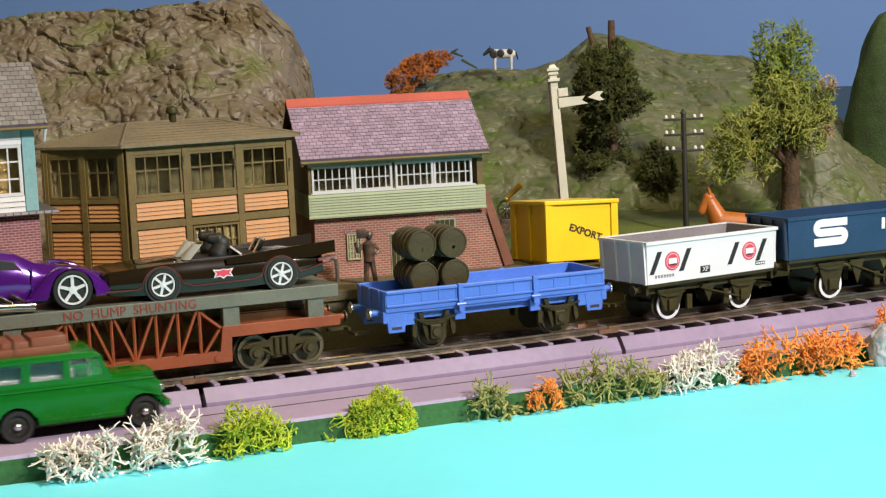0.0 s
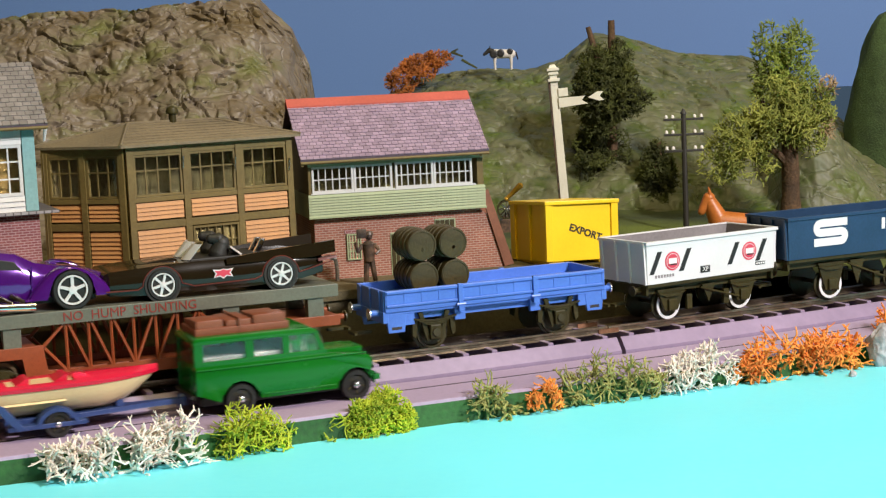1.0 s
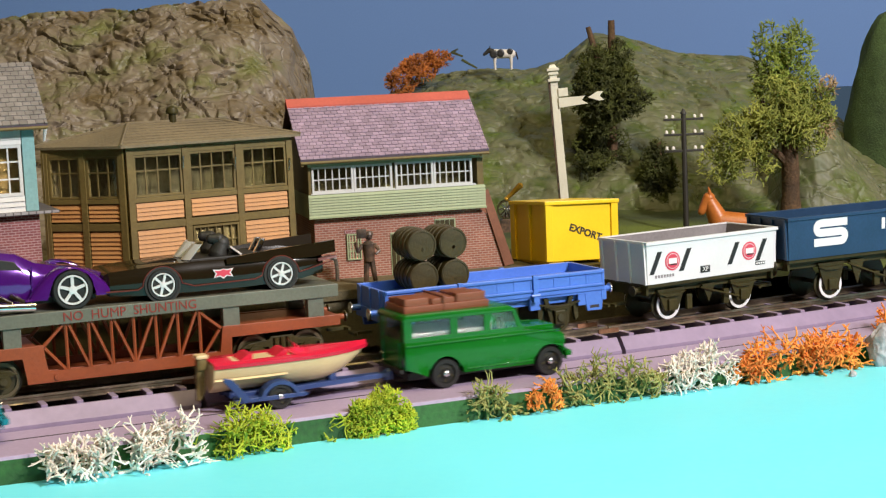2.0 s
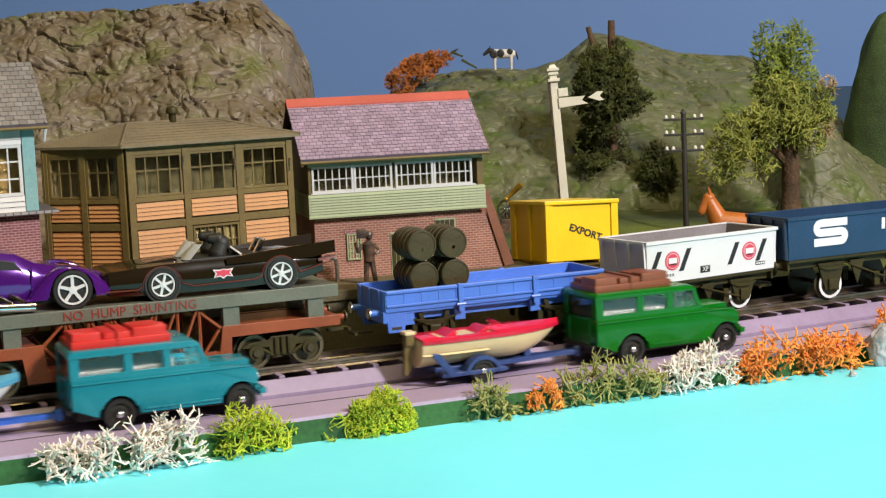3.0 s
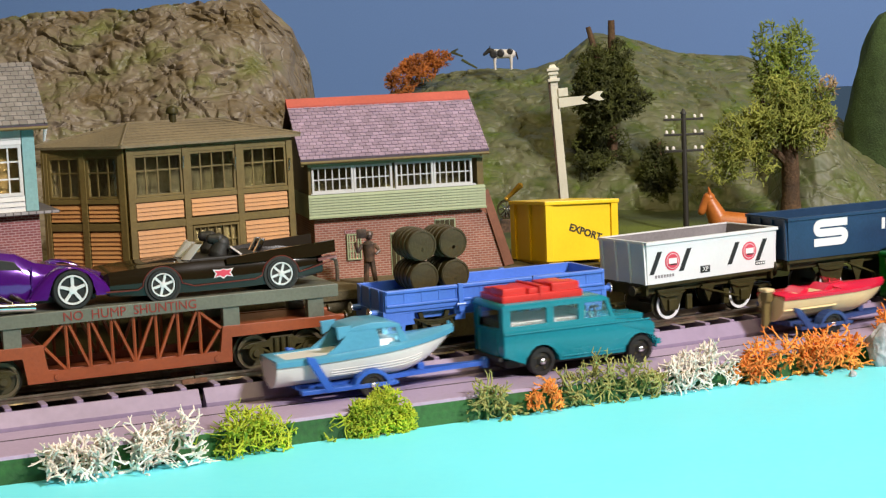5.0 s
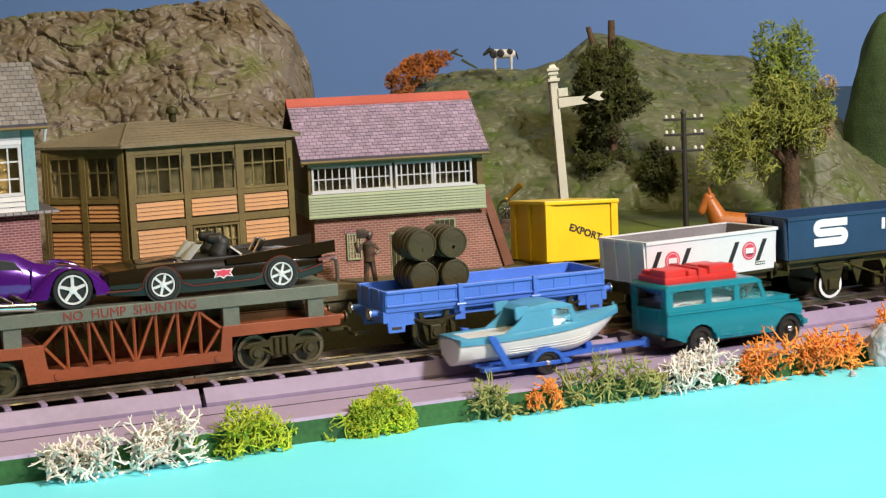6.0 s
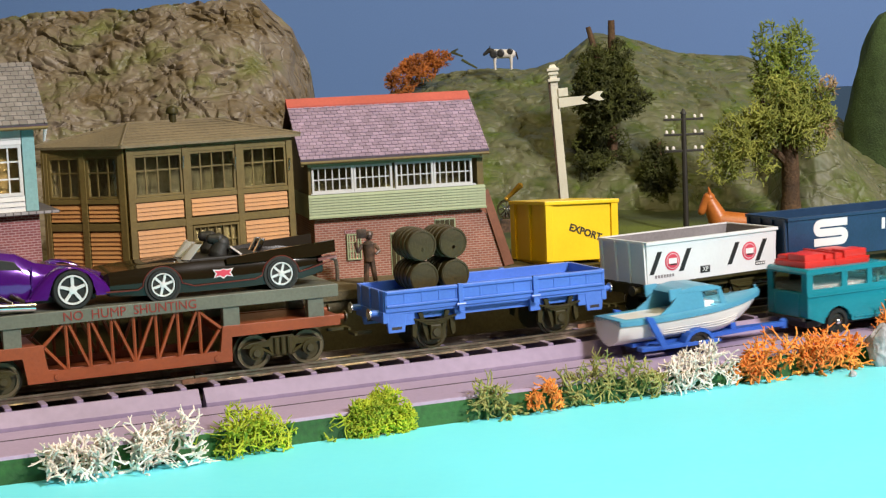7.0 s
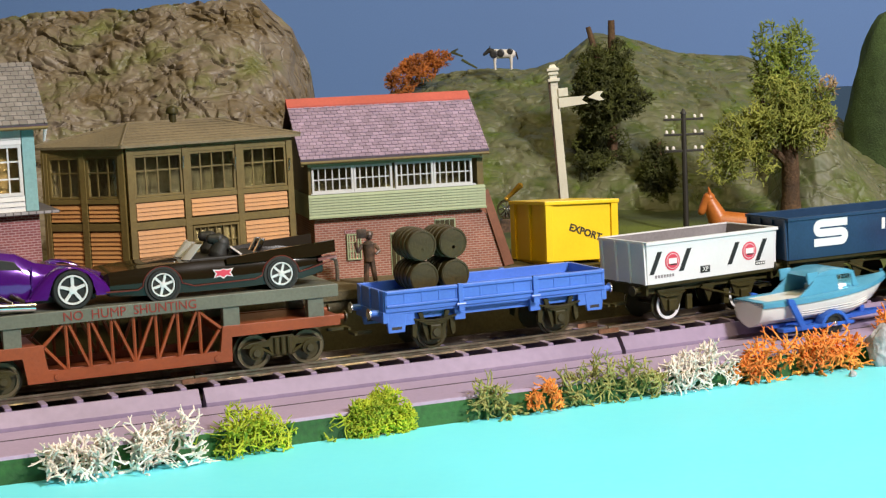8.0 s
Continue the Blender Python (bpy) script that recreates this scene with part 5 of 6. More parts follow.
    part("exhaust_tube", prism(bmesh.new(), [(15.0, 12.4), (17.4, 12.4), (19.8, 17.4), (18.0, 17.4)], -4.2, -2.0, "y", 0.4), M["chrome"], c, "chrome upright tube")
    part("exhaust_tube", prism(bmesh.new(), [(15.0, 12.4), (17.4, 12.4), (19.8, 17.4), (18.0, 17.4)], 2.0, 4.2, "y", 0.4), M["chrome"], c, "chrome upright tube")
    bm = bmesh.new()
    for a, b in (((40.5, 9.6), (43.4, 8.4)), ((43.4, 8.4), (44.0, 4.6)), ((44.0, 4.6), (43.8, 0.3))):
        tube(bm, (a[0], -11.5, a[1]), (b[0], -11.5, b[1]), 0.75, None, 8)
    part("tail_hook", bm, M["figure"], c, "dark hook at the tail", smooth=True)
    part("bonnet_ridge", prism(bmesh.new(), [(-40, 8), (-38, 10.8), (-14, 13.2), (-12, 12)], -3.4, 3.4, "y", 0.6), M["car_black"], c, smooth=True)
    flat_mark("emblem_edge", [(-3.5, -1.3), (-2.7, 0.2), (-3.8, 1.7), (-1.1, 1.4), (0, 1.8), (1.1, 1.4), (3.8, 1.7), (2.7, 0.2), (3.5, -1.3), (1.3, -0.9), (0, -1.8), (-1.3, -0.9)], M["print_white"], c, at(0.5, -14.48, 7.4), 0.12, "white edge of the emblem")
    flat_mark("emblem", [(-3, -0.9), (-2.2, 0.2), (-3.2, 1.3), (-1.0, 1.0), (-0.4, 1.5), (0.4, 1.5), (1.0, 1.0), (3.2, 1.3), (2.2, 0.2), (3, -0.9), (1.2, -0.5), (0, -1.3), (-1.2, -0.5)], M["print_red"], c, at(0.5, -14.5, 7.4), 0.2, "pink red emblem")
    return c


def hot_rod():
    c = thing("hot_rod", at(84, 29.5, 37.4), "metallic purple toy hot rod with chrome exhaust and wheels", "toy car", "toy cars on the deck")
    st = [(-34, 6, 8, 6, 4, 8, 12), (-28, 8, 10, 8, 3, 8, 16), (-18, 8.6, 10.6, 7.6, 2.6, 8, 19.5), (-8, 8.8, 11.0, 7.2, 2.4, 8, 21), (0, 8.8, 11.0, 7.0, 2.4, 8, 19.6), (6, 8.6, 10.6, 7.0, 2.4, 8, 16.2), (14, 8.2, 10.0, 6.4, 3, 8, 14.2), (24, 7, 8, 5.0, 4, 8, 12.4), (29.5, 5, 6, 3.4, 5, 8, 10.4)]
    part("body", side_loft(bmesh.new(), st), M["car_purple"], c, smooth=True)
    for s in (-1, 1):
        rings = []
        for k in range(25):
            x = 1.5 + 28.5 * k / 24
            top = 15.0 - 0.058 * (x - 16.0) ** 2 if x < 16 else 15.0 - 0.040 * (x - 16.0) ** 2
            top = max(top, 4.6)
            dx = x - 17.2
            low = 6.4 + math.sqrt(7.5 * 7.5 - dx * dx) if abs(dx) < 7.5 else 4.0
            low = min(low, top - 0.7)
            side = max(low + 0.2, top - 2.6)
            wide = 15.2 - 0.006 * (x - 15) ** 2
            rings.append([(x, s * 8.6, low), (x, s * 8.6, top - 0.5), (x, s * 11.0, top), (x, s * (wide - 1.6), top - 0.35), (x, s * (wide - 0.4), (top + side) / 2), (x, s * wide, side), (x, s * wide, low)])
        part("wing", loft(bmesh.new(), rings), M["car_purple"], c, smooth=True)
        alloy(c, 17.2, s * 14.2, 6.7, 6.9, 5, s)
        alloy(c, -24, s * 13.2, 6.2, 6.4, 5, s)
        part("side_window", prism(bmesh.new(), [(-15, 13.6), (2.5, 13.2), (-1, 17.4), (-8, 19.0), (-14, 17.4)], -10.6 if s < 0 else 9.6, -9.6 if s < 0 else 10.6, "y", 0.3), M["dark_in"], c)
        part("door_line", prism(bmesh.new(), [(4.0, 5), (4.5, 5), (4.8, 15.5), (4.3, 15.5)], -11.2 if s < 0 else 10.4, -10.4 if s < 0 else 11.2), M["car_purple"], c)
        bm = bmesh.new()
        for i in range(4):
            tube(bm, (-16 + 4.4 * i, s * 10.5, 6.0), (-12 + 4.4 * i, s * 13.6, 3.4), 1.1, 1.0, 8)
        tube(bm, (-14, s * 13.8, 3.0), (4.5, s * 13.8, 2.0), 1.5, 1.7, 10)
        part("exhaust", bm, M["chrome"], c, "chrome side exhaust pipes", smooth=True)
    part("floor_pan", box(bmesh.new(), -30, 26, -9, 9, 2.2, 4.4, 0.4), M["dark_in"], c)
    return c


finned_car()
hot_rod()


# ---- goods on the platform ----
def crate():
    c = thing("export_crate", at(304.5, 62.0, 28.9, 0, -3.2, 2.0), "bright yellow plastic export crate with stencilled lettering on skids", "crate")
    L = 34.0
    part("body", box(bmesh.new(), 0.8, L - 0.8, 0.8, L - 0.8, 1.6, 25.8, 0.3), M["crate_yellow"], c)
    for y in (-0.1, L - 1.0):
        for x in (0, L - 3.2):
            part("corner_batten", box(bmesh.new(), x, x + 3.2, y, y + 1.1, 1.8, 25.6, 0.15), M["crate_yellow"], c)
    for x in (-0.1, L - 1.0):
        for y in (0.9, L - 4.2):
            part("corner_batten", box(bmesh.new(), x, x + 1.1, y, y + 3.2, 1.8, 25.6, 0.15), M["crate_yellow"], c)
        part("centre_batten", box(bmesh.new(), x, x + 1.1, L / 2 - 1.6, L / 2 + 1.6, 1.8, 25.6, 0.15), M["crate_yellow"], c)
    part("lid", box(bmesh.new(), -0.5, L + 0.5, -0.5, L + 0.5, 25.2, 26.8, 0.3), M["crate_yellow"], c)
    for x in (1.6, L - 9):
        part("skid", box(bmesh.new(), x, x + 7, 1.5, L - 1.5, 0, 1.8, 0.2), M["crate_yellow"], c)
    o = part("stencil", words("EXPORT", 4.2, 0.1, 0.12), M["print_black"], c, "black stencilled capital letters")
    o.matrix_basis = at(18.7, 0.72, 13.2, 0, 0, 19)
    return c


crate()


def statuette():
    bm = bmesh.new()
    tube(bm, (-1.6, 0, 0.6), (-0.9, 0, 9.8), 0.9, 1.3, 8)
    tube(bm, (2.2, -0.4, 0.6), (0.9, 0, 9.8), 0.9, 1.3, 8)
    for x in (-1.9, 2.4):
        box(bm, x - 0.8, x + 0.8, -2.2, 0.9, 0, 1.1, 0.3)
    tube(bm, (0, 0, 9.0), (0, 0, 16.0), 2.1, 2.7, 10)
    tube(bm, (0, 0, 16.0), (0, 0, 17.4), 2.6, 0.9, 10)
    bmesh.ops.create_uvsphere(bm, u_segments=12, v_segments=8, radius=1.6, matrix=Matrix.Translation((0.2, -0.2, 19.0)))
    tube(bm, (0.2, -0.2, 19.7), (0.2, -0.2, 21.0), 2.0, 1.6, 12)
    tube(bm, (-2.4, 0, 15.6), (-4.6, -0.8, 13.0), 0.9, 0.7, 8)
    tube(bm, (-4.6, -0.8, 13.0), (-5.2, -1.6, 17.2), 0.7, 0.6, 8)
    tube(bm, (2.4, 0, 15.6), (4.2, -1.2, 13.2), 0.9, 0.7, 8)
    tube(bm, (4.2, -1.2, 13.2), (2.4, -2.2, 12.0), 0.7, 0.6, 8)
    box(bm, -4.6, -0.8, -1.8, 0.4, 18.4, 22.0, 0.4)
    ob = link_mesh("statuette", bm, M["figure"], smooth=True)
    ob.matrix_basis = at(228.5, 68, 28.3, -12)
    return tagged(ob, "small dark painted metal statuette standing on the platform", "statuette")


statuette()


def signal():
    s = thing("semaphore_signal", pose(0.3912, 0.211, 0.0254, 0, -3.3, -23), "ivory plastic signal post with a notched arm", "railway signal")
    part("post", box(bmesh.new(), -2.2, 2.2, -2.0, 2.0, -10, 80.5, 0.2, 0.16), M["signal_white"], s)
    part("post_back", box(bmesh.new(), -2.9, -1.9, -1.4, 1.8, -10, 78, 0.2), M["figure"], s, "dark back edge of the post")
    for z, r in ((76.2, 3.0), (79.6, 2.6), (81.6, 3.1)):
        part("collar", box(bmesh.new(), -r, r, -r, r, z, z + 1.4, 0.25), M["signal_white"], s)
    part("finial", box(bmesh.new(), -2.2, 2.2, -2.2, 2.2, 83, 84.8, 0.3, 0.4), M["signal_white"], s)
    part("bracket", box(bmesh.new(), 1.6, 6.6, -2.4, -0.8, 68.2, 72.4, 0.3), M["signal_white"], s)
    arm = part("arm", prism(bmesh.new(), [(1.5, 62.6), (16.4, 63.4), (13.2, 65.4), (15.2, 67.4), (1.5, 67.6)], -2.6, -1.8, "y", 0.1), M["signal_white"], s)
    part("arm_tip", prism(bmesh.new(), [(16.5, 66.5), (21.5, 69.0), (24.5, 68.8), (22.4, 66.6), (24.8, 64.4), (22.0, 64.2)], -2.6, -1.8, "y", 0.1), M["signal_white"], s)
    return s


signal()


# ---- buildings ----
def put(ob, m):
    ob.matrix_basis = m
    return ob


def pane_window(parent, m, x0, x1, z0, z1, cols, rows_, bar, frame_w, paint, name="window", glass_y=0.9, depth=1.4, split=None):
    """A glazed window: frame, bars and one sheet of glass; it stands in the plane y = 0 of m."""
    bm = bmesh.new()
    for a in ((x0, x1, z0, z0 + frame_w), (x0, x1, z1 - frame_w, z1), (x0, x0 + frame_w, z0 + frame_w, z1 - frame_w), (x1 - frame_w, x1, z0 + frame_w, z1 - frame_w)):
        box(bm, a[0], a[1], -0.3, depth, a[2], a[3])
    w = put(part(name, bm, paint, parent), m)
    for i in range(1, cols):
        x = x0 + (x1 - x0) * i / cols
        part("glazing_bar", box(bmesh.new(), x - bar / 2, x + bar / 2, 0.1, 0.7, z0 + frame_w, z1 - frame_w), paint, w)
    for j in range(1, rows_):
        z = z0 + (z1 - z0) * (split if split else j / rows_)
        part("glazing_bar", box(bmesh.new(), x0 + frame_w, x1 - frame_w, 0.0, 0.6, z - bar / 2, z + bar / 2), paint, w)
    part("pane", box(bmesh.new(), x0 + frame_w, x1 - frame_w, glass_y, glass_y + 0.15, z0 + frame_w, z1 - frame_w), M["glass"], w)
    return w


def boards(parent, m, x0, x1, z0, z1, pitch, material, count_name="board"):
    """Lapped boards, each a piece of its own on one shared mesh."""
    n = max(1, round((z1 - z0) / pitch))
    h = (z1 - z0) / n
    bm = prism(bmesh.new(), [(-0.55, 0.0), (0.4, 0.0), (0.4, h), (-0.05, h)], x0, x1, "x")
    first = None
    for i in range(n):
        if first is None:
            first = put(part(count_name, bm, material, parent), m @ at(0, 0, z0))
        else:
            same_part(first, m @ at(0, 0, z0 + h * i), parent)


def timber_facade(b, m, L, posts, lower):
    """A timber front: posts, rails, boards and windows above; lower: kinds of the panels below."""
    wall = put(part("wall", box(bmesh.new(), 0.5, L - 0.5, 0.6, 2.0, 0, 38.6), M["brown_frame"], b), m)
    part("head_board", box(bmesh.new(), 0, L, -0.4, 1.4, 56.3, 60.0, 0.1), M["brown_frame"], wall)
    part("sill_rail", box(bmesh.new(), 0, L, -0.6, 1.4, 38.1, 39.9, 0.1), M["brown_frame"], wall)
    part("middle_rail", box(bmesh.new(), 0, L, -0.6, 1.4, 27.6, 30.4, 0.1), M["brown_frame"], wall)
    part("plinth", box(bmesh.new(), 0, L, -0.6, 1.4, 0, 3.0, 0.1), M["brown_frame"], wall)
    for x in posts:
        part("post", box(bmesh.new(), x - 1.3, x + 1.3, -0.8, 1.5, 0, 58, 0.1), M["brown_frame"], wall)
    for (a, c), kind in zip(zip(posts, posts[1:]), lower):
        x0, x1 = a + 1.5, c - 1.5
        pane_window(b, m, x0, x1, 40.1, 56.2, max(2, round((x1 - x0) / 4.6)), 2, 0.5, 0.8, M["brown_frame"], split=0.62)
        boards(b, m, x0 + 0.2, x1 - 0.2, 31.2, 37.7, 1.65, M["peach_board"])
        if kind == "window":
            pane_window(b, m @ at(0, -0.7, 0), x0, x1, 14.5, 27.2, 6, 2, 0.5, 0.8, M["brown_frame"], glass_y=0.7)
            boards(b, m, x0 + 0.2, x1 - 0.2, 3.4, 13.9, 1.75, M["peach_board"])
        else:
            boards(b, m, x0 + 0.2, x1 - 0.2, 3.4, 27.1, 1.75, M["peach_board"])
    return wall


def timber_box():
    b = thing("signal_cabin", at(136.5, 81, 28.3, 8), "brown and peach timber signal cabin with hipped grey roof", "signal box", "signal boxes")
    L, D, turn = 70, 37, 130
    ca, sa = math.cos(radians(turn)), math.sin(radians(turn))
    timber_facade(b, Matrix(), L, (1.3, 24, 46.5, 68.7), ("boards", "window", "boards"))
    side = at(D * ca, D * sa, 0, turn - 180)
    timber_facade(b, side, D - 0.8, (1.3, 18.0, 34.8), ("boards", "boards"))
    foot = [(0, 0), (L, 0), (L + D * ca * -0.3, D * sa), (D * ca, D * sa)]
    part("rear_wall", prism(bmesh.new(), [(L, 0), (L, 1.5), (L + D * ca * -0.3, D * sa), (D * ca, D * sa), (D * ca, D * sa - 1.5), (L - 2, D * sa - 1.5), (L - 2, 0)], 0, 58, "z"), M["brown_frame"], b)
    part("room_floor_board", prism(bmesh.new(), [(2, 2.2), (L - 2, 2.2), (L - 4, D * sa - 2), (D * ca + 4, D * sa - 2)], 38, 39, "z"), M["dark_in"], b)
    # added dark sheets, no real curtains: they paint the cabin's unlit inside
    part("curtain", box(bmesh.new(), 3, L - 3, 12, 12.4, 39, 57), M["dark_room"], b, "dark sheet standing for the unlit room behind the windows")
    put(part("curtain", box(bmesh.new(), 3, D - 10, 10, 10.4, 39, 57), M["dark_room"], b), side)
    # hipped roof
    o = 3.0
    eave = [(-o * 0.9, -o), (L + o, -o), (L + o - D * ca * 0.3, D * sa + o), (D * ca - o, D * sa + o)]
    bm = bmesh.new()
    lo = [bm.verts.new((x, y, 59.4)) for x, y in eave]
    up = [bm.verts.new((x, y, 60.4)) for x, y in eave]
    r0, r1 = bm.verts.new((9.0, 20, 67.8)), bm.verts.new((45.5, 20, 67.6))
    for i in range(4):
        bm.faces.new((lo[i], lo[(i + 1) % 4], up[(i + 1) % 4], up[i]))
    bm.faces.new(lo[::-1])
    bm.faces.new((up[0], up[1], r1, r0)); bm.faces.new((up[1], up[2], r1)); bm.faces.new((up[2], up[3], r0, r1)); bm.faces.new((up[3], up[0], r0))
    roof = part("roof", bm, M["felt_roof"], b, "grey-brown hipped roof")
    for p, q in (((-2.7, -3, 60.6), (9, 20, 68.0)), ((9, 20, 68.0), (45.5, 20, 67.8)), ((45.5, 20, 67.8), (L + 3, -3, 60.6)), ((D * ca - o, D * sa + o, 60.6), (9, 20, 68.0))):
        part("hip_ridge", tube(bmesh.new(), p, q, 0.55, None, 6), M["felt_roof"], roof)
    for k in range(1, 8):
        t = k / 8
        p, q = Vector((-2.7, -3, 60.55)).lerp(Vector((9, 20, 67.9)), t), Vector((L + 3, -3, 60.55)).lerp(Vector((45.5, 20, 67.7)), t)
        part("roof_lath", box(bmesh.new(), p.x, q.x, p.y - 0.25, p.y + 0.25, p.z - 0.15, p.z + 0.12), M["felt_roof"], roof)
    vent = part("roof_vent", lathe(bmesh.new(), [(1.5, 64), (1.5, 71.0), (1.3, 71.2)], 14, "z", (28, 20, 0)), M["black_frame"], roof, "dark metal roof vent", smooth=True)
    part("vent_cap", lathe(bmesh.new(), [(2.4, 70.8), (2.6, 71.6), (2.0, 73.2), (0.3, 74.0)], 14, "z", (28, 20, 0)), M["black_frame"], roof, smooth=True)
    for x, z in ((22.6, 50), (44.5, 48), (68, 46)):
        part("lamp_bracket", tube(bmesh.new(), (x, -1.2, z), (x + 0.4, -1.4, z + 5), 0.3, None, 6), M["silver"], b)
    return b


def slates(b, x0, x1, y0, z0, y1, z1, w, count, material, seed):
    """Courses of thin slates on a slope from (y0, z0) at the eaves to (y1, z1) at the ridge."""
    rng = random.Random(seed)
    V, F = [], []
    up = Vector((0, y1 - y0, z1 - z0))
    length = up.length
    up.normalize()
    nrm = Vector((0, -up.z, up.y))
    h = length / count
    for j in range(count):
        x = x0 - (w / 2 if j % 2 else 0)
        while x < x1:
            a, c = max(x0, x + 0.12), min(x1, x + w - 0.12)
            x += w
            if c - a < 0.4:
                continue
            s0, s1 = h * j - 0.1 + rng.uniform(-0.12, 0.12), h * (j + 1) + 0.2
            t0, t1 = 0.42 + rng.uniform(-0.08, 0.12), 0.12
            i = len(V)
            for s, t in ((s0, t0), (s1, t1)):
                for xx in (a, c):
                    base = Vector((xx, y0, z0)) + up * s
                    V.extend((base, base + nrm * t))
            F.extend(((i + 1, i + 3, i + 7, i + 5), (i, i + 2, i + 3, i + 1), (i, i + 1, i + 5, i + 4), (i + 2, i + 6, i + 7, i + 3), (i + 4, i + 5, i + 7, i + 6)))
    me = bpy.data.meshes.new("slate_course")
    me.from_pydata([v * MM for v in V], [], F)
    me.update()
    me.materials.append(material)
    ob = new("slate_course", me)
    ob.parent = b
    return tagged(ob, label="courses of small printed slates", kind="stuff")


def brick_box():
    b = thing("brick_signal_box", at(213.4, 91, 28.3, -8.5), "red brick signal box with sage boards and lilac slate roof", "signal box", "signal boxes")
    L, D = 70.5, 44
    low = part("brick_wall", box(bmesh.new(), 0.6, L, 0, D, 0, 25.4), M["brick"], b, "printed red brick wall")
    part("stair_wall", prism(bmesh.new(), [(L, 0), (81.5, 0), (74.5, 22), (L, 25)], 0.2, 16, "y"), M["brick"], b)
    part("stair_string", prism(bmesh.new(), [(71.5, 31), (74.5, 33), (84.5, 1.0), (80.5, 0)], -0.8, 0.2, "y", 0.15), M["stairs"], b, "red-brown stair side board")
    part("stair_string", prism(bmesh.new(), [(71.5, 31), (74.5, 33), (84.5, 1.0), (80.5, 0)], 14, 15, "y", 0.15), M["stairs"], b, "red-brown stair side board")
    for k in range(7):
        part("stair_tread", box(bmesh.new(), 73.5 + 1.3 * k, 76 + 1.3 * k, 0.3, 14, 25 - 3.6 * k, 25.6 - 3.6 * k), M["stairs"], b)
    boards(b, at(0, -2.0, 0), -1.6, L + 2.4, 26.2, 35.0, 1.1, M["sage"])
    part("upper_wall", box(bmesh.new(), -1.4, L + 2.2, -1.6, D + 1.6, 25.4, 35.2), M["sage"], b, "sage green boarded upper wall")
    part("board_edge", box(bmesh.new(), -1.8, L + 2.6, -2.9, -1.7, 25.4, 26.3, 0.15), M["sage"], b)
    # added dark sheet that paints the unlit inside behind the panes
    part("window_back", box(bmesh.new(), 1.5, L - 2, 9, 9.4, 35, 48), M["dark_room"], b, "dark sheet standing for the unlit room behind the windows")
    for x0, x1 in ((-1.2, 0.6), (L - 0.6, L + 2.0)):
        part("corner_post", box(bmesh.new(), x0, x1, -1.4, D, 35.2, 49.6), M["brown_frame"], b)
    part("rear_wall", box(bmesh.new(), 0.6, L - 0.6, D - 2, D, 35.2, 49.6), M["brown_frame"], b)
    part("head_board", box(bmesh.new(), -1.2, L + 2.0, -1.5, -0.3, 46.4, 49.6), M["sage"], b)
    part("sill", box(bmesh.new(), -0.4, L - 1.5, -2.0, -0.6, 35.2, 35.8), M["white_paint"], b, "white window sill")
    for x0, x1 in ((0.2, 17.4), (17.6, 33.6), (35.0, 51.0), (51.2, 67.6)):
        pane_window(b, at(0, -1.6, 0), x0, x1, 35.8, 46.4, 6, 2, 0.42, 0.85, M["white_paint"])
    # small barred window and doors in the brick
    pane_window(b, at(0, -0.6, 0), 13.6, 19.6, 7.5, 18.2, 5, 3, 0.4, 0.5, M["sage"], glass_y=0.4, depth=0.7)
    part("window_lintel", box(bmesh.new(), 13, 20.2, -0.25, 0.4, 18.3, 19.8), M["brick_pink"], b)
    for x0, x1, h in ((32, 40, 17.5), (51, 60, 22)):
        d = part("door", box(bmesh.new(), x0, x1, -0.35, 0.5, 0, h, 0.1), M["sage"], b, "dull green plank door")
        for k in range(4):
            part("door_plank", box(bmesh.new(), x0 + 0.4 + k * (x1 - x0 - 0.8) / 4, x0 + 0.1 + (k + 1) * (x1 - x0 - 0.8) / 4, -0.6, 0, 0.5, h - 0.6, 0.08), M["barrel"], d)
    # pitched roof with slates and a red ridge
    ex0, ex1, rz, ez, ry = -4.6, L + 3.8, 71.0, 48.8, 23.0
    for s, y_e in ((1, -5.0), (-1, D + 6)):
        bm = bmesh.new()
        y0 = y_e
        loft(bm, [[(ex0, y0, ez), (ex0, ry, rz), (ex0, ry, rz + 1.0), (ex0, y0, ez + 1.0)], [(ex1, y0, ez), (ex1, ry, rz), (ex1, ry, rz + 1.0), (ex1, y0, ez + 1.0)]])
        part("roof_slope", bm, M["slate_gap"], b, "lilac slate roof slope")
        slates(b, ex0, ex1, y0, ez + 1.0, ry, rz + 1.0, 2.7, 17, M["slate_piece"], 3)
    part("ridge_tile", prism(bmesh.new(), [(ry - 3.0, rz - 1.5), (ry, rz + 1.6), (ry + 3.0, rz - 1.5), (ry + 3.0, rz - 0.3), (ry, rz + 2.8), (ry - 3.0, rz - 0.3)], ex0 - 0.2, ex1 - 0.4, "x"), M["ridge_red"], b, "red card ridge")
    for x in (ex0 + 1.6, ex1 - 2.6):
        part("gable", prism(bmesh.new(), [(0, 49), (D, 49), (ry, 70)], x + 1.2, x + 2.0, "x"), M["brown_frame"], b)
        part("barge_board", prism(bmesh.new(), [(-5, 47.2), (ry, 70.6), (ry, 72.2), (-5, 48.8)], x - 1.4, x - 0.4, "x"), M["brown_frame"], b)
    part("gutter", tube(bmesh.new(), (ex0, -5.2, 48.4), (ex1, -5.2, 48.4), 0.6, None, 8), M["brown_frame"], b, "brown gutter")
    part("soffit", box(bmesh.new(), ex0 + 1, ex1 - 1, -4.6, -0.4, 47.8, 48.6), M["brown_frame"], b)
    return b


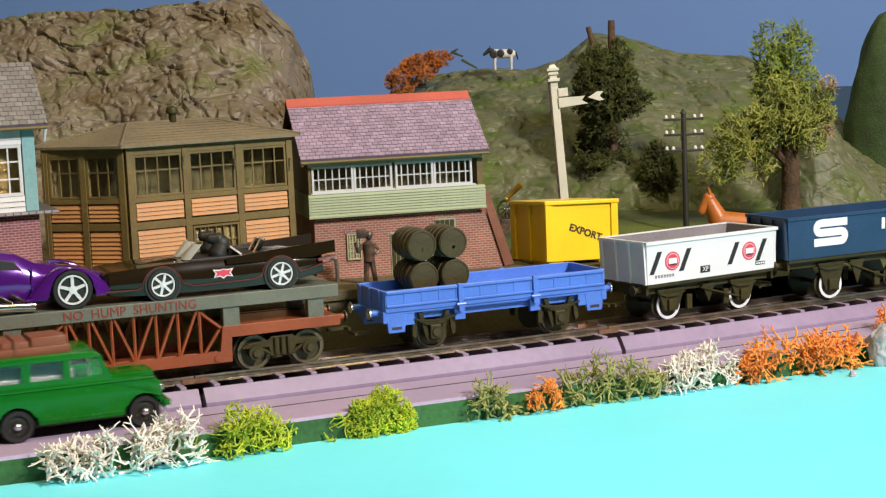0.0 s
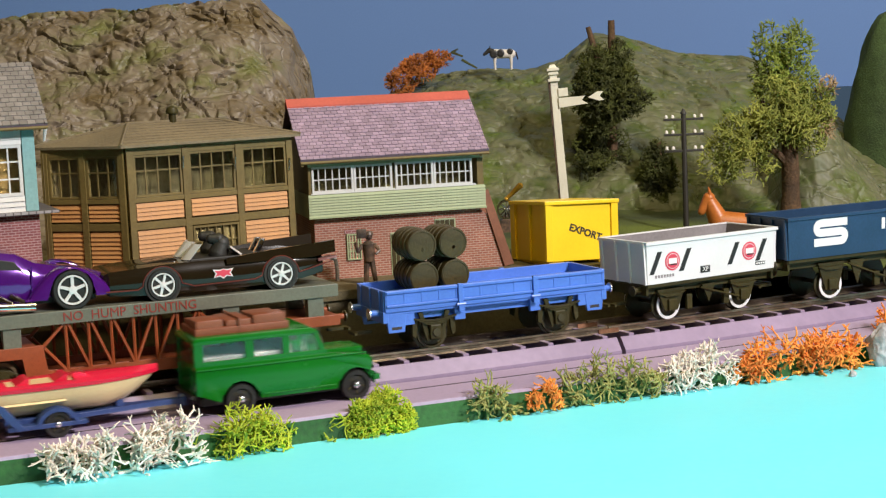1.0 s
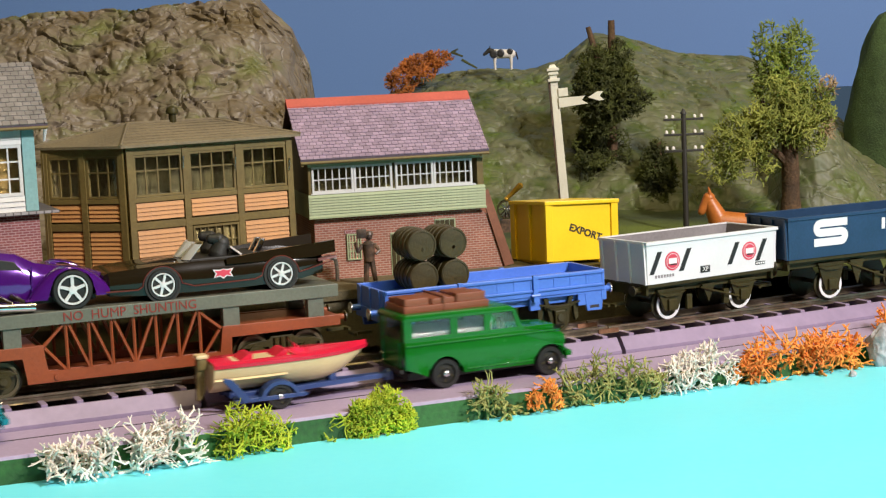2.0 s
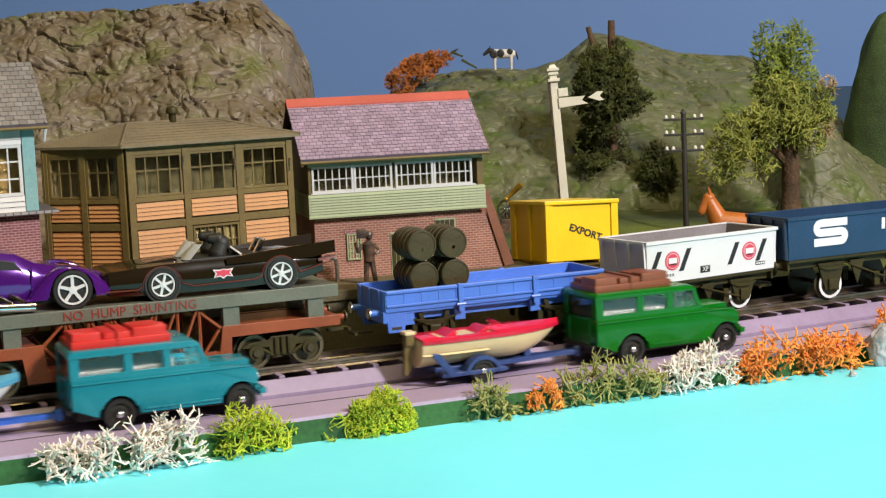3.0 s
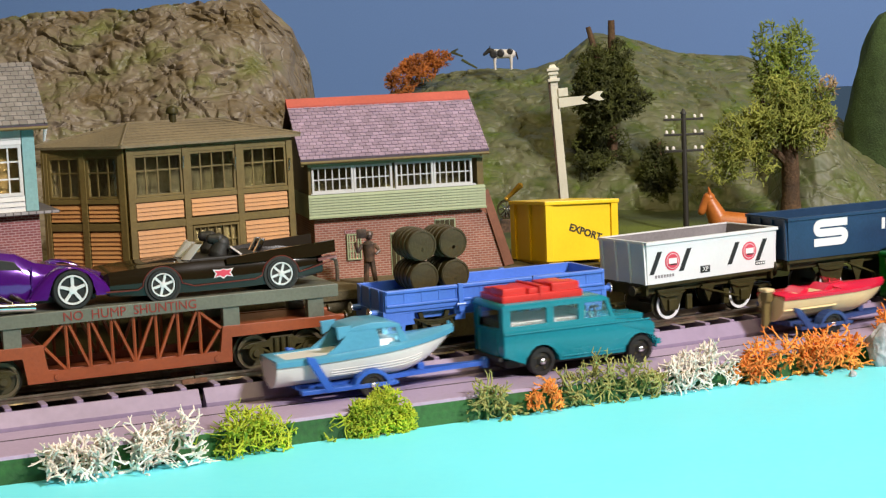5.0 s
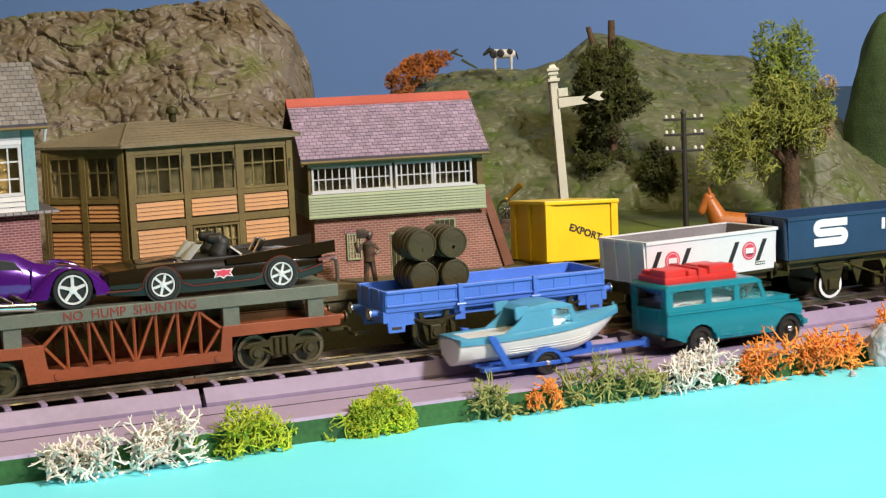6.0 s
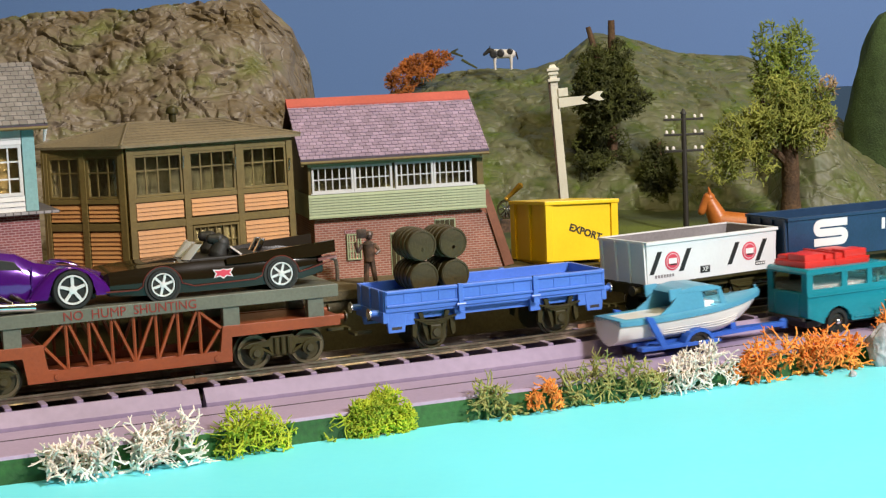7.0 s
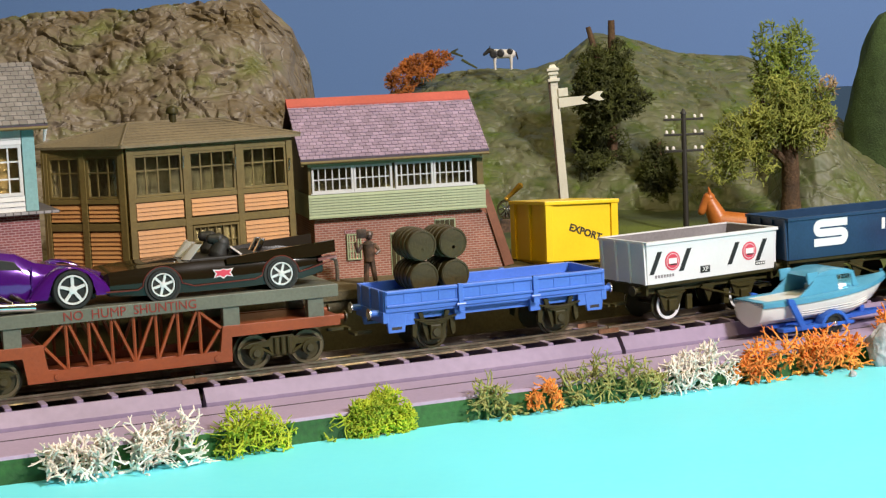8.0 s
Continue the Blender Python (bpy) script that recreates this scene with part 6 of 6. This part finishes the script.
def blue_box():
    b = thing("white_signal_box", at(30, 74, 28.3, 0), "signal box with blue-green posts, white boards and pink brick", "signal box", "signal boxes")
    L, D = 71.5, 44
    part("brick_wall", box(bmesh.new(), 0, L, 0, D, 0, 37.6), M["brick_pink"], b, "printed pink brick wall")
    part("brick_panel", box(bmesh.new(), L - 15, L - 3.5, -0.35, 0.3, 4, 28), M["brick_pink"], b)
    part("ledge", box(bmesh.new(), -4, L + 7, -3.5, D, 37.6, 38.8, 0.2), M["slate_grey"], b, "grey ledge")
    part("corner_post", box(bmesh.new(), L - 4.6, L, -0.6, 2, 38.8, 70, 0.15), M["teal_post"], b, "blue-green corner post")
    part("side_wall", box(bmesh.new(), L - 1.2, L - 0.2, 2, D, 38.8, 70), M["brown_frame"], b)
    part("rear_wall", box(bmesh.new(), 0, L - 1.2, D - 2, D, 38.8, 70), M["brown_frame"], b)
    boards(b, Matrix(), 0, L - 4.8, 38.8, 44.6, 1.9, M["white_paint"])
    boards(b, Matrix(), 0, L - 4.8, 63.6, 69.4, 1.9, M["white_paint"])
    part("curtain", box(bmesh.new(), 1, L - 4, 6, 6.4, 44, 64), M["curtain"], b, "tan curtain behind the window")
    for x0, x1 in ((L - 24.5, L - 5), (L - 44.5, L - 25), (L - 65, L - 45)):
        pane_window(b, Matrix(), x0, x1, 44.6, 63.6, 4, 3, 0.6, 1.2, M["white_paint"])
    ex0, ex1, rz, ez, ry = -6, L + 4.6, 92.4, 69.8, 23.0
    for y0 in (-4.5, D + 5):
        bm = bmesh.new()
        loft(bm, [[(ex0, y0, ez), (ex0, ry, rz), (ex0, ry, rz + 1.0), (ex0, y0, ez + 1.0)], [(ex1, y0, ez), (ex1, ry, rz), (ex1, ry, rz + 1.0), (ex1, y0, ez + 1.0)]])
        part("roof_slope", bm, M["slate_gap"], b, "grey slate roof slope")
        slates(b, ex0, ex1, y0, ez + 1.0, ry, rz + 1.0, 3.0, 14, M["slate_piece_grey"], 5)
    part("gable", prism(bmesh.new(), [(0, 70), (D, 70), (ry, 91)], L - 1.4, L - 0.4, "x"), M["teal_post"], b)
    part("gutter", tube(bmesh.new(), (ex0, -4.7, 69.4), (ex1, -4.7, 69.4), 0.6, None, 8), M["brown_frame"], b)
    part("gutter_hook", tube(bmesh.new(), (ex1 - 1.0, -4.5, 68.8), (ex1 - 1.4, -3.0, 64.5), 0.7, 0.5, 8), M["white_paint"], b)
    return b


timber_box()
brick_box()
blue_box()


# ---- lichen, bushes and trees ----
def sprig_mesh(name, starts, inside, rng, r, step, levels, spread, fork=2, droop=0.0):
    """Forked, stubby twigs grown from starts (point, direction) while inside(p) holds."""
    V, F = [], []

    def twig(p, q, r1, r2, tip):
        d = (q - p).normalized()
        a = d.orthogonal().normalized()
        c = d.cross(a)
        i = len(V)
        for base, rad in ((p, r1), (q, r2)):
            for k in range(4):
                t = math.pi / 2 * k
                V.append(base + (a * math.cos(t) + c * math.sin(t)) * rad)
        for k in range(4):
            F.append((i + k, i + (k + 1) % 4, i + 4 + (k + 1) % 4, i + 4 + k))
        if tip:
            F.append((i + 4, i + 5, i + 6, i + 7))

    stack = [(Vector(p), Vector(d).normalized(), 0) for p, d in starts]
    while stack and len(F) < 110000:
        p, d, lv = stack.pop()
        rr = r * (1 - 0.055 * lv)
        d = (d + Vector((rng.uniform(-1, 1), rng.uniform(-1, 1), rng.uniform(-1, 1) - droop)) * 0.56).normalized()
        q = p + d * step * rng.uniform(0.5, 1.1)
        last = lv >= levels or not inside(q)
        twig(p, q, rr, rr * (0.75 if last else 0.92), last)
        if last:
            continue
        if rng.random() > 0.46:
            stack.append((q, d, lv + 1))
            continue
        for _ in range(fork):
            nd = (d + Vector((rng.uniform(-1, 1), rng.uniform(-1, 1), rng.uniform(-0.8, 1.0) - droop)) * spread).normalized()
            stack.append((q, nd, lv + 1))
    me = bpy.data.meshes.new(name)
    me.from_pydata([v * MM for v in V], [], F)
    me.update()
    return me


def dome(rx, ry, h, seed, z0=-2):
    def inside(p):
        k = 0.95 + 0.75 * noise.noise(Vector((p.x * 0.14 + seed * 7, p.y * 0.14, p.z * 0.14)))
        return (p.x / rx) ** 2 + (p.y / ry) ** 2 + (max(0, p.z) / h) ** 2 < k and p.z > z0
    return inside


def lichen(x, y, z, rx, ry, h, material, seed, label, rz=0, r=0.55, step=3.0, n=34, levels=5):
    rng = random.Random(seed)
    starts = []
    for _ in range(n):
        a, k = rng.uniform(0, 2 * math.pi), math.sqrt(rng.random())
        p = Vector((rx * 0.85 * k * math.cos(a), ry * 0.85 * k * math.sin(a), rng.uniform(0, h * 0.45) * (1 - k * 0.6)))
        starts.append((p, Vector((p.x / rx, p.y / ry - 0.2, rng.uniform(0.1, 1.2)))))
    me = sprig_mesh("lichen_clump", starts, dome(rx, ry, h, seed), rng, r * 1.04, step * 0.68, levels + 6, 1.05)
    me.materials.append(material)
    ob = new("lichen_clump", me)
    ob.matrix_basis = at(x, y, z, rz)
    return tagged(ob, label, "lichen bush", "lichen along the bank")


Z0 = -9.4
lichen(90, -34.0, Z0, 16, 7, 15, M["lichen_white"], 1, "bleached white lichen clump at the water's edge", n=17, r=0.6)
lichen(105, -35.0, Z0, 16, 7, 18, M["lichen_white"], 17, "bleached white lichen clump with pink tips at the water's edge", n=17, r=0.6)
lichen(120, -33.0, Z0, 14, 7, 23, M["lichen_white"], 2, "tall bleached white lichen clump at the water's edge", n=17, r=0.6)
lichen(146, -31.5, Z0, 17, 7, 18, M["lichen_lime"], 3, "sprawling lime green lichen clump at the water's edge", n=34, r=0.45, step=2.6)
lichen(193.5, -29.0, Z0, 11, 6, 17, M["lichen_lime"], 4, "dense domed lime green lichen clump", n=85, r=0.45, step=2.3)
lichen(181, -30.0, Z0, 9, 4, 9, M["lichen_lime"], 14, "low lime green lichen sprig beside the dome", n=12, r=0.42, step=2.2)
lichen(236, -30.0, Z0, 14, 6, 16, M["lichen_olive"], 5, "olive green lichen clump at the water's edge", r=0.48, n=22, step=2.8)
lichen(255, -31.0, Z0, 8, 5, 15, M["lichen_orange"], 6, "small orange lichen clump between green ones", r=0.45, n=23, step=2.3)
lichen(275, -27.5, Z0, 16, 6, 23, M["lichen_olive"], 7, "tall olive green lichen clump at the water's edge", r=0.48, n=27, step=2.8)
lichen(292, -31.0, Z0, 14, 6, 17, M["lichen_olive"], 8, "olive green lichen clump beside white lichen", r=0.48, n=22, step=2.8)
lichen(314, -30.0, Z0, 14, 6, 15, M["lichen_white"], 9, "low bleached white lichen clump beside green lichen", n=23, r=0.5)
lichen(328, -27.0, Z0, 14, 6, 21, M["lichen_white"], 19, "bleached white lichen clump beside orange lichen", n=23, r=0.55)
lichen(353, -28.0, Z0, 19, 7, 19, M["lichen_orange"], 10, "orange lichen clump at the water's edge", n=19, r=0.6)
lichen(381, -26.0, Z0, 19, 8, 20, M["lichen_orange"], 25, "tall orange lichen clump at the water's edge", n=22, r=0.6)
lichen(425, -9.0, Z0, 10, 7, 30, M["lichen_orange"], 12, "orange lichen clump beside a grey stone", n=29, r=0.6)


def pebble(name, x, y, z, rx, ry, rz_, label, seed, material):
    bm = bmesh.new()
    bmesh.ops.create_icosphere(bm, subdivisions=4, radius=1)
    for v in bm.verts:
        n_ = noise.noise(v.co * 1.6 + Vector((seed, 0, 0))) * 0.25 + noise.noise(v.co * 5 + Vector((0, seed, 0))) * 0.09 + noise.noise(v.co * 14) * 0.035
        v.co = Vector((v.co.x * rx, v.co.y * ry, v.co.z * rz_)) * (1 + n_)
    ob = link_mesh(name, bm, material, smooth=True)
    ob.matrix_basis = at(x, y, z)
    return tagged(ob, label, "stone")


pebble("stone", 403, -29, -3.3, 6.2, 5, 9.5, "rough silvery grey stone at the water's edge", 3, M["stone"])
pebble("pebble", 380, -41, -8.6, 1.5, 1.3, 1.5, "small pale pebble on the turquoise sheet", 8, M["stone"])


def bg(u, v, z, rz=0):
    return BG @ at(u, v, z + rise(-546 - 0.395 * u + 0.919 * v), rz)


def trunk_mesh(bm, pts, seg=10, seed=0):
    """Tapered, knobbly stem through (x, y, z, radius)."""
    rings = []
    for x, y, z, r in pts:
        rings.append([(x + r * math.cos(2 * math.pi * i / seg) * (1 + 0.22 * noise.noise(Vector((i * 1.7, z * 0.2, seed)))), y + r * math.sin(2 * math.pi * i / seg) * (1 + 0.22 * noise.noise(Vector((i * 1.3, z * 0.2, seed + 5)))), z) for i in range(seg)])
    return loft(bm, rings)


def crown(parent, name, blobs, material, seed, r, step, n, levels=5, label=""):
    """Lichen foliage: twigs that fill several uneven lobes (x, y, z, radius across, radius up)."""
    rng = random.Random(seed)
    starts = []
    for bx, by, bz, br, bh in blobs:
        for _ in range(int(n * br * bh / 100)):
            d = Vector((rng.gauss(0, 1), rng.gauss(0, 1), rng.gauss(0, 1))).normalized()
            k = rng.random() ** 0.5 * 0.95
            p = Vector((bx + d.x * br * k, by + d.y * br * k, bz + d.z * bh * k))
            starts.append((p, d + Vector((0, -0.2, 0.2))))

    def inside(p):
        for bx, by, bz, br, bh in blobs:
            k = 1 + 0.3 * noise.noise(p * 0.12 + Vector((seed, 0, 0)))
            if ((p.x - bx) / br) ** 2 + ((p.y - by) / br) ** 2 + ((p.z - bz) / bh) ** 2 < k:
                return True
        return False
    me = sprig_mesh(name, starts, inside, rng, r, step * 0.8, levels + 3, 0.95)
    me.materials.append(material)
    ob = new(name, me)
    ob.parent = parent
    return tagged(ob, label)


def big_tree():
    t = thing("lichen_tree", bg(185, 894, 18), "model tree with brown trunk and dusty green lichen foliage", "tree", "trees")
    bm = trunk_mesh(bmesh.new(), [(0, 0, -5, 7.0), (0, 0, 10, 5.0), (0.5, 0, 22, 4.8), (0, 0, 36, 4.4), (-1, 0, 50, 3.6), (-2, 0, 68, 2.4), (-1, 0, 88, 1.2)], 12, 2)
    part("trunk", bm, M["bark"], t, "rough brown bark", smooth=True)
    for pts in ([(0, 0, 26, 2.4), (-8, -2, 34, 2.0), (-18, -3, 40, 1.5), (-30, -4, 42, 0.9)], [(0, 0, 38, 2.2), (-8, 2, 48, 1.8), (-14, 2, 60, 1.8), (-17, 2, 70, 1.4)], [(0, 0, 36, 2.0), (8, -2, 46, 1.5), (14, -2, 56, 1.0)]):
        bm = bmesh.new()
        for a, b in zip(pts, pts[1:]):
            tube(bm, a[:3], b[:3], a[3], b[3], 8)
        part("limb", bm, M["bark"], t)
    crown(t, "crown_top", [(3, -2, 89, 11, 15), (-11, -2, 91, 9, 13), (-10, 0, 76, 11, 10), (5, 0, 74, 12, 10)], M["lichen_tree_top"], 21, 0.38, 2.5, 44, 4, "fresh green lichen foliage")
    crown(t, "crown", [(2, -3, 52, 19, 16), (-5, -3, 67, 16, 11), (-12, -5, 50, 16, 13), (-28, -4, 40, 17, 16), (-37, -5, 30, 13, 12), (-18, -5, 26, 11, 9), (14, -3, 58, 11, 15), (10, -2, 40, 10, 10)], M["lichen_tree"], 22, 0.42, 2.7, 30, 4, "dusty green lichen foliage")
    crown(t, "crown_edge", [(20, -2, 66, 6, 8), (18, -2, 46, 6, 9)], M["lichen_fade"], 23, 0.35, 2.2, 70, 4, "faded pinkish lichen")
    return t


def dark_tree(u, v, z, h, w, seed, label, fork=True):
    t = thing("dark_tree", bg(u, v, z), label, "tree", "trees")
    bm = trunk_mesh(bmesh.new(), [(0, 0, 0, 4.2), (1, 0, h * 0.3, 3.2), (0, 0, h * 0.6, 2.8), (2, 0, h * 0.85, 2.4), (2.2, 0, h, 2.0)], 10, seed)
    part("trunk", bm, M["bark"], t, "rough brown bark", smooth=True)
    if fork:
        bm = bmesh.new()
        tube(bm, (0, 0, h * 0.66), (-8, -1, h * 0.85), 2.4, 1.9, 8)
        tube(bm, (-8, -1, h * 0.85), (-11.5, -1, h * 0.97), 1.9, 1.5, 8)
        part("limb", bm, M["bark"], t)
        crown(t, "crown", [(-4, -2, h * 0.72, w * 0.62, h * 0.16), (0, -4, h * 0.58, w, h * 0.12), (-6, -3, h * 0.45, w * 0.5, h * 0.1), (5, -3, h * 0.8, w * 0.4, h * 0.1), (-2, -2, h * 0.66, w * 0.8, h * 0.17)], M["dark_leaf"], seed, 0.45, 1.9, 60, 4, "dark green flocked foliage")
        crown(t, "low_twig", [(-6, -3, h * 0.3, w * 0.75, h * 0.16), (-8, -3, h * 0.12, w * 0.6, h * 0.14)], M["dark_leaf"], seed + 1, 0.4, 2.2, 34, 4)
    else:
        crown(t, "crown", [(0, 0, h * 0.45, w, h * 0.5), (-2, -3, h * 0.2, w * 1.05, h * 0.22), (2, -2, h * 0.75, w * 0.7, h * 0.28)], M["dark_leaf"], seed, 0.45, 1.9, 80, 4, "dark green flocked foliage")
    return t


big_tree()
dark_tree(97, 978, 14, 110, 25, 31, "bare-topped dark tree with forked brown trunk and dark foliage")
dark_tree(120, 955, 10, 44, 12, 33, "low dark green conifer bush behind the wagons", False)
dark_tree(84, 1000, 12, 50, 10, 35, "slim dark bush at the foot of the hill", False)


def rust_bush():
    b = thing("rust_bush", bg(-14, 1090, 84), "rust orange bush on the hill top", "bush")
    crown(b, "foliage", [(-14, 0, 4, 11, 9), (-2, 0, 11, 13, 9), (10, 0, 17, 10, 6)], M["lichen_rust"], 41, 0.4, 2.2, 95, 4)
    bm = bmesh.new()
    for a, c in (((8, 0, 14), (20, -1, 21)), ((20, -1, 21), (27, -1, 18)), ((20, -1, 21), (24, 0, 23)), ((26, 0, 16), (36, 0, 10))):
        tube(bm, a, c, 0.9, 0.6, 6)
    part("twig", bm, M["dark_leaf"], b, "dark bare twig")
    return b


rust_bush()


def conifer_hill():
    bm = bmesh.new()
    seg, n = 48, 40
    rings = []
    for j in range(n + 1):
        t = j / n
        z = -5 + 127 * t
        rr = 36 * math.cos(t * math.pi / 2) ** 0.4 * (1 - 0.14 * t)
        rings.append([((rr + 2.2 * noise.noise(Vector((math.cos(2 * math.pi * i / seg) * 3, math.sin(2 * math.pi * i / seg) * 3, z * 0.05)))) * math.cos(2 * math.pi * i / seg), (rr + 1.5 * noise.noise(Vector((i * 0.9, z * 0.3, 4)))) * math.sin(2 * math.pi * i / seg), z) for i in range(seg)])
    loft(bm, rings)
    ob = link_mesh("flocked_hill", bm, M["conifer"], smooth=True)
    ob.matrix_basis = bg(280, 1035, 3)
    return tagged(ob, "tall rounded dark green flocked hill", "hill")


conifer_hill()
hill("rock_slope", [(150, 18), (185, 24), (196, 60), (206, 78), (214, 74), (228, 52), (246, 30), (262, 14), (285, 4)], 960, 50, 30, 4, M["hill_far"], "grey and green creased rock slope beside the tree", 5.0, 0.085, 180, 120, 0.4)


def telegraph_pole():
    p = thing("telegraph_pole", bg(125, 872, 15), "black plastic telegraph pole with white insulators", "telegraph pole")
    part("pole", tube(bmesh.new(), (0, 0, -4), (0, 0, 61), 1.55, 1.3, 10), M["pole_black"], p)
    part("pole_cap", tube(bmesh.new(), (0, 0, 60.5), (0, 0, 63), 1.8, 0.4, 10), M["pole_black"], p)
    for z in (41, 49.5, 57.5):
        arm = part("cross_arm", box(bmesh.new(), -10.5, 10.5, -0.9, 0.4, z - 0.6, z + 0.6, 0.15), M["pole_black"], p)
        for x in (-9.2, -5.8, 5.8, 9.2):
            part("insulator", lathe(bmesh.new(), [(0.6, z + 0.6), (0.95, z + 0.9), (0.85, z + 1.9), (0.5, z + 2.5), (0.1, z + 2.6)], 10, "z", (x, -0.4, 0)), M["cow_white"], arm, "white insulator", smooth=True)
    return p


telegraph_pole()


def animal(name, m, coat, mane, label, s):
    a = thing(name, m, label, name)
    bm = bmesh.new()
    blob(bm, (-8 * s, 0, 15 * s), (8 * s, 0, 14.4 * s), 4.4 * s, 4.2 * s, 12)
    part("body", bm, coat, a, smooth=True)
    bm = bmesh.new()
    hx, hz_ = -14 * s, 18.5 * s
    blob(bm, (-8 * s, 0, 16 * s), (hx + 1.5 * s, 0, hz_), 3.4 * s, 2.2 * s)
    part("neck", bm, mane, a, smooth=True)
    bm = bmesh.new()
    blob(bm, (hx + 1.5 * s, 0, hz_), (hx - 3.4 * s, -1.0 * s, hz_ - 3.6 * s), 2.2 * s, 1.4 * s)
    for y in (-1.2, 1.2):
        tube(bm, (hx + 2 * s, y * s, hz_ + 1.6 * s), (hx + 2.4 * s, y * s * 1.3, hz_ + 4.2 * s), 0.8 * s, 0.2 * s, 6)
    part("head", bm, mane, a, smooth=True)
    for x in (-7.5, 7.5):
        for y in (-2.2, 2.2):
            bm = bmesh.new()
            tube(bm, (x * s, y * s, 13 * s), (x * s * 1.03, y * s, 6.5 * s), 1.9 * s, 1.2 * s, 8)
            tube(bm, (x * s * 1.03, y * s, 6.5 * s), (x * s, y * s, 0), 1.1 * s, 1.0 * s, 8)
            part("leg", bm, coat, a, smooth=True)
    bm = bmesh.new()
    tube(bm, (12 * s, 0, 16 * s), (14 * s, 0, 9 * s), 0.9 * s, 0.6 * s, 6)
    part("tail", bm, mane, a)
    return a


def resting_horse():
    a = thing("horse", bg(145, 846, 15.0, -6), "chestnut brown plastic horse lying on the grass", "horse")
    bm = bmesh.new()
    blob(bm, (-6, 0, 6.0), (12, 0, 4.6), 6.0, 5.0, 14)
    part("body", bm, M["horse"], a, smooth=True)
    bm = bmesh.new()
    blob(bm, (-7, 0, 7.5), (-11, 0, 16.5), 5.4, 3.6, 14)
    part("neck", bm, M["horse"], a, smooth=True)
    bm = bmesh.new()
    blob(bm, (-11.5, 0, 18.5), (-15.5, -1.0, 12.0), 3.3, 2.0, 14)
    for y in (-1.6, 1.6):
        tube(bm, (-11.0, y, 20.6), (-11.6, y * 1.2, 24.4), 1.1, 0.25, 8)
    part("head", bm, M["horse"], a, smooth=True)
    for x in (-6, 10):
        for y in (-4.6, 4.6):
            bm = bmesh.new()
            blob(bm, (x, y, 2.4), (x - 8, y, 1.2), 2.0, 1.2, 8)
            part("leg", bm, M["horse"], a, smooth=True)
    part("tail", tube(bmesh.new(), (16, 0, 5), (20, 0, 0.5), 1.2, 0.6, 8), M["horse"], a)
    return a


resting_horse()
cow = animal("cow", bg(39, 1088, 93, 0), M["cow_white"], M["cow_black"], "black and white plastic cow on the hill top", 0.70)
for x, z, r in ((-1.5, 10.8, 2.6), (4.6, 11.6, 2.0), (-6.0, 10.4, 2.8)):
    part("patch", lathe(bmesh.new(), [(r * 0.6, -3.25), (r, -2.9), (r * 0.9, -2.0), (r * 0.8, -1.0)], 12, "y", (x, 0, z)), M["cow_black"], cow, "black patch")


def field_gun():
    g = thing("brass_field_gun", bg(33, 880, 18, 0), "small brass field gun with spoked wheels", "toy cannon")
    part("barrel", lathe(bmesh.new(), [(0.9, -6), (1.3, -5.6), (1.3, -4.8), (1.0, -4.4), (1.5, 3), (1.8, 5.5), (0.6, 6.6)], 14, "x"), M["brass"], g, "yellow brass barrel", smooth=True).matrix_basis = at(1.5, 0, 18, 0, 0, -42)
    for y in (-3.0, 3.0):
        w = part("wheel", lathe(bmesh.new(), [(5.0, y - 0.4), (5.0, y + 0.4), (4.3, y + 0.4), (4.3, y - 0.4)], 20, "y", (-2.5, 0, 9), True), M["wheel_dark"], g)
        for i in range(8):
            a = math.pi * i / 4
            part("spoke", tube(bmesh.new(), (-2.5, y, 9), (-2.5 + 4.5 * math.cos(a), y, 9 + 4.5 * math.sin(a)), 0.3, None, 5), M["silver"], w)
    part("carriage", prism(bmesh.new(), [(-6, 2), (-3, 2), (2, 12), (0, 14)], -2, 2, "y", 0.2), M["figure"], g)
    part("mount", box(bmesh.new(), -6, 4, -4, 4, -8, 4, 0.4), M["figure"], g)
    return g


field_gun()


motions()
